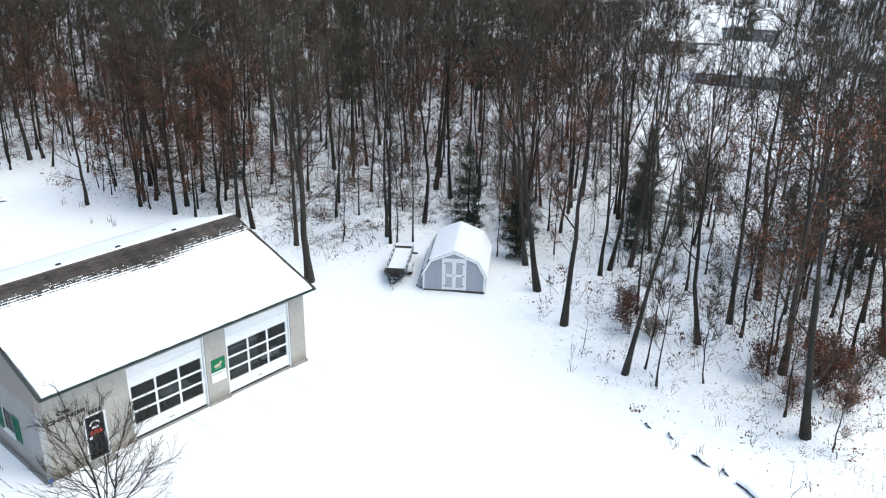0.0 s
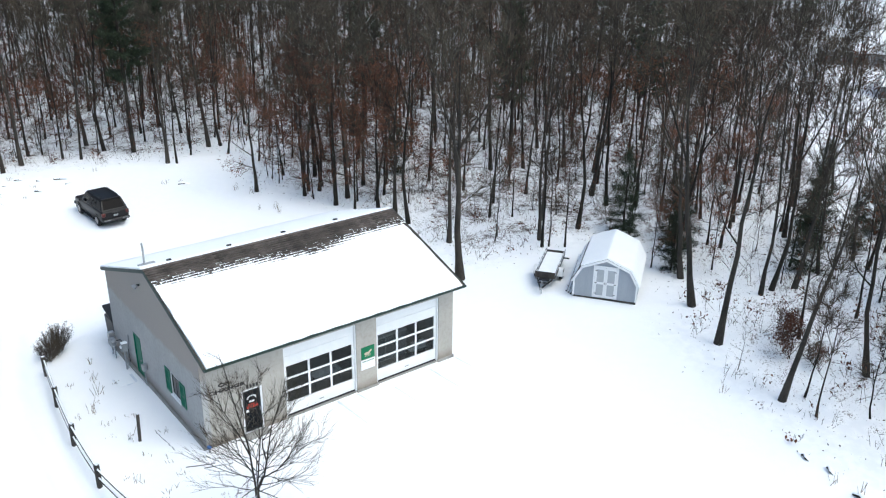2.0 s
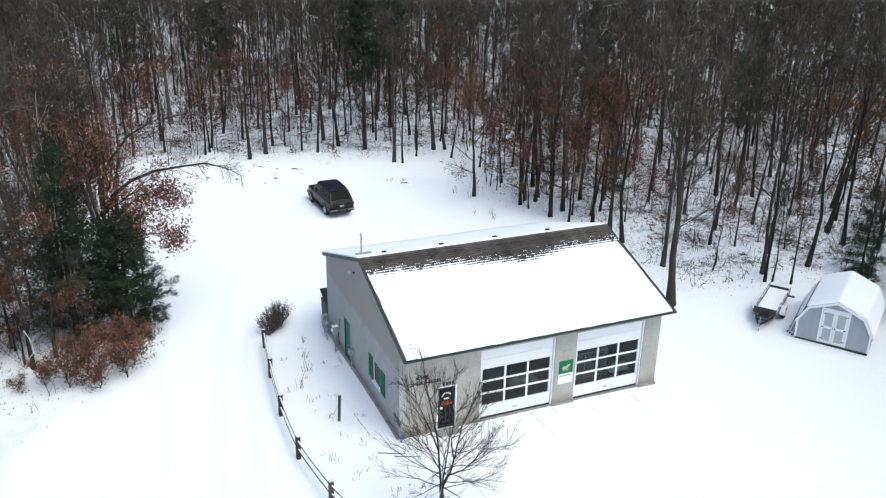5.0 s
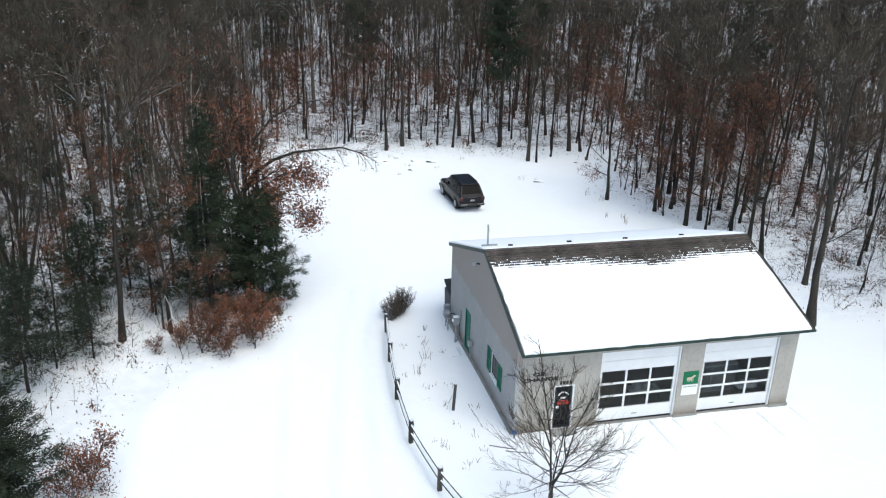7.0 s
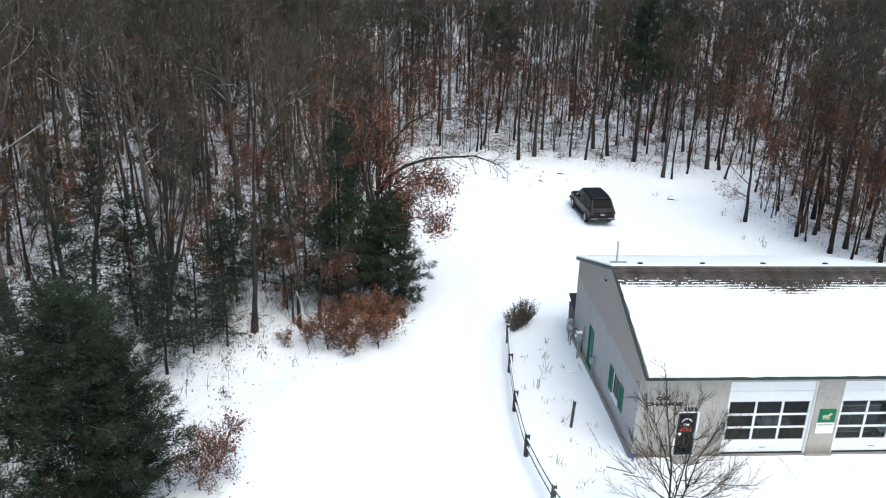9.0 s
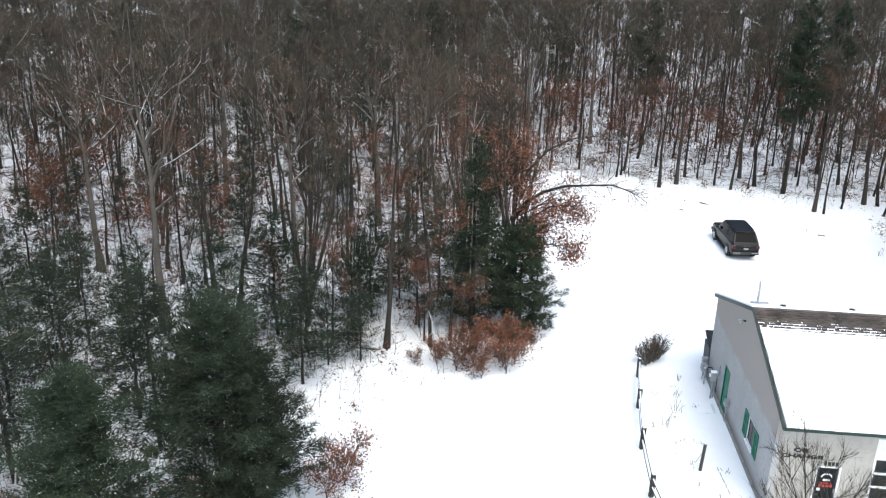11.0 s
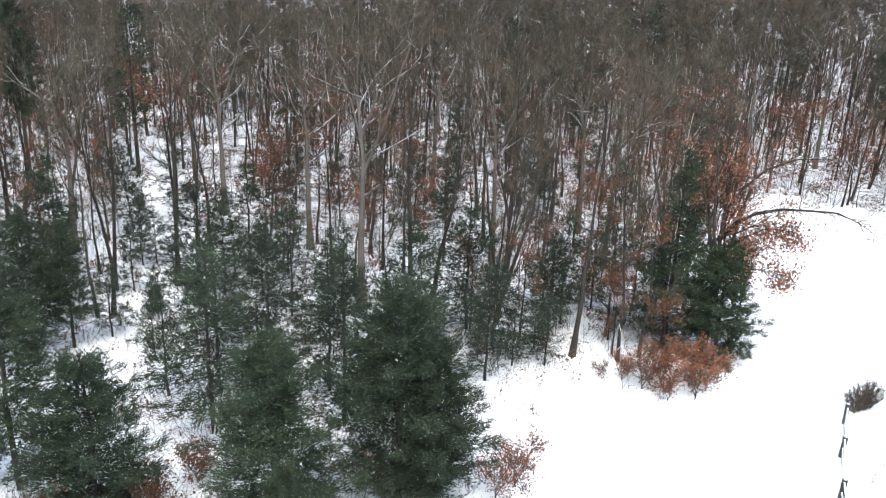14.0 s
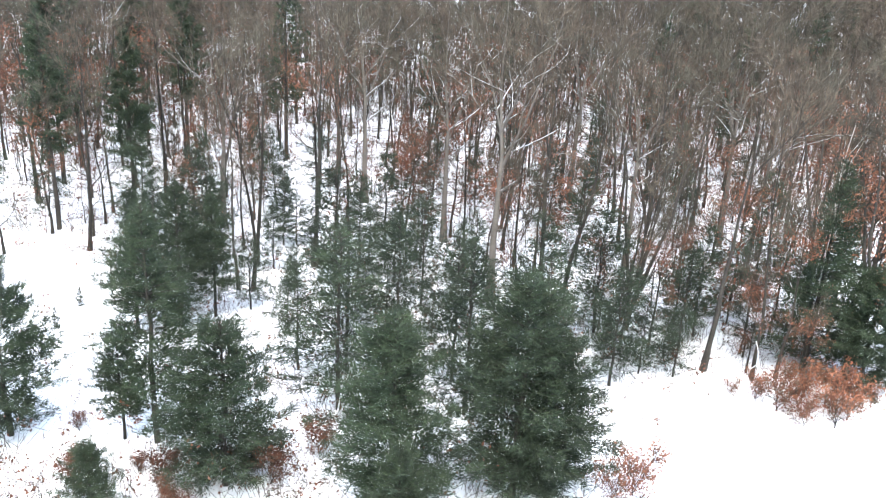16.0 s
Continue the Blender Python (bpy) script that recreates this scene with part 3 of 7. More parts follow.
    pipe = part("vent_pipe", Shape().tube([(0.45, y, roof_z(y) - 0.1), (0.45, y, 6.75), (0.43, y, 7.0)], [0.045, 0.045, 0.04], 10), GALV, g, "slim grey vent pipe standing at the ridge")
    part("flashing", Shape().tube([(0.45, y, roof_z(y)), (0.45, y, roof_z(y) + 0.16)], [0.17, 0.07], 10).box(0.2, 0.95, y - 0.22, y + 0.2, roof_z(y) + 0.04, roof_z(y) + 0.1, 0.01), GREY_METAL, pipe)
    # doors and windows
    overhead_door(3.76, 7.28, g)
    overhead_door(8.48, 11.96, g)
    door = part("entrance_door", Shape().box(1.76, 2.54, 0.06, 0.11, 0.08, 2.08, 0.008), BLACK, g, "dark glazed entrance door with white and red lettering panels")
    s = Shape().box(1.68, 1.755, 0.01, 0.13, 0.02, 2.14).box(2.545, 2.62, 0.01, 0.13, 0.02, 2.14).box(1.755, 2.545, 0.01, 0.13, 2.085, 2.14)
    part("door_frame", s, WHITE_PAINT, door)
    part("pane", Shape().box(1.84, 2.46, 0.05, 0.057, 0.2, 2.0), DARK_GLASS, door)
    for i in range(7):
        a = math.pi * (0.08 + 0.84 * i / 6)
        cx, cz = 2.15 + 0.2 * math.cos(a), 1.62 + 0.17 * math.sin(a)
        part("letter_bar", Shape().box(cx - 0.028, cx + 0.028, 0.04, 0.048, cz - 0.03, cz + 0.03), SIGN_WHITE, door)
    for i in range(3):
        part("letter_bar", Shape().box(2.03 + i * 0.09, 2.10 + i * 0.09, 0.04, 0.048, 1.47, 1.56), SIGN_WHITE, door)
    for i, wd in enumerate((0.11, 0.09, 0.12, 0.1)):
        part("letter_bar", Shape().box(1.9 + i * 0.135, 1.9 + i * 0.135 + wd, 0.04, 0.048, 1.2, 1.31), RED, door)
        part("letter_bar", Shape().box(1.95 + i * 0.11, 1.95 + i * 0.11 + 0.08, 0.04, 0.048, 1.34, 1.40), RED, door)
    part("notice", Shape().box(1.86, 1.98, 0.04, 0.048, 1.02, 1.14), SIGN_WHITE, door)
    part("door_handle", Shape().box(2.47, 2.50, 0.0, 0.06, 0.95, 1.15, 0.006), GALV, door)
    part("doorstep", Shape().box(1.6, 2.7, -0.5, -0.005, -0.3, 0.06, 0.02), CONCRETE, g)
    south = Matrix.Rotation(radians(90), 4, "X")
    words("OIL", 0.29, Matrix.Translation((0.72, -0.014, 2.72)) @ south @ Matrix.Diagonal((1.3, 0.7, 1, 1)), BLACK, "wall_lettering", g)
    words("CHANGE", 0.29, Matrix.Translation((0.3, -0.014, 2.46)) @ south @ Matrix.Diagonal((1.28, 0.7, 1, 1)), BLACK, "wall_lettering", g)
    for i in range(4):
        part("number_bar", Shape().box(1.93 + i * 0.14, 2.03 + i * 0.14, -0.018, -0.003, 2.2, 2.36), BLACK, g)
    # gable window with shutters, side door
    win = part("window", Shape().box(0.012, 0.06, 2.4, 2.43, 1.0, 2.1).box(0.012, 0.06, 3.37, 3.4, 1.0, 2.1).box(0.012, 0.06, 2.43, 3.37, 2.06, 2.1).box(0.012, 0.06, 2.43, 3.37, 1.0, 1.06), WHITE_PAINT, g, "dark sash window with a white frame in the gable")
    part("mullion", Shape().box(0.02, 0.05, 2.885, 2.915, 1.062, 2.058), BLACK, win)
    for ya, yb in ((2.432, 2.883), (2.917, 3.368)):
        part("pane", Shape().box(0.028, 0.036, ya, yb, 1.062, 2.058), DARK_GLASS, win)
    part("window_sill", Shape().box(-0.08, 0.14, 2.35, 3.45, 0.94, 0.996, 0.01), WHITE_PAINT, win)
    for y0 in (1.8, 3.45):
        s = Shape().box(-0.045, -0.004, y0, y0 + 0.07, 0.98, 2.12).box(-0.045, -0.004, y0 + 0.48, y0 + 0.55, 0.98, 2.12)
        s.box(-0.045, -0.004, y0 + 0.07, y0 + 0.48, 0.98, 1.06).box(-0.045, -0.004, y0 + 0.07, y0 + 0.48, 2.04, 2.12).box(-0.045, -0.004, y0 + 0.07, y0 + 0.48, 1.5, 1.57)
        sh = part("shutter", s, GREEN_PAINT, g, "green louvred shutter")
        for i in range(15):
            z = 1.08 + i * 0.064
            if 1.46 < z < 1.57:
                continue
            part("slat", Shape().prism([(-0.038, z), (-0.01, z + 0.045), (-0.004, z + 0.045), (-0.032, z)], "y", y0 + 0.07, y0 + 0.48), GREEN_PAINT, sh)
    d = part("side_door", Shape().box(0.03, 0.08, 7.16, 7.94, -0.18, 2.0, 0.006), GREEN_PAINT, g, "green side door in the gable")
    part("door_frame", Shape().box(-0.02, 0.12, 7.1, 7.155, -0.2, 2.07).box(-0.02, 0.12, 7.945, 8.0, -0.2, 2.07).box(-0.02, 0.12, 7.155, 7.945, 2.01, 2.07), GREEN_PAINT, d)
    part("door_knob", Shape().tube([(0.03, 7.24, 0.85), (-0.05, 7.24, 0.85)], [0.02, 0.035], 8), GALV, d)
    part("baseboard", Shape().prism([(0.0, -0.5), (DEPTH, -0.5), (DEPTH, -0.12), (0.0, 0.1)], "x", -0.11, -0.003), CONCRETE, g, "dark concrete strip along the foot of the gable wall")
    # sign on the pier
    sign = part("wall_sign", Shape().box(7.57, 8.28, -0.035, -0.004, 1.60, 2.22, 0.006), SIGN_GREEN, g, "green square sign with a pale emblem")
    s = Shape()
    s.prism([(7.74, 1.82), (7.86, 1.80), (7.98, 1.84), (8.08, 1.95), (8.14, 1.97), (8.10, 2.03), (8.02, 2.02), (7.94, 1.94), (7.80, 1.95), (7.72, 1.90)], "y", -0.044, -0.036)
    for x in (7.78, 7.86, 7.95, 8.02):
        s.prism([(x, 1.84), (x + 0.03, 1.84), (x + 0.01, 1.72), (x - 0.015, 1.72)], "y", -0.044, -0.036)
    part("emblem", s, surface("tan_emblem", (0.5, 0.42, 0.3), (0.62, 0.54, 0.42), 3, 20, 0.5, 0.0), sign)
    lower = part("notice_board", Shape().box(7.55, 8.30, -0.032, -0.004, 1.06, 1.56, 0.006), SIGN_WHITE, g, "white notice board under the green sign")
    for i in range(9):
        part("letter_bar", Shape().box(7.62 + i * 0.07, 7.67 + i * 0.07, -0.04, -0.033, 1.46, 1.5), SIGN_GREEN, lower)
    # lamps
    for x, y, z, turn in ((-0.02, 6.0, 5.25, 90), (8.35, -0.02, 3.95, 180)):
        m = Matrix.Translation((x, y, z)) @ Matrix.Rotation(radians(turn), 4, "Z")
        s = Shape().tube([(0, 0, 0), (0, 0.14, 0.02)], [0.05, 0.04], 8).moved(m)
        lamp = part("floodlight", s, BLACK, g, "small twin floodlight")
        for sx in (-0.12, 0.12):
            part("lamp_head", Shape().tube([(sx * 0.4, 0.12, 0.02), (sx * 0.8, 0.18, 0.0), (sx * 1.1, 0.27, -0.06)], [0.025, 0.05, 0.075], 10).moved(m), GREY_METAL, lamp)
    return g


garage = build_garage()


def build_interior():
    # Cabinet added to give the pale, unidentified shape behind the right door's panes.
    t = thing("storage_cabinet", "white cabinet added as the pale shape behind the garage door panes", "cabinet", pose(9.3, 1.5, 0.04))
    part("body", Shape().box(0, 1.9, 0.05, 0.6, 0.0, 1.36, 0.01), WHITE_PAINT, t)
    part("top", Shape().box(-0.03, 1.93, 0.0, 0.62, 1.362, 1.4, 0.008), WHITE_PAINT, t)
    for x in (0.02, 0.66, 1.3):
        d = part("cabinet_door", Shape().box(x, x + 0.6, 0.025, 0.048, 0.06, 1.3, 0.006), GREY_METAL, t)
        part("handle", Shape().box(x + 0.5, x + 0.53, 0.005, 0.024, 0.7, 0.85, 0.004), BLACK, d)
    for x0, y0, ln in ((5.9, 1.4, 1.5), (10.9, 0.75, 1.0)):
        w = thing("work_bench", "low dark work bench behind the garage door", "bench", pose(x0, y0, 0.04), group="work benches in the garage")
        part("bench_top", Shape().box(0, ln, 0, 0.6, 0.45, 0.5, 0.008), OLD_WOOD, w)
        for x, y in itertools.product((0.02, ln - 0.09), (0.02, 0.51)):
            part("leg", Shape().box(x, x + 0.07, y, y + 0.07, 0, 0.448), GREY_METAL, w)
        for i in range(2):
            c = thing("carton", "small white carton on the work bench", "box", pose(x0 + 0.3 + 0.42 * i, y0 + 0.12, 0.542, 0, 0, 4 - 9 * i), group="cartons in the garage")
            part("body", Shape().box(0, 0.3, 0, 0.3, 0, 0.26, 0.008), SIGN_WHITE, c)
            part("flap", Shape().box(0.01, 0.145, 0.005, 0.295, 0.262, 0.27).box(0.155, 0.29, 0.005, 0.295, 0.262, 0.27), SIGN_WHITE, c)


build_interior()

ICE = surface("wet_grey_ice", (0.62, 0.67, 0.74), (0.8, 0.83, 0.87), 2.0, 14, 0.35, 0.2)


def melt_streak(x0, y0, x1, y1, w):
    """A low, ragged tongue of grey ice where meltwater runs off the apron."""
    rng = random.Random(int(x0 * 31))
    t = thing("melt_streak", "thin grey streak of meltwater ice on the snow before the doors", "ice", group="melt streaks before the doors")
    s, n = Shape(), 14
    for i in range(n + 1):
        u = i / n
        x, y = x0 + (x1 - x0) * u + rng.uniform(-0.02, 0.02), y0 + (y1 - y0) * u
        h = w * (1 - 0.75 * u) * rng.uniform(0.6, 1.2)
        z = ground_z(x, y)
        s.v += [(x - h, y, z - 0.02), (x - h * 0.4, y, z + 0.012), (x + h * 0.4, y, z + 0.012), (x + h, y, z - 0.02)]
    s.f = [(i * 4 + j, i * 4 + j + 1, i * 4 + j + 5, i * 4 + j + 4) for i in range(n) for j in range(3)]
    part("ice_sheet", s, ICE, t, smooth=True)


for x, y, ln, w in ((6.2, -0.1, 2.3, 0.12), (11.25, -0.35, 2.0, 0.1), (8.95, -0.7, 1.5, 0.06), (7.25, -0.15, 0.9, 0.09), (12.95, -0.2, 1.3, 0.07)):
    melt_streak(x, y, x + 0.12, y - ln, w)


# ---- things round the garage ----
def build_meter():
    z = ground_z(-0.45, 8.9)
    t = thing("utility_meter", "grey utility meter on a post beside the gable", "meter", pose(-0.3, 8.75, z))
    part("post", Shape().tube([(0, 0, -0.2), (0, 0.02, 1.25)], [0.045, 0.045], 8), GREY_METAL, t)
    part("meter_box", Shape().box(-0.14, 0.14, -0.1, 0.1, 1.0, 1.42, 0.02), GREY_METAL, t)
    part("dial", Shape().tube([(-0.141, 0, 1.27), (-0.2, 0, 1.27)], [0.09, 0.085], 12), WHITE_PAINT, t)
    part("conduit", Shape().tube([(0.1, 0.08, -0.1), (0.12, 0.08, 0.9), (0.27, 0.1, 1.3), (0.27, 0.1, 1.75)], [0.025, 0.025, 0.025, 0.025], 6), GREY_METAL, t)
    part("snow_cap", Shape().box(-0.15, 0.15, -0.11, 0.11, 1.422, 1.5, 0.03), SNOW, t)
    z = ground_z(-0.2, 6.6)
    t = thing("hose_bib", "small grey pipe and box on the gable wall beside the door", "pipe", pose(-0.12, 6.55, z))
    part("riser", Shape().tube([(0, 0, -0.1), (0, 0, 0.8), (0.06, 0, 0.95)], [0.03, 0.03, 0.03], 8), GREY_METAL, t)
    part("box", Shape().box(-0.12, 0.1, -0.13, 0.13, 0.82, 1.12, 0.02), GALV, t)
    z = ground_z(-0.8, 8.2)
    t = thing("stone_slab", "snow-dusted grey slab before the side door", "slab", pose(-0.75, 7.5, z))
    part("slab", Shape().box(-0.5, 0.45, -0.6, 0.6, -0.1, 0.05, 0.02), ICE, t)
    part("slab_snow", Shape().box(-0.46, 0.3, -0.3, 0.55, 0.052, 0.08, 0.02), SNOW, t)


def build_dumpster():
    z = ground_z(0.3, 12.2)
    t = thing("dumpster", "black dumpster with a sloping lid behind the garage", "dumpster", pose(0.1, 11.75, z))
    part("bin", Shape().prism([(0, 0.12), (1.1, 0.12), (1.25, 1.2), (-0.05, 1.2)], "x", 0, 1.7), BLACK, t)
    part("lid", Shape().prism([(-0.08, 1.22), (1.28, 1.62), (1.28, 1.69), (-0.08, 1.29)], "x", -0.04, 1.74), BLACK, t)
    for x in (0.06, 1.5):
        part("skid", Shape().box(x, x + 0.14, 0, 1.1, 0.0, 0.118), GREY_METAL, t)
    z = ground_z(-0.3, 11.1)
    t = thing("gas_meter", "grey gas meter on a riser pipe at the rear corner", "meter", pose(-0.2, 11.15, z))
    part("riser", Shape().tube([(0, 0, -0.1), (0, 0, 0.75), (0.15, 0, 0.8)], [0.03, 0.03, 0.03], 8), GREY_METAL, t)
    part("meter_box", Shape().box(-0.16, 0.16, -0.12, 0.12, 0.72, 1.05, 0.03), GALV, t)


build_meter()
build_dumpster()

FENCE = [(-2.9, -6.15), (-3.79, -2.98), (-4.27, 0.22), (-4.24, 3.62), (-3.97, 7.09), (-3.6, 10.29)]


def build_fence():
    rng = random.Random(3)
    f = thing("rail_fence", "weathered two-rail wooden fence with snow on its rails", "fence")
    for x, y in FENCE:
        z = ground_z(x, y)
        s = Shape().box(-0.085, 0.085, -0.085, 0.085, -0.3, 1.05, 0.02)
        s.moved(Matrix.Translation((x, y, z)) @ Euler((rng.uniform(-0.04, 0.04), rng.uniform(-0.04, 0.04), rng.uniform(0, 1))).to_matrix().to_4x4())
        part("post", s, OLD_WOOD, f)
    for (x0, y0), (x1, y1) in zip(FENCE, FENCE[1:]):
        for h in (0.42, 0.86):
            a, b = Vector((x0, y0, ground_z(x0, y0) + h + rng.uniform(-0.05, 0.05))), Vector((x1, y1, ground_z(x1, y1) + h + rng.uniform(-0.05, 0.05)))
            mid = (a + b) / 2 + Vector((0, 0, -0.03))
            r = part("rail", Shape().tube([a, mid, b], [0.045, 0.055, 0.045], 6), OLD_WOOD, f)
            up = Vector((0, 0, 0.055))
            part("rail_snow", Shape().tube([a + up, mid + up, b + up], [0.03, 0.042, 0.03], 6), SNOW, r)


def build_lone_post():
    z = ground_z(-1.98, 2.28)
    t = thing("wooden_post", "lone dark wooden post standing in the snow", "post", pose(-1.98, 2.28, z, 1.5, 2, 20))
    part("shaft", Shape().box(-0.052, 0.052, -0.052, 0.052, -0.3, 1.32, 0.012), OLD_WOOD, t)


build_fence()
build_lone_post()


def build_planter(x, y, rz):
    t = thing("planter_edging", "thin dark wooden edging half buried in snow", "edging", pose(x, y, ground_z(x, y), 0, 0, rz), group="edgings by the corner")
    part("board", Shape().box(0, 1.1, -0.02, 0.02, -0.05, 0.04, 0.006), OLD_WOOD, t)
    part("board", Shape().box(1.1, 1.14, 0, 0.55, -0.05, 0.04, 0.006), OLD_WOOD, t)


build_planter(-1.15, -0.55, -25)
build_planter(-0.6, -1.05, -20)
for i in range(5):
    x, y = -1.2 + 0.03 * i, 2.5 - 0.4 * i
    t = thing("edging_stub", "short dark edging board showing through the snow", "edging", pose(x, y, ground_z(x, y), 0, 0, 86 + 6 * (i % 3)), group="edging stubs in the snow")
    part("board", Shape().box(-0.13, 0.13, -0.015, 0.015, -0.06, 0.035, 0.005), OLD_WOOD, t)


def build_gas_meter():
    """The meter at the rear corner, with its pipe run along the gable."""
    z = ground_z(-0.35, 10.5)
    t = thing("gas_meter", "grey gas meter with pipes at the rear corner of the garage", "meter", pose(-0.35, 10.5, z))
    part("meter_body", Shape().box(-0.16, 0.16, -0.22, 0.2, 0.62, 0.98, 0.05), GREY_METAL, t)
    part("regulator", Shape().tube([(0.0, -0.3, 0.92), (0.0, -0.3, 1.0), (0.0, -0.3, 1.04)], [0.1, 0.1, 0.05], 10), GALV, t)
    part("riser", Shape().tube([(0.0, -0.3, -0.2), (0.0, -0.3, 0.91)], [0.03, 0.03], 8), GREY_METAL, t)
    part("riser", Shape().tube([(0.02, 0.24, -0.2), (0.02, 0.24, 0.8), (0.02, 0.18, 0.86)], [0.03, 0.03, 0.03], 8), GREY_METAL, t)
    part("pipe_run", Shape().tube([(0.05, -0.3, 0.97), (0.3, -0.34, 0.97), (0.3, -1.5, 0.93), (0.3, -1.56, 0.3)], [0.024, 0.024, 0.024, 0.024], 8), BLACK, t)


build_gas_meter()
t = thing("water_valve", "small blue water valve at the corner of the wall", "valve", pose(0.02, -0.22, ground_z(0, 0)))
part("riser", Shape().tube([(0, 0, -0.1), (0, 0, 0.22)], [0.05, 0.05], 8), GREY_METAL, t)
part("cap", Shape().tube([(0, 0, 0.222), (0, 0, 0.3), (0, 0, 0.34)], [0.1, 0.1, 0.05], 10), surface("blue_cap", (0.05, 0.12, 0.3), (0.08, 0.16, 0.36), 3, 20, 0.5, 0.1), t)


# ---- shed ----
SHED_TURN = -54.8


def build_shed():
    W, D = 1.8, 4.45
    ang = SHED_TURN
    t = thing("garden_shed", "grey gambrel-roofed wooden shed with white trim and snow on its roof", "shed", pose(23.73, -0.27, ground_z(23.7, -0.3), 0, 0, ang))
    prof = [(-W, 1.18), (-1.36, 1.98), (0, 2.55), (1.36, 1.98), (W, 1.18)]
    # front with a door opening, sides, back
    s = Shape()
    s.prism([(-W, 0.12), (-0.62, 0.12), (-0.62, 2.285), (-1.36, 1.98), (-W, 1.18)], "y", 0, 0.08)
    s.prism([(W, 0.12), (W, 1.18), (1.36, 1.98), (0.62, 2.285), (0.62, 0.12)], "y", 0, 0.08)
    s.prism([(-0.62, 2.02), (0.62, 2.02), (0.62, 2.285), (0, 2.55), (-0.62, 2.285)], "y", 0, 0.08)
    front = part("front_wall", s, SHED_SIDING, t)
    for i in range(11):
        x = -1.65 + i * 0.33
        if abs(x) < 0.72:
            continue
        zt = 1.18 + (W - abs(x)) * 0.8 / 0.44 if abs(x) > 1.36 else 1.98 + (1.36 - abs(x)) * 0.42
        part("groove_batten", Shape().box(x - 0.012, x + 0.012, -0.012, -0.002, 0.14, zt - 0.1), SHED_SIDING, front)
    part("back_wall", Shape().prism([(-W, 0.12), (W, 0.12), *prof[::-1]], "y", D - 0.08, D), SHED_SIDING, t)
    for x in (-W, W - 0.08):
        part("side_wall", Shape().box(x, x + 0.08, 0.08, D - 0.08, 0.12, 1.2), SHED_SIDING, t)
    part("floor_frame", Shape().box(-W + 0.03, W - 0.03, 0.02, D - 0.02, -0.1, 0.118), OLD_WOOD, t, "dark skids under the shed")
    for a, b in zip(prof, prof[1:]):
        d = Vector((b[0] - a[0], b[1] - a[1])).normalized()
        nrm = Vector((-d.y, d.x)) if (-d.y * 0 + d.x) > 0 else Vector((d.y, -d.x))
        a2, b2 = Vector(a), Vector(b)
        if a[0] == -W:
            a2 = a2 - d * 0.14
        if b[0] == W:
            b2 = b2 + d * 0.14
        roof = part("roof_panel", Shape().prism([tuple(a2), tuple(b2), tuple(b2 + nrm * 0.04), tuple(a2 + nrm * 0.04)], "y", -0.13, D + 0.1), SHINGLE, t)
        # white barge boards on the front
        part("barge_board", Shape().prism([tuple(a2 - nrm * 0.09), tuple(b2 - nrm * 0.09), tuple(b2 + nrm * 0.035), tuple(a2 + nrm * 0.035)], "y", -0.165, -0.135), WHITE_PAINT, t)
    # one snow sheet over the upper slopes and the right-hand steep slope; on the other steep slope it has slid to a strip
    out = [(-1.46, 2.03), (-1.36, 2.12), (-0.7, 2.42), (-0.12, 2.655), (0, 2.68), (0.12, 2.655), (0.7, 2.42), (1.4, 2.12), (1.5, 2.0), (1.93, 1.2), (1.93, 1.05)]
    under = [(1.88, 1.06), (1.405, 1.99), (0, 2.597), (-1.39, 2.015)]
    part("roof_snow", Shape().prism(out + under, "y", -0.12, D + 0.09), SNOW, t, "thick snow sheet on the gambrel roof")
    part("roof_snow", Shape().prism([(-1.60, 1.66), (-1.63, 1.68), (-1.83, 1.33), (-1.80, 1.30)], "y", 0.0, D), SNOW, t)
    for x in (-W - 0.01, W - 0.09):
        part("corner_board", Shape().box(x, x + 0.1, -0.025, -0.003, 0.12, 1.2), WHITE_PAINT, t)
    for sx, x0, x1 in ((-1, -0.6, -0.005), (1, 0.005, 0.6)):
        dr = part("shed_door", Shape().box(x0, x1, -0.03, 0.03, 0.16, 2.0, 0.005), WHITE_PAINT, t, "white framed door leaf with grey panels")
        for z0, z1 in ((0.3, 0.98), (1.12, 1.88)):
            part("panel", Shape().box(x0 + 0.1, x1 - 0.1, -0.042, -0.032, z0, z1, 0.004), SHED_PANEL, dr)
        for z in (0.4, 1.05, 1.8):
            part("hinge", Shape().box(-0.59 if sx < 0 else 0.48, -0.48 if sx < 0 else 0.59, -0.048, -0.032, z - 0.02, z + 0.02), BLACK, dr)
        part("handle", Shape().box(sx * 0.05 - 0.015, sx * 0.05 + 0.015, -0.07, -0.045, 1.0, 1.12, 0.005), BLACK, dr)
    part("door_trim", Shape().box(-0.7, -0.61, -0.028, -0.003, 0.14, 2.1).box(0.61, 0.7, -0.028, -0.003, 0.14, 2.1).box(-0.61, 0.61, -0.028, -0.003, 2.01, 2.1), WHITE_PAINT, t)
    return t


build_shed()


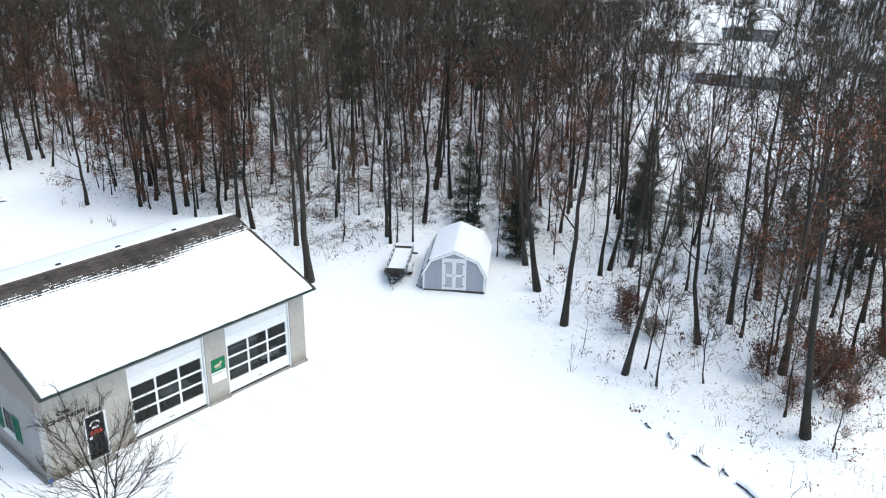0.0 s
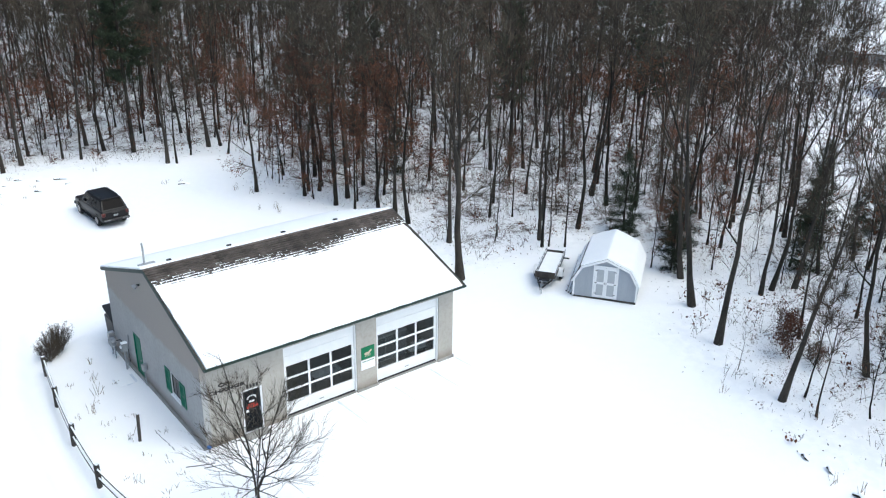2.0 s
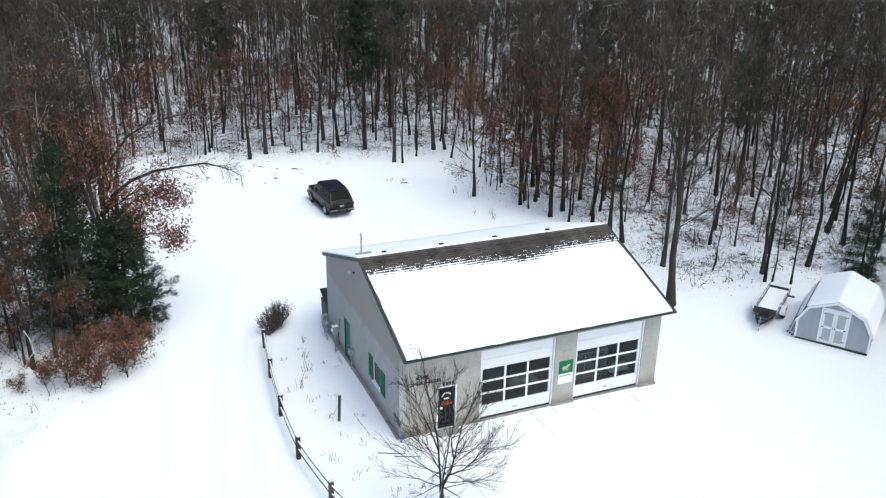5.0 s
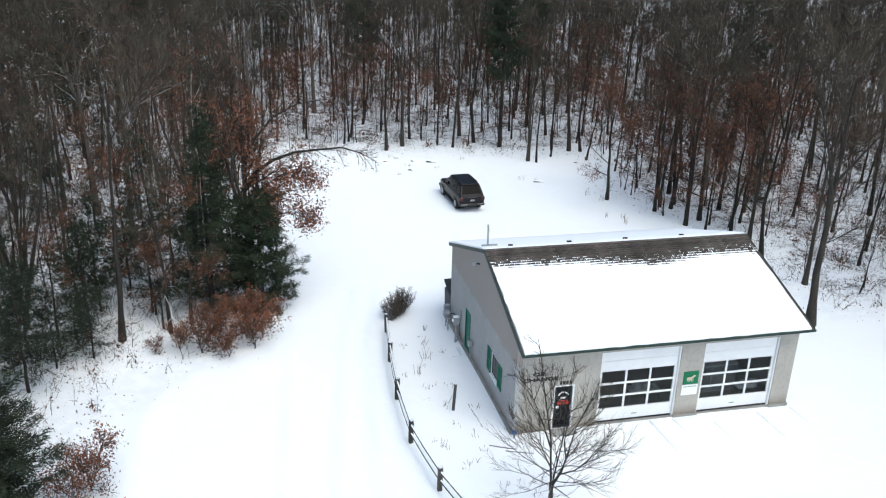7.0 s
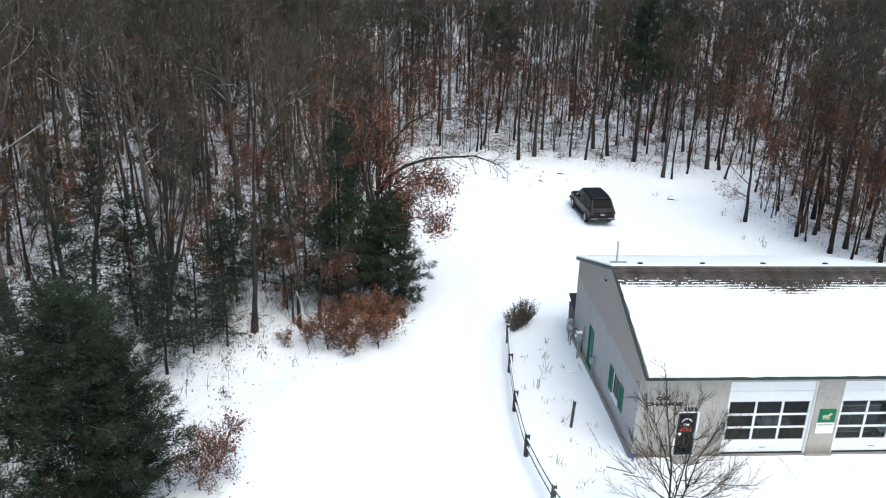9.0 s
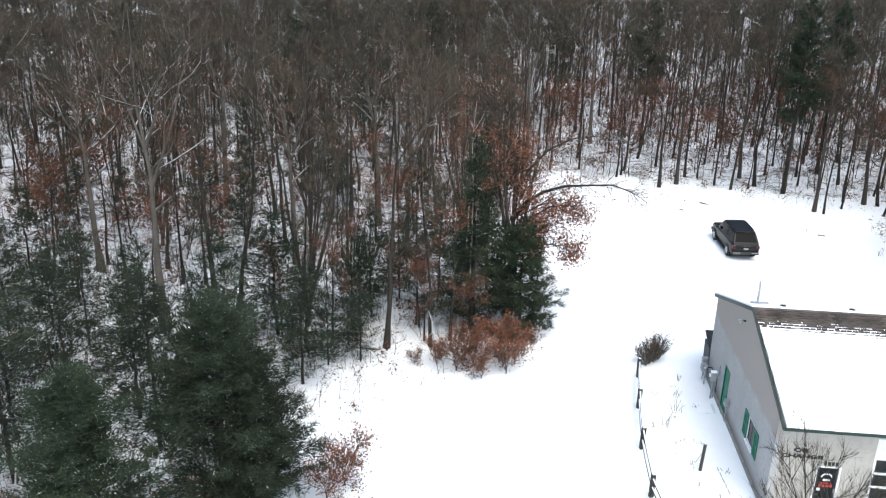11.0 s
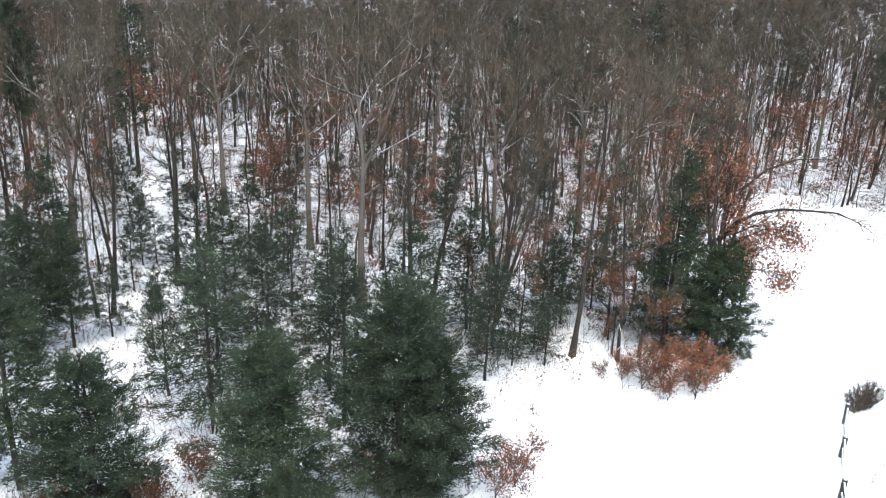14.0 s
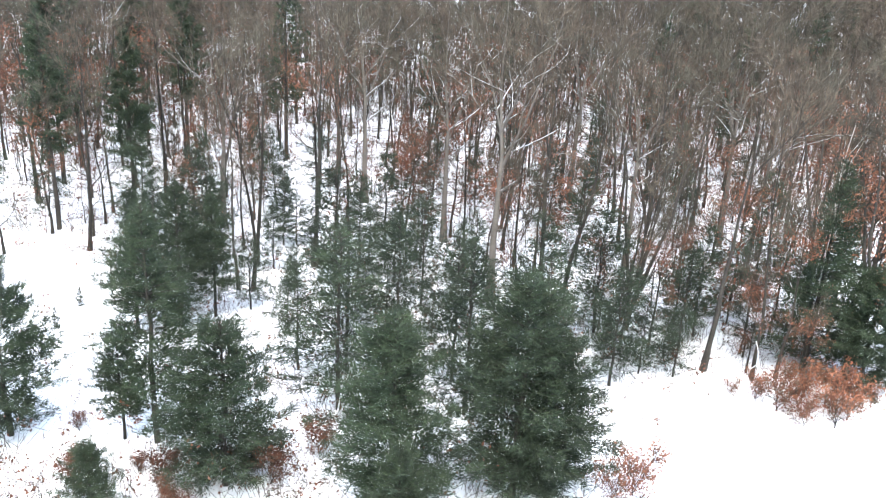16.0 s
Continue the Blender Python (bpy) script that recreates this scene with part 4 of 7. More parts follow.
def build_trailer():
    ang = math.degrees(math.atan2(0.58, 0.813)) - 90
    t = thing("utility_trailer", "grey utility trailer with a snow-filled bed", "trailer", pose(21.2, 2.3, ground_z(21.5, 2.5), 0, 0, ang))
    # local +y runs from the coupling to the tail
    L0, L1, HW = 1.35, 5.2, 0.58
    fr = Shape().box(-HW, -HW + 0.08, L0, L1, 0.45, 0.57, 0.01).box(HW - 0.08, HW, L0, L1, 0.45, 0.57, 0.01)
    for i in range(6):
        y = L0 + i * (L1 - L0 - 0.06) / 5
        fr.box(-HW + 0.08, HW - 0.08, y, y + 0.06, 0.46, 0.55)
    part("chassis", fr, GREY_METAL, t)
    part("deck", Shape().box(-HW + 0.02, HW - 0.02, L0 + 0.02, L1 - 0.02, 0.572, 0.605), OLD_WOOD, t)
    part("bed_snow", Shape().box(-HW + 0.06, HW - 0.06, L0 + 0.07, L1 - 0.1, 0.607, 0.70, 0.03), SNOW, t, "level snow filling the bed")
    for sx in (-1, 1):
        part("tongue", Shape().tube([(sx * 0.46, L0 + 0.05, 0.5), (sx * 0.04, 0.1, 0.48)], [0.05, 0.05], 6), BLACK, t)
        side = part("side_rail", Shape().box(sx * HW - 0.025, sx * HW + 0.025, L0, L1, 0.93, 0.98, 0.006).box(sx * HW - 0.015, sx * HW + 0.015, L0, L1, 0.58, 0.72), OLD_WOOD, t, "low side rail with posts")
        for i in range(6):
            y = L0 + 0.03 + i * (L1 - L0 - 0.06) / 5
            part("stake", Shape().box(sx * HW - 0.02, sx * HW + 0.02, y - 0.025, y + 0.025, 0.572, 0.93), GREY_METAL, side)
        for y in (2.75,):
            wh = part("wheel", Shape().tube([(sx * 0.66, y, 0.33), (sx * 0.68, y, 0.33), (sx * 0.83, y, 0.33), (sx * 0.85, y, 0.33)], [0.28, 0.33, 0.33, 0.28], 20), RUBBER, t)
            part("rim", Shape().tube([(sx * 0.84, y, 0.33), (sx * 0.865, y, 0.33)], [0.19, 0.15], 14), WHITE_PAINT, wh)
            s = Shape()
            for i in range(8):
                a0, a1 = math.pi * i / 8, math.pi * (i + 1) / 8
                s.poly([(sx * 0.62, y + 0.42 * math.cos(a0), 0.33 + 0.42 * math.sin(a0)), (sx * 0.88, y + 0.42 * math.cos(a0), 0.33 + 0.42 * math.sin(a0)), (sx * 0.88, y + 0.42 * math.cos(a1), 0.33 + 0.42 * math.sin(a1)), (sx * 0.62, y + 0.42 * math.cos(a1), 0.33 + 0.42 * math.sin(a1))])
            part("mudguard", s, WHITE_PAINT, t, "white mudguard")
    part("crossbar", Shape().box(-0.34, 0.34, 0.75, 0.82, 0.46, 0.54, 0.01), BLACK, t)
    part("coupling", Shape().tube([(0, 0.14, 0.5), (0, -0.12, 0.5)], [0.06, 0.075], 8), GALV, t)
    part("jack", Shape().tube([(0.0, 0.35, 0.0), (0.0, 0.35, 0.85)], [0.03, 0.03], 8), GALV, t)
    part("front_board", Shape().box(-HW, HW, L0 - 0.05, L0 - 0.003, 0.58, 0.98, 0.01), OLD_WOOD, t, "weathered plywood front board")
    part("winch_plate", Shape().box(-0.3, 0.3, L0 - 0.3, L0 - 0.06, 0.5, 0.6, 0.02), BLACK, t)
    part("tailgate", Shape().box(-HW, HW, L1, L1 + 0.04, 0.5, 0.8, 0.01), OLD_WOOD, t)
    part("tail_bracket", Shape().box(HW - 0.1, HW + 0.35, L1 - 0.5, L1 - 0.42, 0.5, 0.58, 0.01), BLACK, t)


build_trailer()


def build_boards():
    """Old boards leaning along the shed's side."""
    rng = random.Random(9)
    base = pose(23.73, -0.27, ground_z(23.7, -0.3), 0, 0, SHED_TURN)
    for i in range(3):
        x = -1.93 - 0.15 * i
        b = thing("old_board", "long dark old board leaning beside the shed", "board", base @ pose(x, 0.2 + 0.15 * i, 0.0, 0, 0, rng.uniform(-1.5, 1.5)), group="boards beside the shed")
        part("board", Shape().prism([(0.0, 0.0), (4.3, 0.72 - 0.08 * i), (4.3, 0.82 - 0.08 * i), (0.0, 0.1)], "x", -0.04, 0.04), OLD_WOOD, b)


build_boards()


# ---- parked car ----
def build_car():
    t = thing("suv_car", "charcoal sport utility car parked on the snow", "car", pose(5.35, 30.15, ground_z(5.4, 30.2), 0, 0, 4) @ Matrix.Diagonal((0.97, 1.0, 1.06, 1)))

    def loft(sections, material, name, label=""):
        """Sections of (y, half width, z0, z1) joined lengthwise, with rounded shoulders."""
        s = Shape()
        ring = []
        for y, w, z0, z1, crown in sections:
            ring.append([(-w * 0.9, y, z0), (-w, y, z0 + (z1 - z0) * 0.35), (-w * 0.98, y, z1 - 0.06), (-w * 0.88, y, z1), (0, y, z1 + crown), (w * 0.88, y, z1), (w * 0.98, y, z1 - 0.06), (w, y, z0 + (z1 - z0) * 0.35), (w * 0.9, y, z0)])
        k = len(ring[0])
        s.v = [p for r in ring for p in r]
        s.f = [(i * k + j, i * k + (j + 1) % k, (i + 1) * k + (j + 1) % k, (i + 1) * k + j) for i in range(len(ring) - 1) for j in range(k)]
        s.f += [tuple(range(k)), tuple(range((len(ring) - 1) * k, len(ring) * k))]
        return rounded(part(name, s.welded(), material, t, label))

    def rounded(ob, width=0.07):
        """Softens the sheet-metal edges."""
        bev = ob.modifiers.new("rounding", "BEVEL")
        bev.width, bev.segments, bev.limit_method, bev.angle_limit = width, 3, "ANGLE", radians(22)
        ob.data.polygons.foreach_set("use_smooth", [True] * len(ob.data.polygons))
        return ob

    loft([(-2.62, 0.88, 0.5, 1.02, 0.0), (-2.55, 0.97, 0.42, 1.12, 0.0), (-2.3, 1.0, 0.38, 1.15, 0.0), (-1.0, 1.0, 0.36, 1.16, 0.0), (0.9, 1.0, 0.36, 1.15, 0.0), (1.2, 0.99, 0.36, 1.13, 0.02), (2.3, 0.95, 0.4, 1.05, 0.03), (2.55, 0.86, 0.46, 0.94, 0.02), (2.62, 0.78, 0.5, 0.82, 0.0)], CAR_PAINT, "body")
    cab = Shape()
    low = [(-0.93, -2.55), (0.93, -2.55), (0.95, 0.2), (0.9, 1.22), (-0.9, 1.22), (-0.95, 0.2)]
    top = [(-0.72, -2.02), (0.72, -2.02), (0.76, -0.6), (0.72, 0.5), (-0.72, 0.5), (-0.76, -0.6)]
    cab.v = [(x, y, 1.12) for x, y in low] + [(x, y, 1.80) for x, y in top] + [(x * 0.9, y * 0.95 - 0.02, 1.85) for x, y in top]
    cab.f = [(i, (i + 1) % 6, 6 + (i + 1) % 6, 6 + i) for i in range(6)] + [(6 + i, 6 + (i + 1) % 6, 12 + (i + 1) % 6, 12 + i) for i in range(6)] + [tuple(range(12, 18)), tuple(range(5, -1, -1))]
    rounded(part("cabin", cab, CAR_PAINT, t), 0.05)

    def on_face(i, u0, u1, v0, v1, out=0.012):
        """A pane on cabin face i between the fractions u along it and v up it."""
        a, b, c, d = (Vector(cab.v[j]) for j in (i, (i + 1) % 6, 6 + (i + 1) % 6, 6 + i))
        n = (b - a).cross(d - a).normalized() * out
        at = lambda u, v: a.lerp(b, u).lerp(d.lerp(c, u), v) + n
        s = Shape()
        q = [at(u0, v0), at(u1, v0), at(u1, v1), at(u0, v1)]
        s.poly(q).poly([p - n * 1.5 for p in reversed(q)])
        for i0 in range(4):
            s.poly([q[i0], q[i0] - n * 1.5, q[(i0 + 1) % 4] - n * 1.5, q[(i0 + 1) % 4]])
        return s

    part("rear_window", on_face(0, 0.08, 0.92, 0.16, 0.88), CAR_GLASS, t)
    part("windscreen", on_face(3, 0.06, 0.94, 0.08, 0.92), CAR_GLASS, t)
    for u0, u1 in ((0.04, 0.34), (0.37, 0.67), (0.70, 0.97)):
        part("side_window", on_face(1, u0, u1, 0.1, 0.88), CAR_GLASS, t)
        part("side_window", on_face(5, 1 - u1, 1 - u0, 0.1, 0.88), CAR_GLASS, t)
    part("side_window", on_face(2, 0.03, 0.75, 0.1, 0.7), CAR_GLASS, t)
    part("side_window", on_face(4, 0.25, 0.97, 0.1, 0.7), CAR_GLASS, t)
    for sx in (-1, 1):
        part("roof_rail", Shape().tube([(sx * 0.62, -1.9, 1.84), (sx * 0.62, -1.8, 1.92), (sx * 0.62, 0.1, 1.92), (sx * 0.62, 0.2, 1.84)], [0.02] * 4, 6), BLACK, t)
        part("tail_lamp", Shape().box(sx * 0.84 - 0.12, sx * 0.84 + 0.12, -2.665, -2.5, 0.82, 1.06, 0.03), TAIL_RED, t)
        part("headlamp", Shape().box(sx * 0.66 - 0.16, sx * 0.66 + 0.16, 2.5, 2.635, 0.7, 0.86, 0.02), GALV, t)
        part("wing_mirror", Shape().box(sx * 1.08 - 0.1, sx * 1.08 + 0.1, 0.78, 0.9, 1.14, 1.3, 0.03), BLACK, t)
        part("side_step", Shape().box(sx * 0.96 - 0.08, sx * 0.96 + 0.08, -1.1, 1.1, 0.3, 0.36, 0.02), BLACK, t)
        for y in (-1.62, 1.6):
            wh = part("wheel", Shape().tube([(sx * 0.74, y, 0.38), (sx * 0.78, y, 0.38), (sx * 0.98, y, 0.38), (sx * 1.01, y, 0.38)], [0.32, 0.38, 0.38, 0.33], 22), RUBBER, t)
            part("rim", Shape().tube([(sx * 1.0, y, 0.38), (sx * 1.018, y, 0.38), (sx * 0.99, y, 0.38)], [0.25, 0.235, 0.06], 16), GALV, wh)
            arch = Shape()
            for i in range(10):
                a0, a1 = math.pi * i / 10, math.pi * (i + 1) / 10
                q = [(y + r * math.cos(a), 0.38 + r * math.sin(a)) for a, r in ((a0, 0.42), (a0, 0.48), (a1, 0.48), (a1, 0.42))]
                arch.prism(q, "x", sx * 0.99, sx * 1.03)
            part("wheel_arch", arch, BLACK, t)
    bumper = part("rear_bumper", Shape().box(-0.95, 0.95, -2.76, -2.58, 0.46, 0.64, 0.05), BLACK, t)
    for x in (-0.9, 0.42):
        part("bumper_trim", Shape().box(x, x + 0.48, -2.772, -2.762, 0.56, 0.61, 0.004), CHROME, bumper, "pale strip on the bumper")
    part("front_bumper", Shape().box(-0.92, 0.92, 2.58, 2.74, 0.42, 0.62, 0.03), BLACK, t)
    part("number_plate", Shape().box(-0.16, 0.16, -2.678, -2.632, 0.78, 0.9, 0.004), GREY_METAL, t)
    part("spoiler", Shape().box(-0.68, 0.68, -2.14, -1.94, 1.79, 1.84, 0.015), CAR_PAINT, t)
    part("tailgate_handle", Shape().box(-0.3, 0.3, -2.66, -2.6, 0.98, 1.03, 0.008), BLACK, t)


build_car()


# ---- trees: growth ----
def unit(v):
    return v / (np.linalg.norm(v) + 1e-9)


def limb(rng, start, direction, length, steps, rise, wander):
    """A limb's points: it bends upward by rise and wanders."""
    p, d, out = np.array(start, float), unit(np.array(direction, float)), []
    out.append(p.copy())
    for _ in range(steps):
        d = unit(d + np.array([rng.gauss(0, wander), rng.gauss(0, wander), rise + rng.gauss(0, wander * 0.6)]))
        p = p + d * (length / steps)
        out.append(p.copy())
    return out


def side_way(rng, d, spread):
    """A direction that leaves d by about spread radians, to a random side."""
    a = unit(np.cross(d, [0.3, 0.2, 1.0] if abs(d[2]) < 0.95 else [1, 0, 0]))
    b = np.cross(d, a)
    t = rng.uniform(0, 2 * math.pi)
    return unit(d * math.cos(spread) + (a * math.cos(t) + b * math.sin(t)) * math.sin(spread))


def grow(seed, h, r, start, counts, reach, wander=0.05, leaders=0, droop=0.0, segs=(3, 1), twig=(0.5, 1.1), fork=(0.4, 0.75), rise=0.0, flare=(0.35, 0.75), stem=0.72, kink=0.2, bend=0.09):
    """Trunk lines, limb lines, twig lines and twig tips of a leafless broadleaf tree. counts: limbs, branches a limb, twigs a branch."""
    rng = random.Random(seed)
    n = 10
    pts, rad = [], []
    x = y = 0.0
    sx, sy, ph = rng.uniform(-1, 1), rng.uniform(-1, 1), rng.uniform(0, 6)
    for i in range(n + 1):
        s = i / n
        sweep = wander * h * 0.5 * (math.sin(s * 4.2 + ph) - math.sin(ph))
        pts.append(np.array([x + sx * sweep, y + sy * sweep, s * h]))
        rad.append(max(0.012, r * (1.4 if i == 0 else 1.0) * (1 - 0.96 * s) ** 1.3))
        x += rng.gauss(0, wander * h / n)
        y += rng.gauss(0, wander * h / n)
    trunks = [(pts, rad)]
    for q in range(leaders):
        s = fork[0] + (fork[1] - fork[0]) * (q + rng.random()) / leaders
        k = int(s * n)
        base = pts[k] + (pts[k + 1] - pts[k]) * (s * n - k)
        az = q * 2.4 + rng.uniform(-0.6, 0.6)
        w = rng.uniform(*flare)
        side = limb(rng, base, (math.cos(az) * w, math.sin(az) * w, 1.0), h * (1 - s) * rng.uniform(0.8, 1.0), 6, 0.07, bend)
        trunks.append((side, [max(0.012, rad[k] * stem * (1 - 0.9 * i / 6)) for i in range(7)]))
    lines, arms, twigs, tips = [], [], [], []
    for i in range(counts[0]):
        tp, tr = trunks[i % len(trunks)]
        m = len(tp) - 1
        s = start + (0.97 - start) * ((i + rng.random()) / counts[0])
        if i % len(trunks):
            s = max(0.12, (s - start) / (1 - start))
        k = min(m - 1, int(s * m))
        base = tp[k] + (tp[k + 1] - tp[k]) * (s * m - k)
        az = i * 2.4 + rng.uniform(-0.5, 0.5)
        up = rise + 0.35 + 0.75 * s + rng.uniform(-0.3, 0.25)
        ln = reach * h * (1.05 - 0.7 * s) * rng.uniform(0.55, 1.2)
        br = max(0.014, tr[k] * 0.5)
        way = np.array([math.cos(az), math.sin(az), up])
        if i % len(trunks):
            way = side_way(rng, unit(tp[k + 1] - tp[k]), rng.uniform(0.45, 0.85)) + np.array([0, 0, 0.15])
        p1 = limb(rng, base, way, ln, segs[0], 0.12 - droop, kink)
        lines.append((p1, [br * (1 - 0.7 * j / segs[0]) for j in range(segs[0] + 1)]))
        for b in range(counts[1]):
            u = (0.2 + 0.8 * (b + rng.random()) / counts[1]) * segs[0]
            k = min(segs[0] - 1, int(u))
            bp = p1[k] + (p1[k + 1] - p1[k]) * (u - k)
            d = side_way(rng, unit(p1[k + 1] - p1[k]), rng.uniform(0.4, 0.95))
            l2 = ln * rng.uniform(0.3, 0.6)
            p2 = limb(rng, bp, d, l2, segs[1], 0.14 - droop, 0.22)
            r2 = max(0.011, br * 0.42)
            if segs[1] > 1:
                lines.append((p2, [r2 * (1 - 0.55 * j / segs[1]) for j in range(segs[1] + 1)]))
            else:
                arms.append((bp, p2[-1]))
            tips.append(p2[-1])
            for c in range(counts[2]):
                u = rng.uniform(0.15, 1.0) * segs[1]
                k = min(segs[1] - 1, int(u))
                cp = p2[k] + (p2[k + 1] - p2[k]) * (u - k)
                d = side_way(rng, unit(p2[k + 1] - p2[k]), rng.uniform(0.35, 0.85)) + np.array([0, 0, 0.12 - droop])
                q = cp + unit(d) * rng.uniform(*twig)
                twigs.append((cp, q))
                tips.append(q)
    return trunks, lines, arms, twigs, tips


def sliver_arrays(twigs, r):
    """The finest twigs: one slim tapering sliver each, turned at random about its length."""
    a, b = np.array([t[0] for t in twigs]), np.array([t[1] for t in twigs])
    e = np.cross(b - a, np.random.RandomState(len(twigs)).normal(0, 1, a.shape))
    e *= r / (np.linalg.norm(e, axis=1)[:, None] + 1e-9)
    return np.stack([a + e, a - e, b], 1).reshape(-1, 3), np.arange(len(a) * 3).reshape(-1, 3)


def spike_arrays(twigs, r):
    """Twigs as slim cross-shaped spikes."""
    a, b = np.array([t[0] for t in twigs]), np.array([t[1] for t in twigs])
    d = b - a
    d /= np.linalg.norm(d, axis=1)[:, None] + 1e-9
    e = np.cross(d, np.where(np.abs(d[:, 2:]) < 0.9, [[0, 0, 1.0]], [[1.0, 0, 0]]))
    e /= np.linalg.norm(e, axis=1)[:, None] + 1e-9
    g = np.cross(d, e)
    v = np.stack([a + e * r, a - e * r, a + g * r, a - g * r, b], 1).reshape(-1, 3)
    k = np.arange(len(a))[:, None] * 5
    return v, np.concatenate([k + [0, 1, 4], k + [2, 3, 4]])


def tube_arrays(lines, sides, thick=1.0, least=0.0):
    """Vertices and quads of tapered tubes, as arrays."""
    vs, fs, k = [], [], 0
    ang = np.arange(sides) * 2 * math.pi / sides
    ca, sa = np.cos(ang)[:, None], np.sin(ang)[:, None]
    for pts, rad in lines:
        n = len(pts)
        for i in range(n):
            d = unit(pts[min(i + 1, n - 1)] - pts[max(i - 1, 0)])
            a = unit(np.cross(d, [0, 0, 1.0] if abs(d[2]) < 0.9 else [1.0, 0, 0]))
            b = np.cross(d, a)
            vs.append(pts[i] + (ca * a + sa * b) * max(least, rad[i] * thick))
        for i in range(n - 1):
            for j in range(sides):
                q = k + i * sides
                fs.append((q + j, q + (j + 1) % sides, q + sides + (j + 1) % sides, q + sides + j))
        k += n * sides
    return np.concatenate(vs), np.array(fs, np.int64)


def leaf_arrays(seed, tips, per, size, spread):
    """Dry leaves: small bent diamonds in clusters round the tips."""
    rng = np.random.RandomState(seed)
    tips = np.array(tips)
    c = np.repeat(tips, per, 0) + rng.normal(0, spread, (len(tips) * per, 3))
    n = len(c)
    d = rng.normal(0, 1, (n, 3))
    d[:, 2] -= 0.5
    d /= np.linalg.norm(d, axis=1)[:, None]
    e = np.cross(d, rng.normal(0, 1, (n, 3)))
    e /= np.linalg.norm(e, axis=1)[:, None]
    s = size * rng.uniform(0.6, 1.3, (n, 1))
    v = np.stack([c - d * s, c + e * s * 0.5, c + d * s, c - e * s * 0.5 + np.cross(d, e) * s * 0.25], 1).reshape(-1, 3)
    return v, np.arange(n * 4).reshape(n, 4)


def needle_arrays(seed, spots, ways, per, size, wide):
    """Needle tufts: narrow blades that fan out from each spot along its way."""
    rng = np.random.RandomState(seed)
    c = np.repeat(np.array(spots), per, 0) + rng.normal(0, 0.075, (len(spots) * per, 3))
    w = np.repeat(np.array(ways), per, 0)
    n = len(c)
    d = w * 0.9 + rng.normal(0, 0.55, (n, 3))
    d /= np.linalg.norm(d, axis=1)[:, None]
    e = np.cross(d, rng.normal(0, 1, (n, 3)))
    e /= np.linalg.norm(e, axis=1)[:, None]
    s = size * rng.uniform(0.6, 1.25, (n, 1))
    v = np.stack([c - e * wide, c + e * wide, c + d * s], 1).reshape(-1, 3)
    return v, np.arange(n * 3).reshape(n, 3)


def array_mesh(name, groups):
    """A mesh from (vertices, faces, material) groups; faces of one size in each."""
    me = bpy.data.meshes.new(name)
    nv = sum(len(v) for v, _, _ in groups)
    nl = sum(f.size for _, f, _ in groups)
    nf = sum(len(f) for _, f, _ in groups)
    me.vertices.add(nv)
    me.loops.add(nl)
    me.polygons.add(nf)
    co, li, ls, mi, k, at = [], [], [], [], 0, 0
    for i, (v, f, mt) in enumerate(groups):
        co.append(v.ravel())
        li.append((f + k).ravel())
        ls.append(at + np.arange(len(f)) * f.shape[1])
        mi.append(np.full(len(f), i))
        k += len(v)
        at += f.size
        me.materials.append(mt)
    me.vertices.foreach_set("co", np.concatenate(co).astype(np.float32))
    me.loops.foreach_set("vertex_index", np.concatenate(li).astype(np.int32))
    me.polygons.foreach_set("loop_start", np.concatenate(ls).astype(np.int32))
    me.polygons.foreach_set("material_index", np.concatenate(mi).astype(np.int32))
    me.update(calc_edges=True)
    return me


def piece(name, parent, *groups, label=""):
    ob = new(name, array_mesh(name, groups))
    ob.parent = parent
    return tagged(ob, label)


def conifer(seed, h, low, width, whorl, per_whorl, tufts, tuft, droop=-0.15, shape=0.8, r=None):
    """Trunk and branch lines, tuft spots and ways of an evergreen."""
    rng = random.Random(seed)
    r = r or h * 0.013
    pts = [np.array([rng.gauss(0, 0.03), rng.gauss(0, 0.03), h * i / 8]) for i in range(9)]
    trunk = (pts, [max(0.015, r * (1 - 0.93 * i / 8)) for i in range(9)])
    lines, spots, ways = [], [], []
    z = low * h
    while z < h * 0.97:
        s = (z / h - low) / (1 - low)
        ln0 = width * (1 - s) ** shape * min(1, 0.55 + 1.5 * s) + 0.12
        for i in range(per_whorl):
            if rng.random() < 0.12:
                continue
            az = rng.uniform(0, 2 * math.pi)
            ln = ln0 * rng.uniform(0.55, 1.2)
            p = limb(rng, (0, 0, z + rng.uniform(-0.15, 0.15)), (math.cos(az), math.sin(az), droop + 0.65 * s), ln, 3, 0.05, 0.08)
            lines.append((p, [max(0.008, 0.022 * (1 - 0.25 * j)) for j in range(4)]))
            k = max(2, int(tufts * ln))
            for t in range(k):
                u = (0.22 + 0.78 * (t + rng.random()) / k) * 3
                q = min(2, int(u))
                c = p[q] + (p[q + 1] - p[q]) * (u - q)
                d = unit(p[q + 1] - p[q])
                sd = unit(np.cross(d, [0, 0, 1.0])) * rng.choice((-1, 1))
                off = rng.uniform(0, 0.32) * ln * (1.1 - u / 3.2)
                spots.append(c + sd * off + np.array([0, 0, rng.uniform(-0.2, 0.12)]))
                ways.append(unit(d + sd * (0.4 + off) + np.array([0, 0, 0.15])))
        z += whorl * rng.uniform(0.75, 1.25)
    spots.append(np.array([0, 0, h]))
    ways.append(np.array([0, 0, 1.0]))
    return trunk, lines, spots, ways


# ---- trees: kinds ----
BARE = "tall leafless grey-brown tree at the edge of the wood"
KINDS = {}


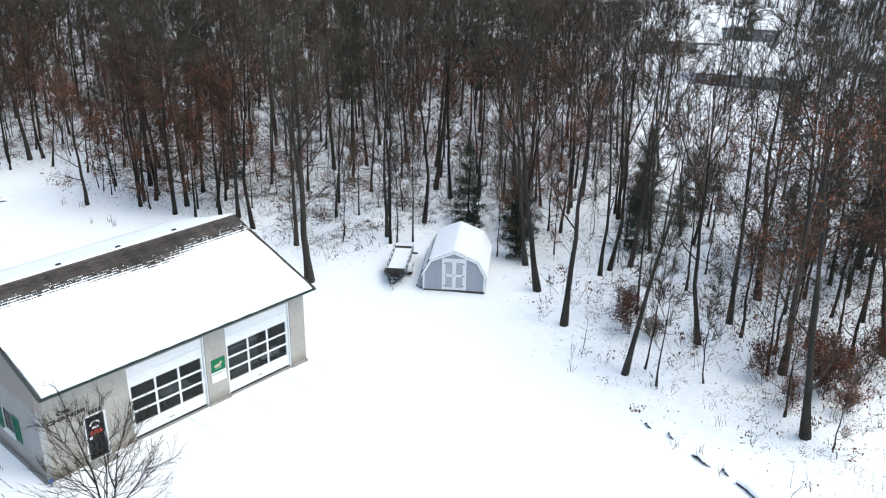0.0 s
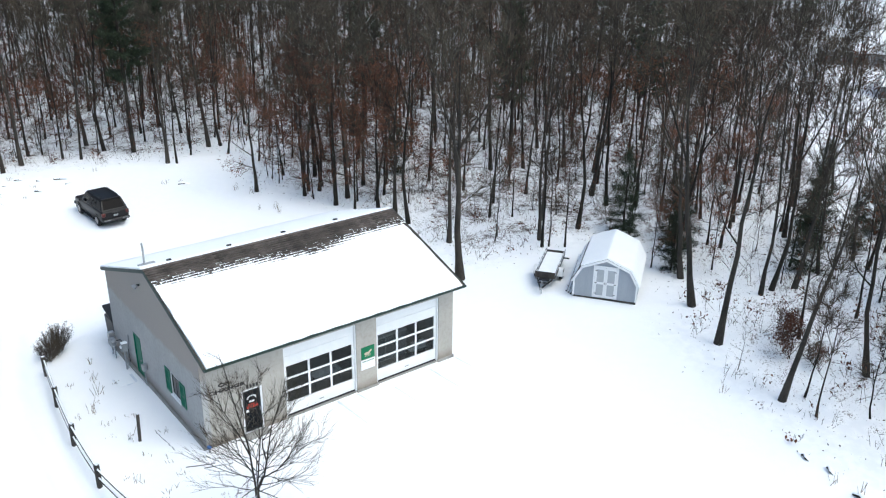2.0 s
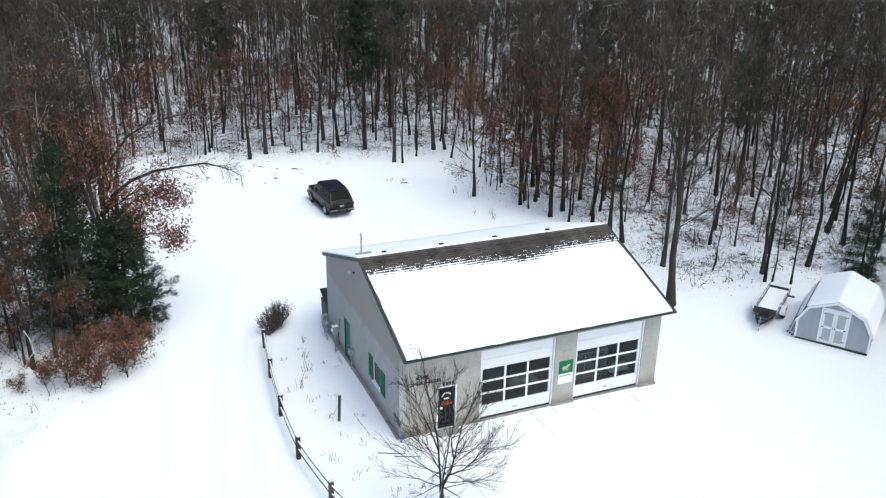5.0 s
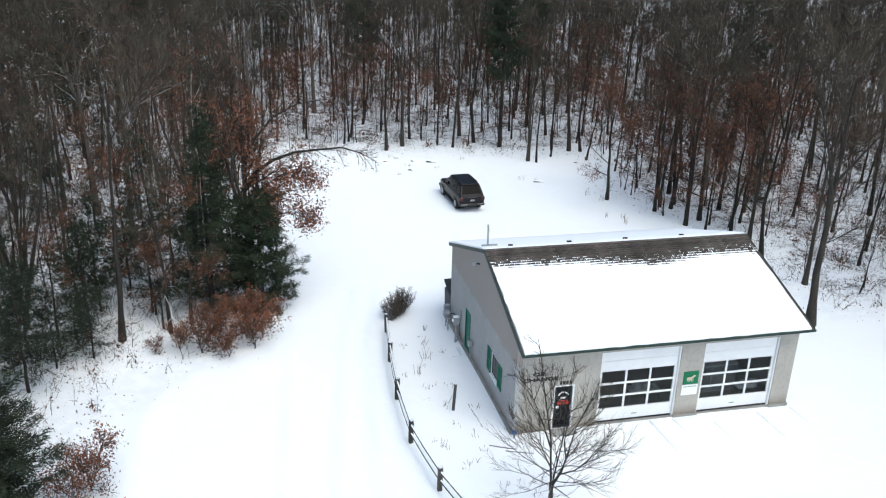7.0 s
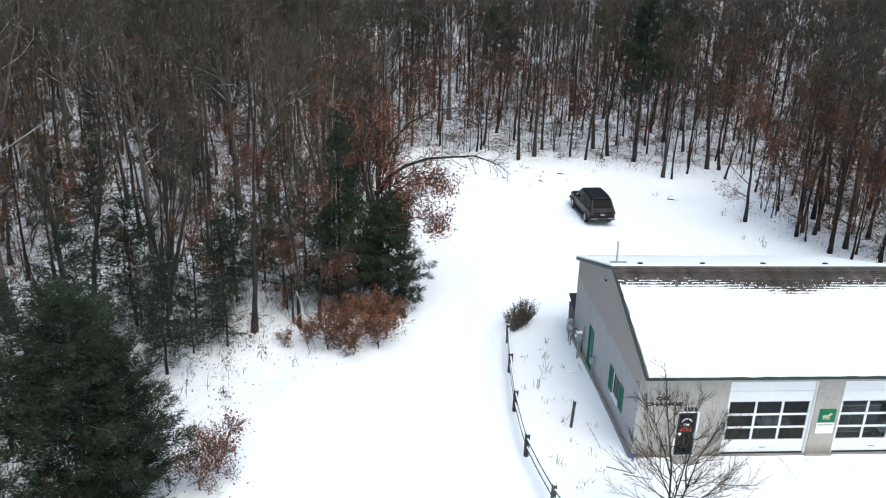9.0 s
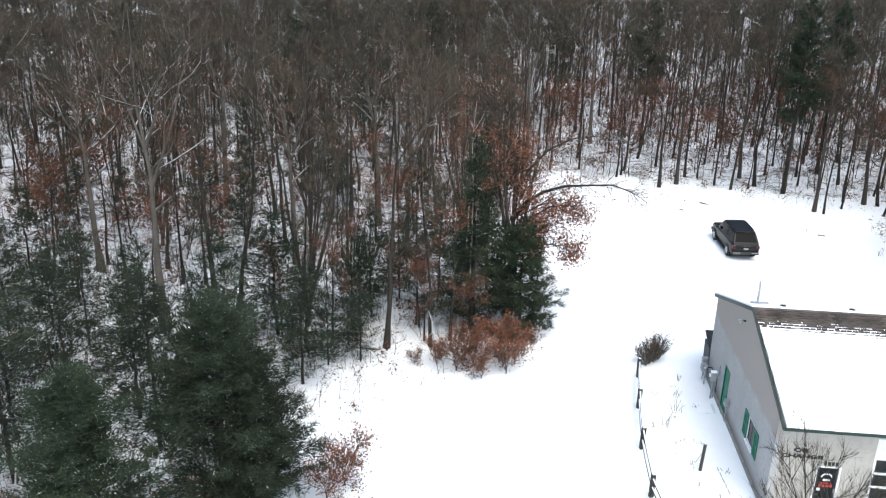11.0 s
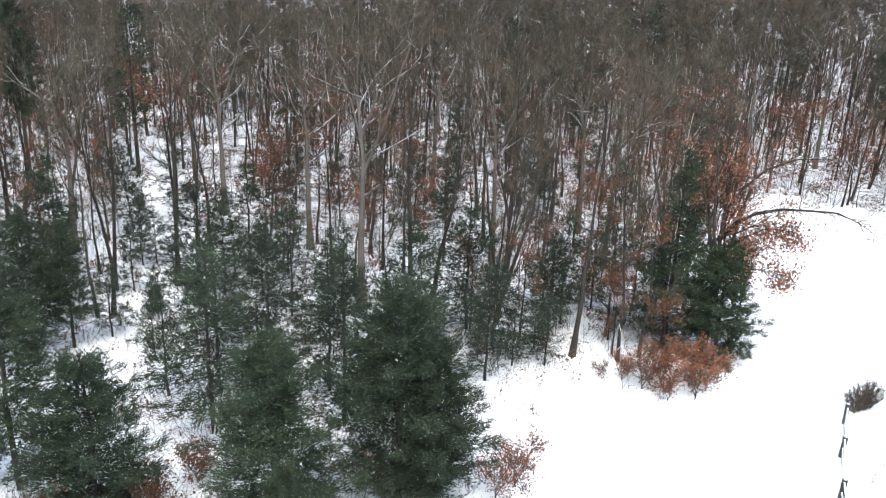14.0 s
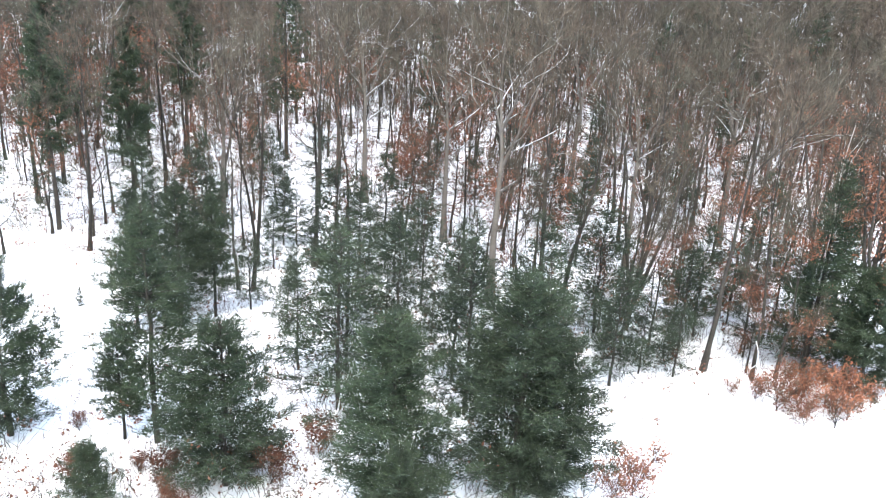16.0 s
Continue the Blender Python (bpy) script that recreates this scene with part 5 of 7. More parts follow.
def broadleaf(seed, h, r, start, counts, reach, leaf=None, bark=BARK, twig_r=0.0125, limb_bark=LIMB_BARK, **more):
    def make(t):
        trunks, lines, arms, twigs, tips = grow(seed, h, r, start, counts, reach, **more)
        v, f = tube_arrays(trunks, 7)
        piece("trunk", t, (v, f, bark))
        v, f = tube_arrays(lines, 3, 1.0, 0.009)
        a, b = spike_arrays(arms, twig_r * 1.5)
        w, g = sliver_arrays(twigs, twig_r)
        piece("crown", t, (v, f, limb_bark), (a, b, TWIG), (w, g, TWIG))
        if leaf:
            mt, per, size, part_of, low = leaf
            rng = random.Random(seed)
            some = [p for p in tips if rng.random() < part_of and p[2] < low * h]
            v, f = leaf_arrays(seed, some, per, size, 0.16)
            piece("foliage", t, (v, f, mt), label="dry brown leaves still on the twigs")
    return make


def evergreen(seed, mt, blades, *args, **more):
    def make(t):
        trunk, lines, spots, ways = conifer(seed, *args, **more)
        v, f = tube_arrays([trunk], 6)
        piece("trunk", t, (v, f, BARK_DARK))
        v, f = tube_arrays(lines, 3)
        w, g = v, f
        v, f = needle_arrays(seed, spots, ways, *blades)
        piece("crown", t, (w, g, BARK_DARK), (v, f, mt))
    return make


for i in range(8):
    KINDS[f"bare{i}"] = (broadleaf(20 + i, 15.0 + 0.8 * (i % 4), 0.092 + 0.024 * (i % 4), 0.13 + 0.06 * (i % 4), (15, 6, 9), 0.2 + 0.02 * (i % 3), leaf=(OAK_LEAF, 4, 0.07, 0.05, 0.75) if i % 2 == 0 else None, wander=0.035 + 0.01 * (i % 3), leaders=(2, 1, 3)[i % 3], bark=BARK if i % 2 else BARK_DARK),
                         "bare_tree", BARE, "tree")
for i in range(4):
    KINDS[f"pole{i}"] = (broadleaf(40 + i, 8.0 + 1.5 * i, 0.055 + 0.014 * i, 0.25, (15, 5, 9), 0.19, wander=0.05, leaders=i % 2, bark=BARK_DARK),
                         "young_tree", "slender leafless young tree in the wood", "tree")
for i in range(4):
    KINDS[f"oak{i}"] = (broadleaf(60 + i, 11.5 + i, 0.1 + 0.025 * i, 0.12, (17, 6, 9), 0.22, leaf=(OAK_LEAF if i % 2 else RUST_LEAF, 8, 0.072, 0.36, 0.85), wander=0.045, leaders=1 + i % 2, bark=BARK_DARK),
                        "oak_tree", "oak with dry red-brown leaves clinging to its branches", "tree")
KINDS["rust_oak"] = (broadleaf(66, 11.0, 0.11, 0.2, (17, 6, 9), 0.24, leaf=(RUST_LEAF, 10, 0.075, 0.27, 0.85), wander=0.05, leaders=2, bark=BARK_DARK), "oak_tree", "oak thick with rust-orange leaves beside the drive", "tree")
KINDS["great_oak"] = (broadleaf(71, 15.0, 0.22, 0.3, (30, 7, 13), 0.24, leaf=(RUST_LEAF, 11, 0.07, 0.25, 0.76), wander=0.03, leaders=4, fork=(0.06, 0.5), flare=(0.12, 0.4), bark=BARK),
                      "oak_tree", "large spreading oak with rust-brown leaves beside a pine", "tree")
WHITE_BARK = surface("white_birch_bark", (0.4, 0.37, 0.33), (0.66, 0.64, 0.6), 3, 18, 0.85, 0.3, stretch=(1, 1, 2.5))
KINDS["birch"] = (broadleaf(76, 12.3, 0.15, 0.5, (14, 5, 7), 0.2, wander=0.05, leaders=2, fork=(0.72, 0.88), flare=(0.5, 0.9), bark=WHITE_BARK, limb_bark=SNOWY_LIMB), "birch_tree", "slim white-barked birch standing between spruce and oak", "tree")
KINDS["edge_tree"] = (broadleaf(72, 16.0, 0.24, 0.3, (26, 8, 14), 0.26, wander=0.035, leaders=4, fork=(0.33, 0.6), bark=BARK), "bare_tree", "large leafless forked tree behind the garage", "tree")
PALE_BARK = surface("pale_bark", (0.07, 0.062, 0.054), (0.16, 0.14, 0.12), 2, 25, 0.95, 0.5, snow=0.45, stretch=(1, 1, 0.35))
KINDS["pale_tree"] = (broadleaf(73, 17.0, 0.26, 0.38, (24, 8, 13), 0.32, wander=0.05, leaders=4, fork=(0.4, 0.65), flare=(0.45, 0.95), bend=0.2, kink=0.28, bark=PALE_BARK, limb_bark=SNOWY_LIMB),
                      "bare_tree", "large pale-barked tree with snow on its forked limbs", "tree")
def fan_tree(t):
    """A small tree: a short trunk that forks low into a few upright stems, with long side limbs curving up and near level ones below."""
    rng = random.Random(74)
    right, deep = np.array([0.915, -0.403, 0.0]), np.array([0.403, 0.915, 0.0])
    lines, fine, twigs = [], [], []

    def at(a, b, z):
        return right * a + deep * b + np.array([0.0, 0.0, z])

    def room(z):
        """Half width of the crown at height z."""
        return 2.55 - 0.05 * (z - 1.5) ** 2 if z < 3.2 else max(0.4, 2.4 - 0.62 * (z - 3.2))

    def side_limb(start, way, length, r0, rise, forks):
        p1 = limb(rng, start, way, length, 7, rise, 0.1)
        lines.append((p1, [max(0.005, r0 * (1 - 0.13 * j)) for j in range(8)]))
        for b in range(forks):
            u = (0.22 + 0.76 * (b + rng.random()) / forks) * 7
            k = min(6, int(u))
            bp = p1[k] + (p1[k + 1] - p1[k]) * (u - k)
            d = side_way(rng, unit(p1[k + 1] - p1[k]), rng.uniform(0.35, 0.75))
            d[2] += 0.12
            p2 = limb(rng, bp, d, (0.45 + 0.2 * length) * rng.uniform(0.6, 1.3) * (1.15 - 0.06 * u), 4, 0.07, 0.1)
            fine.append((p2, [0.0075, 0.007, 0.006, 0.005, 0.004]))
            for c in range(5):
                k = rng.choice((0, 1, 2, 3))
                cp = p2[k] + (p2[k + 1] - p2[k]) * rng.random()
                d = side_way(rng, unit(p2[k + 1] - p2[k]), rng.uniform(0.3, 0.65))
                d[2] += 0.1
                twigs.append((cp, cp + d * rng.uniform(0.25, 0.6)))

    trunk = ([np.array(p, float) for p in ((0, 0, -0.1), (0.02, 0, 0.4), (0.0, 0.02, 0.8), (-0.02, 0.03, 1.2))], [0.105, 0.088, 0.08, 0.082])
    stems = [([at(-0.02, 0.02, 1.1), at(-0.1, 0.02, 2.0), at(-0.17, 0.0, 3.1), at(-0.42, 0.1, 4.3), at(-0.62, 0.1, 5.4), at(-0.74, 0.15, 6.2), at(-0.9, 0.2, 6.9)], 0.05, 12),
             ([at(0.0, 0.02, 1.1), at(0.3, -0.1, 1.9), at(0.46, -0.1, 2.7), at(0.66, 0.1, 3.7), at(1.1, 0.2, 4.8), at(1.3, 0.3, 5.6)], 0.046, 11),
             ([at(0.0, 0.02, 1.2), at(0.12, 0.3, 2.0), at(0.26, 0.5, 3.0), at(0.2, 0.8, 4.2), at(0.4, 1.0, 5.6)], 0.038, 9),
             ([at(-0.14, 0.0, 2.7), at(-0.5, 0.3, 3.5), at(-0.95, 0.5, 4.4), at(-1.15, 0.6, 5.3)], 0.034, 7),
             ([at(0.2, -0.05, 1.7), at(0.75, -0.5, 2.3), at(1.15, -0.8, 3.0), at(1.6, -1.0, 4.0)], 0.034, 7),
             ([at(0.4, -0.1, 2.5), at(0.3, -0.5, 3.4), at(0.35, -0.7, 4.5), at(0.15, -0.8, 5.3)], 0.032, 7),
             ([at(-0.08, 0.0, 1.9), at(-0.25, -0.5, 2.6), at(-0.5, -0.9, 3.5), at(-0.6, -1.0, 4.6)], 0.034, 7)]
    for points, r0, count in stems:
        n = len(points) - 1
        lines.append((points, [max(0.009, r0 * (1 - 0.85 * (j / n) ** 0.8)) for j in range(n + 1)]))
        for b in range(count):
            u = (0.2 + 0.75 * (b + rng.random()) / count) * n
            k = min(n - 1, int(u))
            p = points[k] + (points[k + 1] - points[k]) * (u - k)
            out = unit(np.array([p[0], p[1], 0.0]) + np.array([rng.gauss(0, 0.8), rng.gauss(0, 0.8), 0.0]))
            gone = math.hypot(p[0], p[1])
            length = max(0.8, (room(p[2]) - gone * 0.5) * rng.uniform(0.78, 1.12)) * (0.3 if p[2] > 4.9 else 0.8 if p[2] > 4.2 else 1.0)
            side_limb(p, out + np.array([0, 0, rng.uniform(0.4, 1.1)]), length, 0.017, 0.07, 2 if p[2] > 4.9 else 6)
    for i in range(15):
        az = i * 2.4 + rng.uniform(-0.3, 0.3)
        z = 1.05 + 0.07 * i
        flat = rng.uniform(-0.02, 0.25) if i < 8 else rng.uniform(0.2, 0.5)
        side_limb(at(0, 0, z), np.array([math.cos(az), math.sin(az), flat]), rng.uniform(1.9, 2.5), 0.021, rng.uniform(-0.03, 0.05), 8)
    v, f = tube_arrays([trunk], 8)
    piece("trunk", t, (v, f, BARK))
    v, f = tube_arrays(lines, 5)
    w, g = tube_arrays(fine, 3)
    s, q = spike_arrays(twigs, 0.0048)
    piece("crown", t, (v, f, BARK), (w, g, TWIG), (s, q, TWIG))


KINDS["ornamental"] = (fan_tree, "ornamental_tree", "small leafless ornamental tree in front of the garage", "tree")
for i in range(3):
    KINDS[f"pine{i}"] = (evergreen(80 + i, NEEDLE, (14, 0.24, 0.0145), 8.0, 0.1, 2.95, 0.3, 8, 11, 1, droop=-0.02, shape=0.65, r=0.13), "pine_tree", "dense dark green pine at the edge of the snow", "tree")
    KINDS[f"young{i}"] = (evergreen(90 + i, NEEDLE_PALE, (9, 0.24, 0.019), 7.0, 0.16, 2.2, 0.44, 5, 7.5, 1, droop=-0.08, shape=0.7, r=0.075), "young_pine", "slim open young green pine among bare trees", "tree")
KINDS["open_pine"] = (evergreen(88, NEEDLE, (14, 0.24, 0.0145), 10.0, 0.22, 2.9, 0.34, 8, 9, 1, droop=-0.08, shape=0.8, r=0.13), "pine_tree", "tall green pine with a bare lower trunk", "tree")
KINDS["dome_pine"] = (evergreen(97, NEEDLE, (18, 0.24, 0.017), 7.0, 0.05, 3.0, 0.34, 8, 11, 1, droop=-0.05, shape=0.42, r=0.13), "pine_tree", "dense rounded dark green pine beside the drive", "tree")
KINDS["clump"] = (broadleaf(75, 14.0, 0.1, 0.3, (19, 6, 10), 0.17, wander=0.03, leaders=5, fork=(0.03, 0.2), flare=(0.1, 0.3), stem=0.85, bark=BARK), "bare_tree", "leafless tree of several grey stems rising from one foot", "tree")
KINDS["high_pine"] = (evergreen(95, NEEDLE, (14, 0.28, 0.02), 17.0, 0.38, 3.0, 0.5, 7, 11, 1, droop=0.05, r=0.2), "pine_tree", "tall dark pine with a high crown", "tree")
KINDS["spruce"] = (evergreen(96, NEEDLE, (18, 0.19, 0.011), 6.0, 0.05, 1.8, 0.32, 7, 10, 1, shape=1.0, r=0.09), "spruce_tree", "small dark spruce dusted with snow", "tree")
for i, mt in enumerate((RUST_LEAF, OAK_LEAF)):
    KINDS[f"shrub{i}"] = (broadleaf(100 + i, 2.4, 0.03, 0.05, (20, 5, 4), 0.5, leaf=(mt, 8, 0.064, 0.46, 1.3), wander=0.12, leaders=4, fork=(0.02, 0.3), twig=(0.2, 0.5), bark=BARK_DARK), "oak_shrub", "low oak shrub full of rust-brown leaves", "shrub")
ROOTS = {}
SPOTS = []          # plan places taken
TAKEN = {}


def free(x, y, gap):
    a, b = int(x // 4), int(y // 4)
    n = 1 + int(gap // 4)
    return all((x - p) ** 2 + (y - q) ** 2 > gap * gap for i in range(a - n, a + n + 1) for j in range(b - n, b + n + 1) for p, q in TAKEN.get((i, j), ()))


def take(x, y):
    SPOTS.append((x, y))
    TAKEN.setdefault((int(x // 4), int(y // 4)), []).append((x, y))


def plant(kind, x, y, size=1.0, turn=None, tip=(0, 0), group="trees of the wood", wide=1.0):
    make, name, label, cat = KINDS[kind]
    rng = random.Random(int(x * 97 + y * 131))
    turn = rng.uniform(0, 360) if turn is None else turn
    m = pose(x, y, ground_z(x, y) - 0.05, tip[0], tip[1], 0) @ pose(0, 0, 0, 0, 0, turn)
    take(x, y)
    if kind not in ROOTS:
        t = thing(name, label, cat, m @ Matrix.Diagonal((size * wide, size * wide, size, 1)), group=group)
        make(t)
        ROOTS[kind] = (t, size, wide)
        return t
    t, s0, w0 = ROOTS[kind]
    f = size / s0
    return copy_thing(t, m @ Matrix.Diagonal((f * wide / w0, f * wide / w0, f, 1)))


# ---- trees: where they stand ----
EAST = [(27.1, -3.8), (24.8, -7.2), (27.8, -13.5), (30.9, -13.8), (27.8, -17.9), (35.0, -13.7), (33.1, -21.1), (31.3, -17.9), (29.9, -0.9),
        (31.7, -5.2), (32.8, -5.2), (34.3, -5.8), (39.9, -7.3), (37.2, -5.6), (40.8, -1.1), (39.2, -14.7), (35.8, -17.6), (39.5, -17.3), (31.9, 1.0)]
STOUT = [(27.1, -3.8), (24.8, -7.2), (35.0, -13.7), (27.8, -17.9), (29.9, -0.9)]
LEAN = {(24.8, -7.2): (4, 3.5), (27.1, -3.8): (-2, -2), (30.9, -13.8): (-4.5, -4), (33.1, -21.1): (-9, -8), (27.8, -13.5): (-2, -2), (27.8, -17.9): (-2, -2), (31.3, -17.9): (-4.5, -4), (35.0, -13.7): (-1, -1)}      # degrees
EAST_POLES = [(23.7, -12.7), (22.6, -13.9), (29.9, -14.9), (27.2, -17.4), (24.5, -15.4), (41.3, -7.8), (28.5, -9.5), (33.5, -10.0)]
BEHIND = [(22.2, 16.6), (22.2, 12.0), (29.5, 15.9), (34.4, 19.6), (37.3, 21.0), (29.9, 11.1), (26.5, 7.6), (27.2, 8.6), (30.9, 8.6), (36.9, 12.9),
          (27.3, 13.8), (32.6, 15.7), (35.9, 10.5), (37.4, 9.0), (39.2, 8.0), (40.3, 2.6), (43.1, 3.4), (41.6, 17.0), (36.7, 16.4), (28.9, 23.1)]
NORTH = [(-1.3, 47.8), (-0.4, 50.1), (2.2, 45.2), (3.9, 46.6), (7.2, 46.5), (8.3, 44.9), (10.8, 46.8), (13.8, 39.6), (14.4, 39.1), (5.1, 49.3),
         (-4.5, 53.8), (14.1, 61.8), (14.9, 48.0), (17.2, 43.0), (19.7, 42.2), (18.7, 42.5), (7.8, 54.2), (1.3, 54.1), (-0.1, 67.7), (10.2, 50.0), (12.8, 51.2)]
NORTH_EAST = [(19.8, 26.4), (20.5, 26.0), (16.6, 28.8), (19.8, 22.4), (20.5, 20.9), (22.0, 20.1), (22.6, 18.8), (21.5, 23.5), (23.8, 22.0)]
WEST = [(-27.7, 16.1), (-30.4, 17.9), (-22.8, 19.3), (-25.9, 25.0), (-16.7, 11.5), (-22.0, 14.2), (-41.7, 5.0), (-41.0, 5.4), (-43.4, 8.4),
        (-54.9, 5.7), (-61.4, 15.1), (-62.1, 20.8), (-40.3, 10.2), (-14.4, 12.0), (-13.0, 19.4), (-53.0, 3.9)]

rng = random.Random(11)
for i, (x, y) in enumerate(EAST):
    stout = (x, y) in STOUT
    lean = LEAN.get((x, y), (rng.uniform(-3, 3), rng.uniform(-3, 3)))
    plant(f"bare{3 + 4 * (i % 2)}" if stout else f"bare{i % 8}", x, y, rng.uniform(0.88, 1.05), tip=lean, wide=1.12 if stout else 1.0)
for i, (x, y) in enumerate(EAST_POLES):
    plant(f"pole{i % 4}", x, y, rng.uniform(0.7, 1.1), tip=(rng.uniform(-5, 5), rng.uniform(-5, 5)))
plant("bare3", 22.6, -12.2, 0.82, tip=(10, 11), wide=1.1)
plant("oak3", 23.1, -20.7, 1.15, tip=(-7, -6), wide=0.98)
plant("oak1", 31.0, -20.0, 0.8)
for x, y, f in [(31.4, 1.0, 0.5), (29.7, 1.2, 0.45), (32.6, -1.2, 0.5), (36.0, 0.6, 0.7), (40.8, -5.9, 0.75), (44.0, -6.4, 0.6), (34.2, -15.6, 0.5), (36.5, -9.8, 0.55), (39.0, 4.4, 0.7)]:
    plant("oak2" if f > 0.55 else "oak0", x, y, f)
for x, y, h in [(30.4, 0.2, 4.2), (33.4, 2.0, 5.5), (42.9, -4.8, 4.6), (46.9, -4.2, 5.4), (40.6, -3.0, 5.0)]:
    plant("spruce", x, y, h / 6.0)
plant("oak0", 29.3, -16.9, 0.75)
for i, (x, y) in enumerate(BEHIND):
    plant(f"bare{(i + 2) % 8}", x, y, rng.uniform(0.82, 1.05), tip=(rng.uniform(-4, 4), rng.uniform(-4, 4)))
plant("edge_tree", 19.0, 6.9, 1.0, turn=40)
for i, (x, y, f) in enumerate([(19.2, 24.6, 0.55), (20.9, 24.4, 0.6), (21.6, 22.3, 0.5), (22.7, 21.4, 0.6), (25.4, 24.0, 0.75), (21.7, 30.5, 0.6), (25.2, 33.2, 0.8), (27.6, 31.6, 0.85), (30.0, 30.0, 0.8), (23.4, 26.2, 0.5), (20.2, 31.2, 0.55), (23.1, 28.2, 0.7), (24.4, 19.6, 0.5)]):
    plant(f"oak{i % 4}", x, y, f, tip=(rng.uniform(-4, 4), rng.uniform(-4, 4)))
for i, (x, y, f) in enumerate([(16.4, 41.0, 0.6), (18.0, 45.5, 0.8), (20.4, 45.0, 0.9), (19.2, 39.5, 0.6), (21.6, 41.2, 0.9), (22.6, 38.2, 0.8), (20.6, 36.4, 0.55), (16.2, 46.2, 0.8), (13.0, 46.0, 0.7), (10.0, 45.8, 0.5), (21.8, 34.0, 0.6), (23.4, 35.6, 0.9), (15.6, 51.0, 0.9), (24.6, 39.6, 0.9), (22.8, 45.0, 0.9), (18.6, 48.6, 0.9)]):
    plant(f"pole{i % 4}" if i % 3 else f"oak{1 + i % 4 // 2}", x, y, f, tip=(rng.uniform(-4, 4), rng.uniform(-4, 4)))
for x, y, f in [(-4.6, 49.5, 0.9), (-0.8, 48.6, 0.8), (2.8, 52.0, 0.9), (6.2, 49.0, 0.7)]:
    plant("rust_oak", x, y, f)
for x, y, f in [(20.6, 28.4, 0.8), (22.2, 29.6, 0.9), (19.0, 25.6, 0.7), (21.2, 26.9, 0.85), (23.9, 25.0, 0.8)]:
    plant("oak3", x, y, f, tip=(rng.uniform(-4, 4), rng.uniform(-4, 4)))
for i, (x, y) in enumerate(NORTH):
    plant(f"bare{(i + 4) % 8}", x, y, rng.uniform(0.85, 1.08), tip=(rng.uniform(-3, 3), rng.uniform(-3, 3)))
for i, (x, y) in enumerate(NORTH_EAST):
    plant(f"oak{i % 4}" if i > 1 else "bare2", x, y, rng.uniform(0.8, 1.0), tip=(rng.uniform(-3, 3), rng.uniform(-3, 3)))
for i, (x, y) in enumerate(WEST):
    plant(f"bare{(i + 3) % 8}", x, y, rng.uniform(0.85, 1.05), tip=(rng.uniform(-3, 3), rng.uniform(-3, 3)))
plant("pale_tree", -29.4, 12.7, 1.0, turn=10)
for x, y, s in [(-36.5, 19.5, 0.9), (-24.5, 22.5, 0.85), (-17.5, 25.0, 0.8), (-45.5, 23.0, 0.95), (-50.0, 12.5, 0.85), (-20.5, 31.0, 0.9), (-33.0, 33.5, 0.95), (-9.5, 52.0, 0.9), (-3.0, 60.0, 0.9), (25.5, 30.0, 0.85)]:
    plant("pale_tree", x, y, s)
oak = plant("great_oak", -10.4, 15.2, 1.0, turn=0)
lrng = random.Random(77)
for name, pts, r0 in (("low_limb", ((0, 0, 6.2), (0.6, 0.05, 7.2), (1.5, 0.1, 7.85), (2.7, 0.0, 8.3), (4.0, -0.15, 8.45), (5.2, -0.1, 8.5), (6.2, -0.3, 8.2), (7.0, -0.2, 7.7)), 0.12),
                      ("low_limb", ((0, 0, 7.6), (0.7, 0.6, 8.9), (1.7, 1.2, 9.9), (3.0, 1.6, 10.5), (4.4, 2.1, 10.6), (5.7, 2.3, 10.5)), 0.09),
                      ("leafy_limb", ((0, 0, 3.6), (0.9, -0.2, 4.6), (1.9, -0.4, 5.1), (2.8, -0.5, 5.1), (3.5, -0.6, 4.9)), 0.06), ("leafy_limb", ((0, 0, 5.0), (1.0, 0.4, 6.3), (2.0, 0.7, 6.9), (3.0, 0.8, 7.0), (3.8, 0.9, 6.8)), 0.06)):
    low = [np.array(q) for q in pts]
    n = len(low) - 1
    side = []
    for i in range(46):
        u = lrng.uniform(0.15, 1.0) * n
        k = min(n - 1, int(u))
        b0 = low[k] + (low[k + 1] - low[k]) * (u - k)
        p = limb(lrng, b0, side_way(lrng, unit(low[k + 1] - low[k]), lrng.uniform(0.5, 1.1)), lrng.uniform(0.6, 1.9) * (1.2 - 0.6 * u / n), 3, -0.05, 0.2)
        side.append((p, [0.02, 0.015, 0.011, 0.007]))
    fine = [(q[j], q[j] + side_way(lrng, unit(q[j + 1] - q[j]), 0.7) * lrng.uniform(0.25, 0.7)) for q, _ in side for j in (0, 1, 1, 2, 2)]
    lv, lf = tube_arrays([(low, [r0 * (1 - 0.93 * i / n) for i in range(n + 1)])], 6)
    sv, sf = tube_arrays(side, 3)
    piece(name, oak, (lv, lf, BARK_DARK), (sv, sf, LIMB_BARK), (*spike_arrays(fine, 0.008), TWIG), label="long low limb reaching over the drive" if name == "low_limb" else "")
    if name == "leafy_limb":
        piece("foliage", oak, (*leaf_arrays(7, [b for _, b in fine if lrng.random() < 0.8], 8, 0.08, 0.15), RUST_LEAF))
plant("rust_oak", -13.4, 12.8, 0.85)
plant("rust_oak", -15.3, 14.2, 0.5)
plant("rust_oak", -10.9, 17.3, 0.85)
plant("dome_pine", -9.75, 14.3, 0.9)
plant("birch", -12.6, 17.3, 1.0)
plant("clump", -21.5, 13.7, 1.0, tip=(0, 6))
plant("clump", -13.6, 24.0, 1.0)
plant("clump", -25.5, 30.0, 1.05)
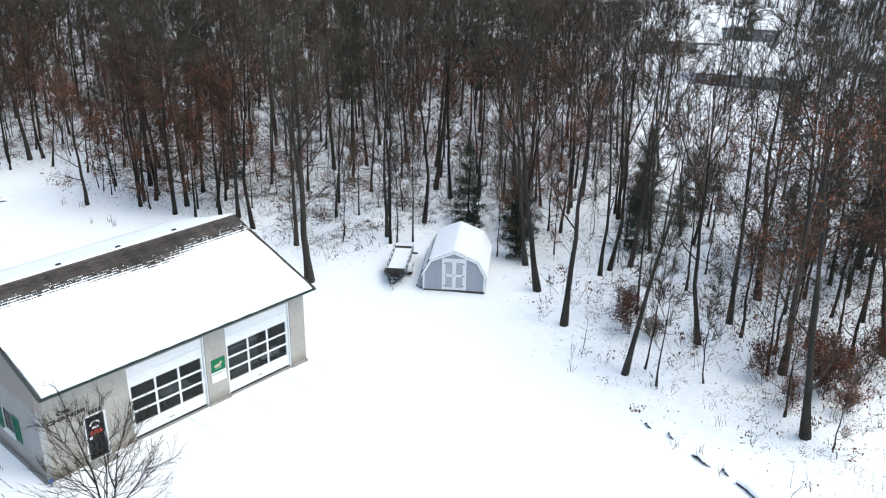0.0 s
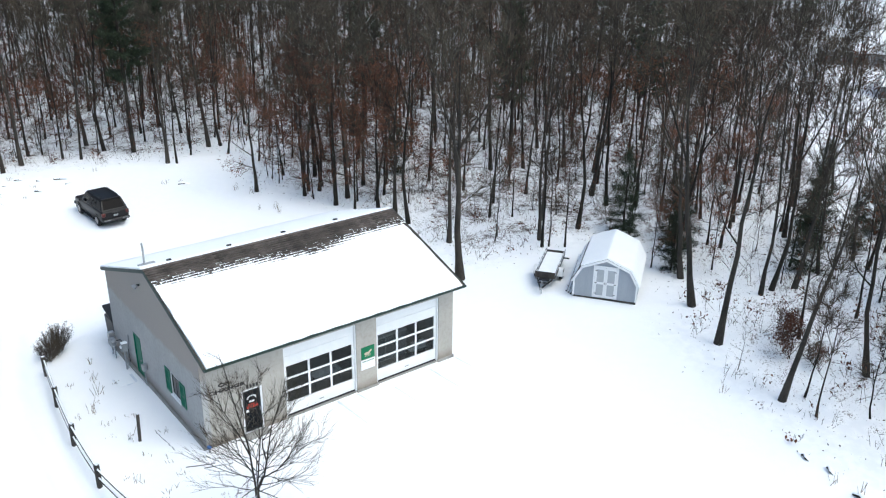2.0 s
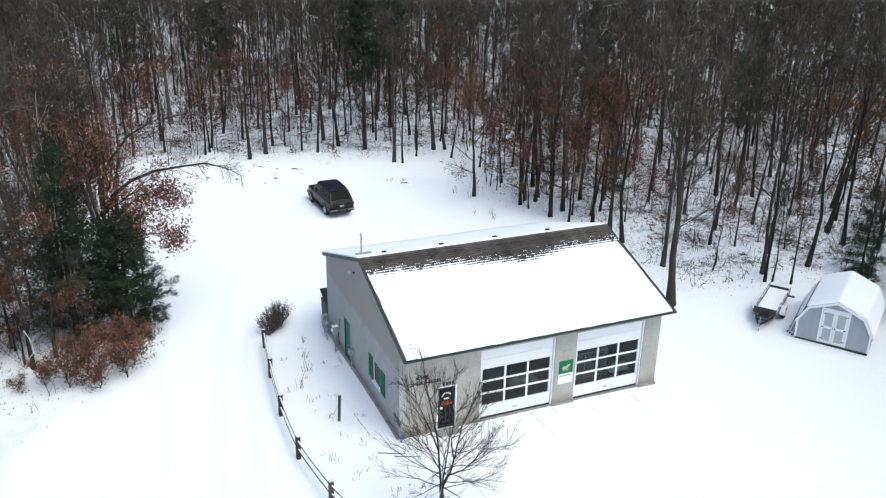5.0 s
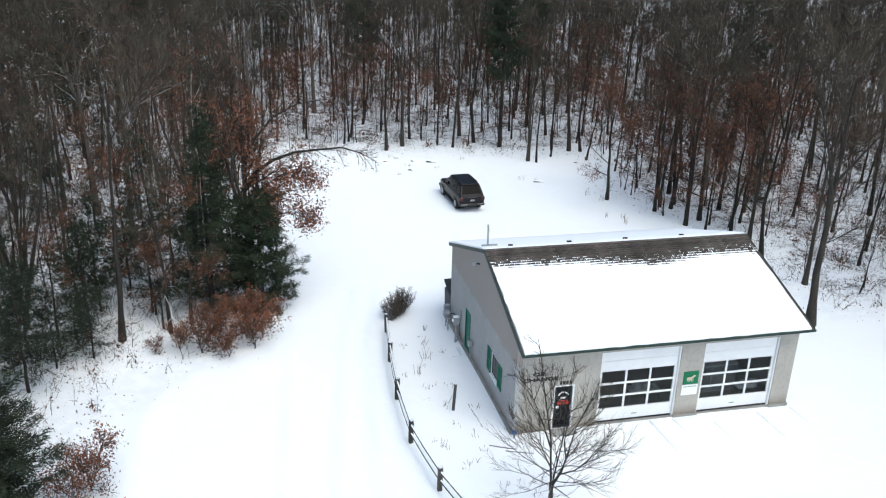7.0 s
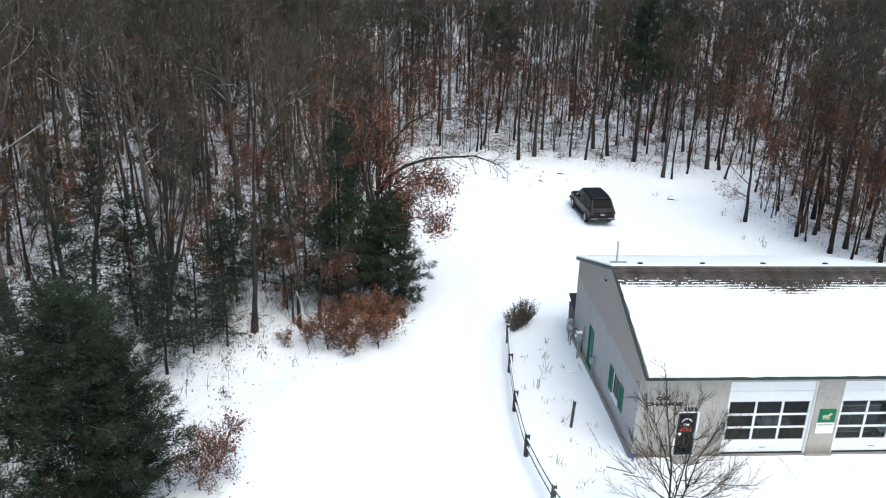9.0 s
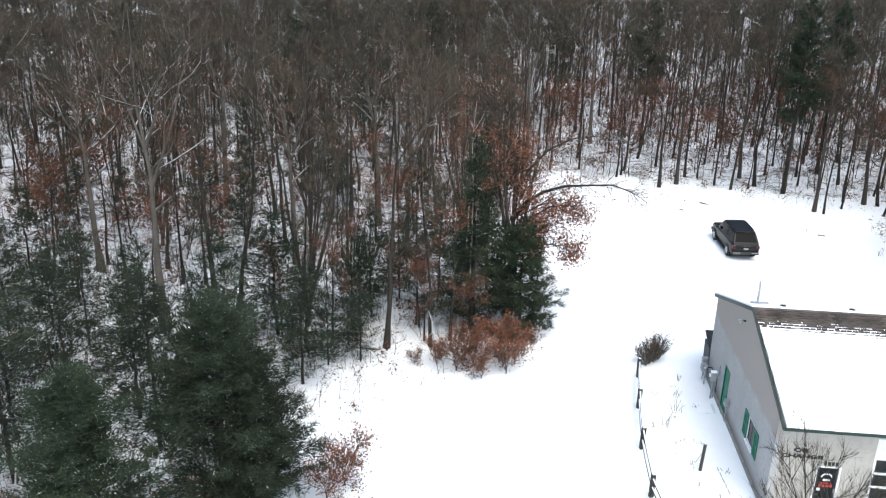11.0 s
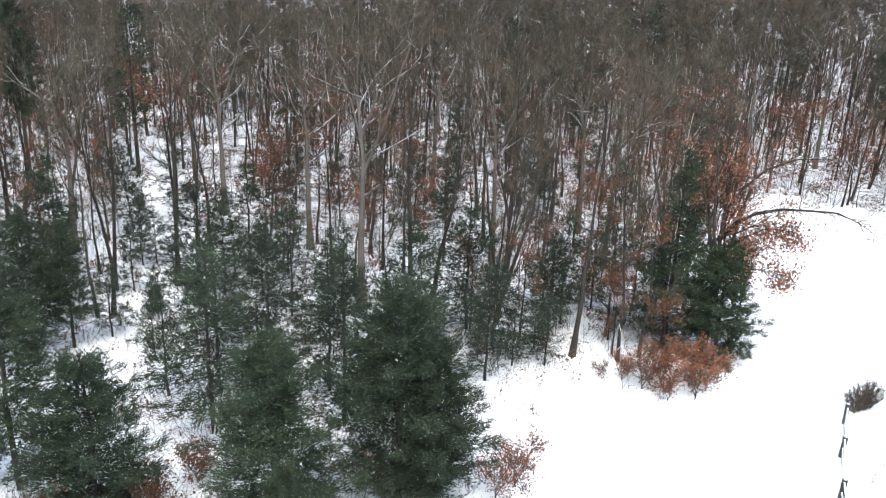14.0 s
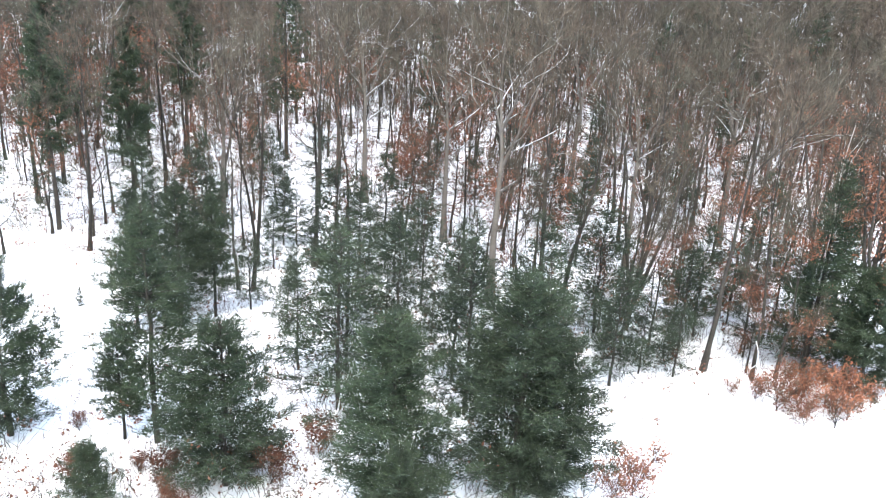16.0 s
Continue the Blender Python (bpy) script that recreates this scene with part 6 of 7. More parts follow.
plant("clump", -34.5, 24.5, 1.0)
for x, y, s in [(-17.3, 20.2, 0.8), (-11.8, 19.6, 0.8), (-19.2, 17.2, 0.55), (-14.8, 12.6, 0.5), (-12.2, 11.8, 0.45)]:
    plant("oak0", x, y, s)
for x, y, h in [(-18.2, 15.2, 7.0), (-14.6, 17.8, 7.0), (-12.0, 20.6, 7.0), (-16.5, 22.5, 8.0)]:
    plant("young2", x, y, h / 7.0, group="young pines in the western wood")
plant("oak2", 24.2, -19.4, 0.42)
plant("oak0", 22.9, -21.9, 0.36)
plant("rust_oak", -29.0, 18.0, 0.95)
plant("rust_oak", -30.3, 13.5, 0.8)
plant("oak2", -32.5, 20.5, 0.85)
plant("oak0", -22.7, 12.6, 0.55)
plant("rust_oak", -8.9, 17.2, 0.62)
for x, y, s in [(-54.0, 8.5, 0.8), (-63.0, 22.0, 0.9), (-75.0, 28.0, 0.95), (-58.0, 5.5, 0.85), (-66.0, 12.0, 0.9)]:
    plant("high_pine", x, y, s)
plant("oak2", 37.7, 5.2, 0.62)
plant("oak0", 36.2, 3.6, 0.45)
plant("pole2", 27.7, 6.7, 0.75, tip=(-3, 7))
plant("pole1", 26.9, 7.4, 0.8)
plant("oak1", -19.6, 11.4, 0.62)
for x, y, s in [(-57.5, 4.6, 0.9), (-63.5, 8.0, 1.0), (-56.5, 8.0, 0.8), (-49.5, 15.0, 0.8), (-54.5, 17.5, 0.9), (-36.5, 20.5, 0.9)]:
    plant("rust_oak" if s < 0.95 else "oak3", x, y, s)
for i, (x, y, f) in enumerate([(37.2, -15.6, 1.0), (38.3, -12.4, 0.9), (41.0, -11.4, 1.0), (42.3, -13.8, 1.0), (40.4, -16.0, 0.9), (43.8, -16.6, 1.0), (36.6, -19.0, 0.8), (38.6, -19.6, 0.9), (45.6, -13.2, 1.0), (44.0, -10.4, 0.9), (34.0, -18.6, 0.6), (36.0, -11.8, 0.6), (33.2, -16.4, 0.55), (41.8, -19.0, 1.0), (46.5, -16.5, 1.0), (34.6, -21.2, 0.8)]):
    plant(f"oak{1 + 2 * (i % 2)}" if i % 3 else f"bare{i % 8}", x, y, f, tip=(rng.uniform(-4, 4), rng.uniform(-4, 4)))
for x, y, h in [(38.9, -17.0, 7.0), (42.6, -17.6, 8.0), (40.0, -13.2, 6.0)]:
    plant("young1", x, y, h / 7.0)
for i, (x, y, f) in enumerate([(36.2, 5.8, 0.5), (35.2, 3.4, 0.4), (35.7, 1.4, 0.5), (39.2, 2.1, 0.6), (37.3, -1.2, 0.45), (40.4, 5.8, 0.7), (44.2, 4.8, 0.7), (41.5, -0.4, 0.55), (43.0, 2.2, 0.6), (31.4, 11.2, 0.4), (28.7, 12.9, 0.4), (36.9, -3.9, 0.4)]):
    plant(f"oak{i % 4}" if i % 4 else "pole1", x, y, f, tip=(rng.uniform(-4, 4), rng.uniform(-4, 4)))
plant("high_pine", 12.7, 44.7, 1.0)
plant("high_pine", 17.9, 52.5, 0.95)
plant("high_pine", 38.5, 24.0, 0.8)
plant("high_pine", 2.0, 58.0, 0.9)
PINES = [(-20.3, -3.3, 9.3), (-19.2, -2.6, 7.2), (-23.7, -6.6, 8.2), (-29.7, -8.7, 7.0), (-39.0, -11.2, 8.0), (-22.0, -8.8, 5.0), (-31.5, -13.2, 3.8),
         ]
for i, (x, y, h) in enumerate(PINES):
    plant(f"pine{i % 3}", x, y, h / 8.0, group="pines at the western edge", wide=(1.1, 1.1, 1.15, 1.3, 1.0, 1.0)[i % 6])
plant("open_pine", -33.9, -8.2, 1.03, group="pines at the western edge")
for x, y, f in [(-42.0, -2.0, 0.78), (-40.7, -0.3, 0.8), (-40.2, 1.6, 0.7)]:
    plant("open_pine", x, y, f, group="pines at the western edge")
plant("open_pine", -35.1, -8.8, 0.55, group="pines at the western edge")
YOUNG = [(-33.0, -0.4, 6.2), (-29.3, -2.2, 8.4), (-30.7, 4.6, 7.2), (-17.8, 9.9, 4.0), (-24.5, 0.5, 8.2), (-22.8, 12.0, 7.6), (-26.5, 3.0, 7.5), (-22.5, 4.0, 7.0), (-28.0, 7.5, 7.0),
         (-34.0, 5.0, 6.5), (-25.0, 9.0, 7.2), (-20.0, 6.8, 6.0), (-32.2, 9.5, 6.8), (-37.5, 8.5, 7.5), (-18.5, 13.5, 6.0), (-31.0, 0.8, 6.6), (-21.3, 0.6, 6.5), (-46.0, 3.0, 6.0), (-44.5, 5.5, 6.5), (-47.5, 7.5, 7.0), (-49.5, 10.5, 7.5), (-43.0, 2.0, 5.0), (-52.0, 7.5, 7.0), (-39.5, 3.5, 4.5), (-38.6, 6.2, 3.4), (-42.2, 8.6, 4.2), (-44.6, 12.4, 4.6), (-41.0, 10.8, 3.2), (-47.2, 15.6, 5.5)]
for i, (x, y, h) in enumerate(YOUNG):
    plant(f"young{i % 3}", x, y, h / 7.0, group="young pines in the western wood", wide=(1.0, 1.35, 1.15, 1.3)[i % 4])
MORE_YOUNG = [(-38.0, 8.0, 8.0), (-37.0, 10.2, 9.0), (-35.0, 14.0, 9.0), (-42.0, 16.2, 9.0), (-39.0, 16.0, 9.5), (-33.0, 7.2, 7.0), (-39.8, 12.6, 9.0),
              (-19.3, 9.0, 5.5), (-20.8, 10.5, 6.5), (-23.2, 6.5, 6.0), (-25.3, 6.2, 5.5), (-29.0, 2.3, 7.0), (-27.5, 11.2, 6.5), (-35.0, 11.0, 6.5), (-38.5, 13.5, 7.0), (-22.5, 2.0, 5.5), (-31.5, 13.0, 6.0),
              (-19.5, 16.0, 6.0), (-15.5, 14.5, 5.0), (-17.0, 18.0, 6.5), (-24.5, 16.5, 6.0), (-32.0, -3.5, 5.5), (-36.0, 2.5, 5.5), (-44.0, 13.0, 7.0), (-13.2, 16.6, 6.0),
              (-25.0, 4.8, 4.2), (-30.0, 7.0, 4.5), (-33.2, 3.0, 4.0), (-21.0, 8.6, 3.5), (-23.8, 10.6, 4.5), (-35.5, 7.2, 5.0), (-29.8, 9.8, 5.0), (-18.8, 11.6, 3.6), (-26.8, 5.0, 5.0)]
for i, (x, y, h) in enumerate(MORE_YOUNG):
    if x < -24 and i % 3 == 0:
        continue
    plant(f"young{(i + 1) % 3}", x, y, h * (0.8 if x > -21.5 else (0.45, 0.75, 0.55)[i % 3]) / 7.0, group="young pines in the western wood", wide=(1.3, 1.1, 1.5)[i % 3])
for x, y, h in [(-12.4, 14.4, 11.0), (33.2, 6.5, 6.0), (34.8, 3.9, 4.6), (37.0, -4.7, 5.4), (31.0, 4.2, 3.0), (-46.0, -3.8, 1.3), (-47.0, -1.5, 1.2)]:
    plant("spruce", x, y, h / 6.0)
for i, (x, y, h) in enumerate([(-13.9, 10.3, 1.4), (-12.8, 9.6, 2.2), (-11.5, 8.9, 1.5), (-10.3, 9.4, 2.1), (-9.9, 10.6, 2.3), (-10.9, 11.2, 2.2), (-15.0, 10.0, 0.9), (-12.0, 10.5, 1.8), (-16.4, -0.6, 2.2), (-16.9, -1.6, 1.9)]):
    plant("shrub0", x, y, h / 2.6, group="oak shrubs by the drive")
for i, (x, y, h) in enumerate([(-31.6, -9.9, 1.6), (-28.4, -7.7, 1.9), (-28.0, -5.2, 1.8), (-33.6, -12.0, 1.7), (-29.6, -11.0, 1.5), (-37.0, -9.5, 0.9), (-33.0, -10.0, 0.9), (-31.4, -10.3, 1.0), (-30.7, -10.6, 0.8), (-32.3, -8.9, 0.7), (-35.2, -11.3, 0.8), (-29.3, -7.4, 1.1), (26.8, -17.4, 1.9), (27.9, -19.5, 2.4), (28.4, -20.9, 2.2), (31.2, -20.9, 2.2), (28.1, -8.9, 1.7), (39.0, -11.6, 2.4), (25.2, -19.4, 1.5), (26.4, -10.3, 2.0), (26.6, -11.4, 1.2), (26.9, -20.2, 2.0), (29.6, -19.0, 2.0), (26.0, -21.3, 1.3)]):
    plant("shrub1", x, y, h / 2.6, group="oak shrubs by the drive")
plant("ornamental", -0.1, -4.9, 1.0, turn=0)


# the rest of the wood, nearest first
def wood_free(x, y):
    return edge_gap(x, y) > 1.2 and not inside(x, y, GLADE) and line_gap(x, y, TRAIL) > 1.1 and line_gap(x, y, FENCE) > 3 and not (x < -9 and y < (1.0 if x > -36 else 0.0)) and edge_gap(x, y) > (3.5 if x < -9 else 5.0 if y > 36 else 6.5 if y > 4 else 8.0)


spread = random.Random(21)
near, later = [], []
for _ in range(60000):
    d, a = 205 * math.sqrt(spread.random()), math.radians(spread.uniform(-84, 66))
    x, y = -10 - d * math.sin(a), -28 + d * math.cos(a)
    if d < 30 or not wood_free(x, y):
        continue
    gap = (2.75 if y > 20 else 2.6) if d < 70 else 2.75 + (d - 70) * 0.012
    if x < -9 and d < 75:
        gap = 2.7
    if inside(x, y, FIELD):
        gap = 8.0
    elif d > 56 and 0.28 < math.atan2(y + 28.8, x + 10.2) < 0.46:       # thinner wood before the open ground
        gap = 5.5
    elif x > 18 and y < 12 and d < 75:
        gap = 2.5
    elif x > 42 and -12 < y < 20:
        gap = 3.1
    if not free(x, y, gap):
        continue
    take(x, y)
    (near if d < 72 else later).append((d, x, y))
near.sort()
SPOTS_NEAR = near[:230]
later += near[230:]
for d, x, y in SPOTS_NEAR:
    u = spread.random()
    if x < -9:
        kind = f"young{spread.randrange(3)}" if u < 0.3 else f"oak{spread.randrange(4)}" if u < 0.48 else f"pole{spread.randrange(4)}" if u < 0.66 else f"bare{spread.randrange(8)}"
    else:
        kind = "spruce" if u < 0.035 else f"oak{spread.randrange(4)}" if u < (0.5 if y > 20 else 0.46) else f"pole{spread.randrange(4)}" if u < 0.56 else f"bare{spread.randrange(8)}"
    size = spread.uniform(0.8, 1.08)
    if kind.startswith("oak") and spread.random() < 0.5:
        size *= spread.uniform(0.4, 0.65)
    plant(kind, x, y, size, tip=(spread.gauss(0, 3), spread.gauss(0, 3)))


# ---- the far wood, one mesh ----
def far_wood(spots):
    protos = []

    def proto(seed, h, r, start, counts, reach, sides, twig_r, twig, leaders):
        trunks, lines, arms, twigs, tips = grow(seed, h, r, start, counts, reach, wander=0.04, segs=(2, 1), twig=twig, leaders=leaders)
        v1, f1 = tube_arrays(lines, 3, 1.0, 0.013)
        return [tube_arrays(trunks, sides), (v1, f1), sliver_arrays(twigs + arms, twig_r)], tips

    for i in range(6):
        woods, tips = proto(200 + i, 14.5 + 0.6 * i, 0.09 + 0.01 * i, 0.24, (10, 5, 12), 0.24, 5, 0.021, (0.9, 1.9), 1 + i % 3)
        protos.append(("bare", woods, None))
    for i in range(3):
        woods, tips = proto(220 + i, 12.5, 0.11, 0.13, (11, 4, 8), 0.23, 5, 0.021, (0.8, 1.7), 1)
        protos.append(("oak", woods, leaf_arrays(i, [t for t in tips if t[2] < 10][::2], 8, 0.115, 0.28)))
    thin = []
    for i in range(5):
        woods, tips = proto(240 + i, 15.0 + i * 0.5, 0.12, 0.3, (8, 4, 11), 0.27, 4, 0.036, (1.2, 2.6), 1 + i % 3)
        thin.append(("bare", woods, None))
    faint = []
    for i in range(3):
        woods, tips = proto(250 + i, 15.5, 0.15, 0.25, (6, 3, 6), 0.3, 3, 0.055, (1.6, 3.4), 1)
        faint.append(("bare", woods, None))
    tr, lines, sp, ways = conifer(260, 15.0, 0.3, 2.6, 0.7, 5, 5, 1)
    pine = ("pine", [tube_arrays([tr], 5)], needle_arrays(3, sp, ways, 5, 0.55, 0.06))
    rng = random.Random(31)
    acc = {"bark": [[], [], 0], "limb": [[], [], 0], "twig": [[], [], 0], "leaf": [[], [], 0], "needle": [[], [], 0]}

    def add(key, v, f, m3, at):
        a = acc[key]
        a[0].append(v @ m3.T + at)
        a[1].append(f + a[2])
        a[2] += len(v)

    # saplings between the trees
    saplings = []
    for i in range(6):
        trunks, lines, arms, twigs, tips = grow(280 + i, 4.6, 0.035, 0.12, (12, 4, 0), 0.24, wander=0.05, segs=(2, 1), leaders=1 if i % 2 else 0)
        bars = [(a[0], a[-1]) for a, _ in lines]
        leaves = leaf_arrays(i, tips, 5, 0.09, 0.18) if i > 3 else None
        saplings.append((tube_arrays(trunks, 3), sliver_arrays(bars + arms, 0.016), leaves))
    n = 0
    while n < 1650:
        d, a = 34 + 75 * math.sqrt(rng.random()), math.radians(rng.uniform(-84, 66))
        x, y = -10 - d * math.sin(a), -28 + d * math.cos(a)
        if edge_gap(x, y) < 2.0 or not wood_free(x, y) and edge_gap(x, y) > 13 or inside(x, y, GLADE) or line_gap(x, y, TRAIL) < 0.5 or (x < -9 and y < 2):
            continue
        if x > 18 and y < 4 and edge_gap(x, y) < 14 and rng.random() < 0.85:
            continue
        n += 1
        stem, bar, leaves = saplings[rng.choice((0, 1, 2, 3, 4, 5, 4, 5) if y > 15 else (0, 1, 2, 3, 0, 1, 2, 4))]
        s, t = rng.uniform(0.5, 1.4), rng.uniform(0, 6.3)
        m3 = np.array([[math.cos(t), -math.sin(t), 0], [math.sin(t), math.cos(t), 0], [0, 0, 1]]) * s
        at = np.array([x, y, ground_z(x, y) - 0.05])
        add("bark", *stem, m3, at)
        add("twig", *bar, m3, at)
        if leaves is not None:
            add("leaf", *leaves, m3, at)
    for d, x, y in spots:
        u = rng.random()
        far = d > 115
        if u < 0.05:
            kind, woods, extra = pine
        elif d > 150:
            kind, woods, extra = rng.choice(faint)
        elif far:
            kind, woods, extra = rng.choice(thin)
        else:
            kind, woods, extra = rng.choice(protos[:6]) if u < 0.64 else rng.choice(protos[6:])
        s, t = rng.uniform(0.8, 1.12), rng.uniform(0, 6.3)
        m3 = np.array([[math.cos(t), -math.sin(t), 0], [math.sin(t), math.cos(t), 0], [0, 0, 1]]) * s
        at = np.array([x, y, ground_z(x, y) - 0.1])
        add("bark", *woods[0], m3, at)
        if len(woods) > 1:
            add("limb", *woods[1], m3, at)
            add("twig", *woods[2], m3, at)
        if extra is not None:
            add("needle" if kind == "pine" else "leaf", *extra, m3, at)
    mats = {"bark": BARK_DARK, "limb": LIMB_BARK, "twig": TWIG, "leaf": OAK_LEAF, "needle": NEEDLE}
    groups = [(np.concatenate(v), np.concatenate(f), mats[k]) for k, (v, f, _) in acc.items() if v]
    return tagged(new("far_woods", array_mesh("far_woods", groups)), "dense leafless winter wood receding into the distance", "wood", kind="stuff")


far_wood(later)


# ---- undergrowth and fallen leaves ----
def undergrowth():
    """Brush, saplings and bramble stalks under the trees."""
    rng = random.Random(41)
    twigs, tips, n = [], [], 0
    while n < 4300:
        d, a = 26 + (55 if n > 1800 else 110) * rng.random() ** (0.9 if n > 1800 else 1.3), math.radians(rng.uniform(-84, 66))
        x, y = -10 - d * math.sin(a), -28 + d * math.cos(a)
        g = edge_gap(x, y)
        if g < (1.2 if x < -9 and y < 12 else 0.3) or rng.random() > (g + 1) / 6 or (inside(x, y, GLADE) or inside(x, y, FIELD) or line_gap(x, y, TRAIL) < 1.2) and rng.random() < 0.75:
            continue
        if x > 18 and y < 6 and g < 12 and rng.random() < 0.65:
            continue
        n += 1
        z = ground_z(x, y)
        tall = rng.choice((0.4, 0.7, 1.0, 1.6) if g < 5 else (0.7, 1.0, 1.8, 3.4))
        for k in range(rng.randint(3, 6)):
            b = np.array((x + rng.gauss(0, 0.25), y + rng.gauss(0, 0.25), z - 0.03))
            m = b + np.array((rng.gauss(0, 0.42), rng.gauss(0, 0.42), 1)) * tall * rng.uniform(0.5, 1.1)
            twigs.append((b, m))
            for q in range(2):
                c = b + (m - b) * rng.uniform(0.3, 0.9)
                e = c + np.array((rng.gauss(0, 0.4), rng.gauss(0, 0.4), 0.35)) * tall * rng.uniform(0.25, 0.6)
                twigs.append((c, e))
            if rng.random() < 0.22:
                tips += [m, b + (m - b) * 0.7]
    brush, n = [], 0
    while n < 3200:          # taller brush far back in the wood
        d, a = 88 + 110 * rng.random(), math.radians(rng.uniform(-84, 66))
        x, y = -10 - d * math.sin(a), -28 + d * math.cos(a)
        if inside(x, y, FIELD) or line_gap(x, y, TRAIL) < 1.5:
            continue
        n += 1
        z = ground_z(x, y)
        for k in range(9):
            b = np.array((x + rng.gauss(0, 0.9), y + rng.gauss(0, 0.9), z + rng.uniform(0, 0.6)))
            brush.append((b, b + np.array((rng.gauss(0, 0.5), rng.gauss(0, 0.5), 1.0)) * rng.uniform(1.2, 3.6)))
    v, f = spike_arrays(twigs, 0.011)
    bv, bf = spike_arrays(brush, 0.03)
    lv, lf = leaf_arrays(5, tips, 5, 0.085, 0.16)
    tagged(new("undergrowth", array_mesh("undergrowth", [(v, f, TWIG), (lv, lf, OAK_LEAF), (bv, bf, TWIG)])), "thin brown undergrowth twigs poking through the snow", "undergrowth", kind="stuff")


FALLEN_LEAF = surface("fallen_leaf", (0.022, 0.016, 0.012), (0.1, 0.055, 0.033), 0.8, 6, 0.8, 0, island=0.4)


def leaf_litter():
    rng = np.random.RandomState(51)
    pts = []
    while len(pts) < 32000:
        d, a = 26 + 50 * math.sqrt(rng.rand()), math.radians(rng.uniform(-84, 66))
        x, y = -10 - d * math.sin(a), -28 + d * math.cos(a)
        g = edge_gap(x, y)
        if g < -0.5 or rng.rand() > (g + 1) / 4 or (inside(x, y, GLADE) and rng.rand() < 0.8):
            continue
        if noise.noise((x * 0.35, y * 0.35, 8)) < rng.uniform(-0.7, 0.15):
            continue
        pts.append((x, y, ground_z(x, y) + 0.03))
    v, f = leaf_arrays(7, pts, 1, 0.052, 0.015)
    tagged(new("leaf_litter", array_mesh("leaf_litter", [(v, f, FALLEN_LEAF)])), "fallen brown leaves scattered on the snow", "leaves", kind="stuff")


undergrowth()
leaf_litter()


def round_bush():
    """A bare bush that has grown in a short row, arching over to the north-east."""
    rng = random.Random(61)
    x, y = -3.2, 11.7
    t = thing("round_bush", "leafless clipped bush with bare twigs beside the fence end", "bush", pose(x, y, ground_z(x, y)))
    stems, twigs = [], []
    for i in range(210):
        row = rng.random()
        foot = np.array([1.05 * row, 1.1 * row, 0.0])
        up, az = rng.uniform(0.02, 1.0), i * 2.4
        flat = math.sqrt(max(0.0, 1 - up * up))
        end = foot + np.array([0.72 * flat * math.cos(az), 0.72 * flat * math.sin(az), (0.75 + 0.72 * up) * (1 + 0.12 * row)]) * rng.uniform(0.7, 1.0)
        base = foot * 0.8 + np.array([0.14 * rng.uniform(-1, 1), 0.14 * rng.uniform(-1, 1), -0.05])
        bulge = base + (end - base) * [0.6, 0.6, 0.5]
        p = [base * (1 - q) ** 2 + bulge * 2 * q * (1 - q) + end * q * q + np.array([rng.gauss(0, 0.03) for _ in range(3)]) for q in (0, 0.3, 0.6, 0.85, 1.0)]
        stems.append((p, [0.013, 0.011, 0.009, 0.007, 0.004]))
        for k in range(20):
            u = rng.uniform(1.2, 4)
            j = min(3, int(u))
            b = p[j] + (p[j + 1] - p[j]) * (u - j)
            twigs.append((b, b + side_way(rng, unit(p[j + 1] - p[j]), rng.uniform(0.6, 1.5)) * rng.uniform(0.1, 0.24)))
    v, f = tube_arrays(stems, 4)
    w, g = spike_arrays(twigs, 0.006)
    piece("crown", t, (v, f, SNOWY_LIMB), (w, g, TWIG))


round_bush()


def weed(x, y, h, seed):
    rng = random.Random(seed)
    t = thing("dry_weed", "dry brown weed stalks poking out of the snow", "weed", pose(x, y, ground_z(x, y)), group="weeds in the snow")
    lines = [(limb(rng, (rng.gauss(0, 0.12), rng.gauss(0, 0.12), -0.03), (rng.gauss(0, 0.25), rng.gauss(0, 0.25), 1), h * rng.uniform(0.6, 1.1), 3, 0, 0.12), [0.012, 0.01, 0.008, 0.006]) for _ in range(6)]
    for line in lines:
        v, f = tube_arrays([line], 3)
        piece("stalk", t, (v, f, WEED))


for i, (x, y, h) in enumerate([(-1.9, 8.6, 0.6), (-2.2, 7.0, 0.7), (-2.9, 5.6, 0.8), (-2.2, 2.6, 0.6), (-1.6, 10.3, 0.5), (-2.5, 4.3, 0.3), (-3.0, -0.4, 0.4), (-2.2, -1.6, 0.3), (-1.6, 0.2, 0.3), (-1.2, -3.2, 0.3),
                               (20.9, -10.2, 0.6), (18.6, -16.8, 0.5), (18.9, -17.9, 0.6), (18.4, -19.0, 0.5), (14.9, 25.0, 0.5), (15.7, 23.4, 0.6), (11.5, 34.5, 0.4), (21.5, -17.5, 0.7), (22.0, -23.0, 0.6), (8.2, 41.0, 0.4), (2.0, 41.8, 0.4), (3.1, 39.4, 0.3), (-0.9, 38.7, 0.25), (12.6, 33.9, 0.5), (-2.9, 39.1, 0.3), (1.9, 37.3, 0.25), (15.4, 30.0, 0.6), (16.0, 28.6, 0.6), (16.0, 24.4, 0.6),
                               *[(-0.7 - 3.0 * ((k * 0.618) % 1), -3.0 + 1.05 * k, 0.12 + 0.06 * (k % 3)) for k in range(13)]]):
    weed(x, y, h, 300 + i)


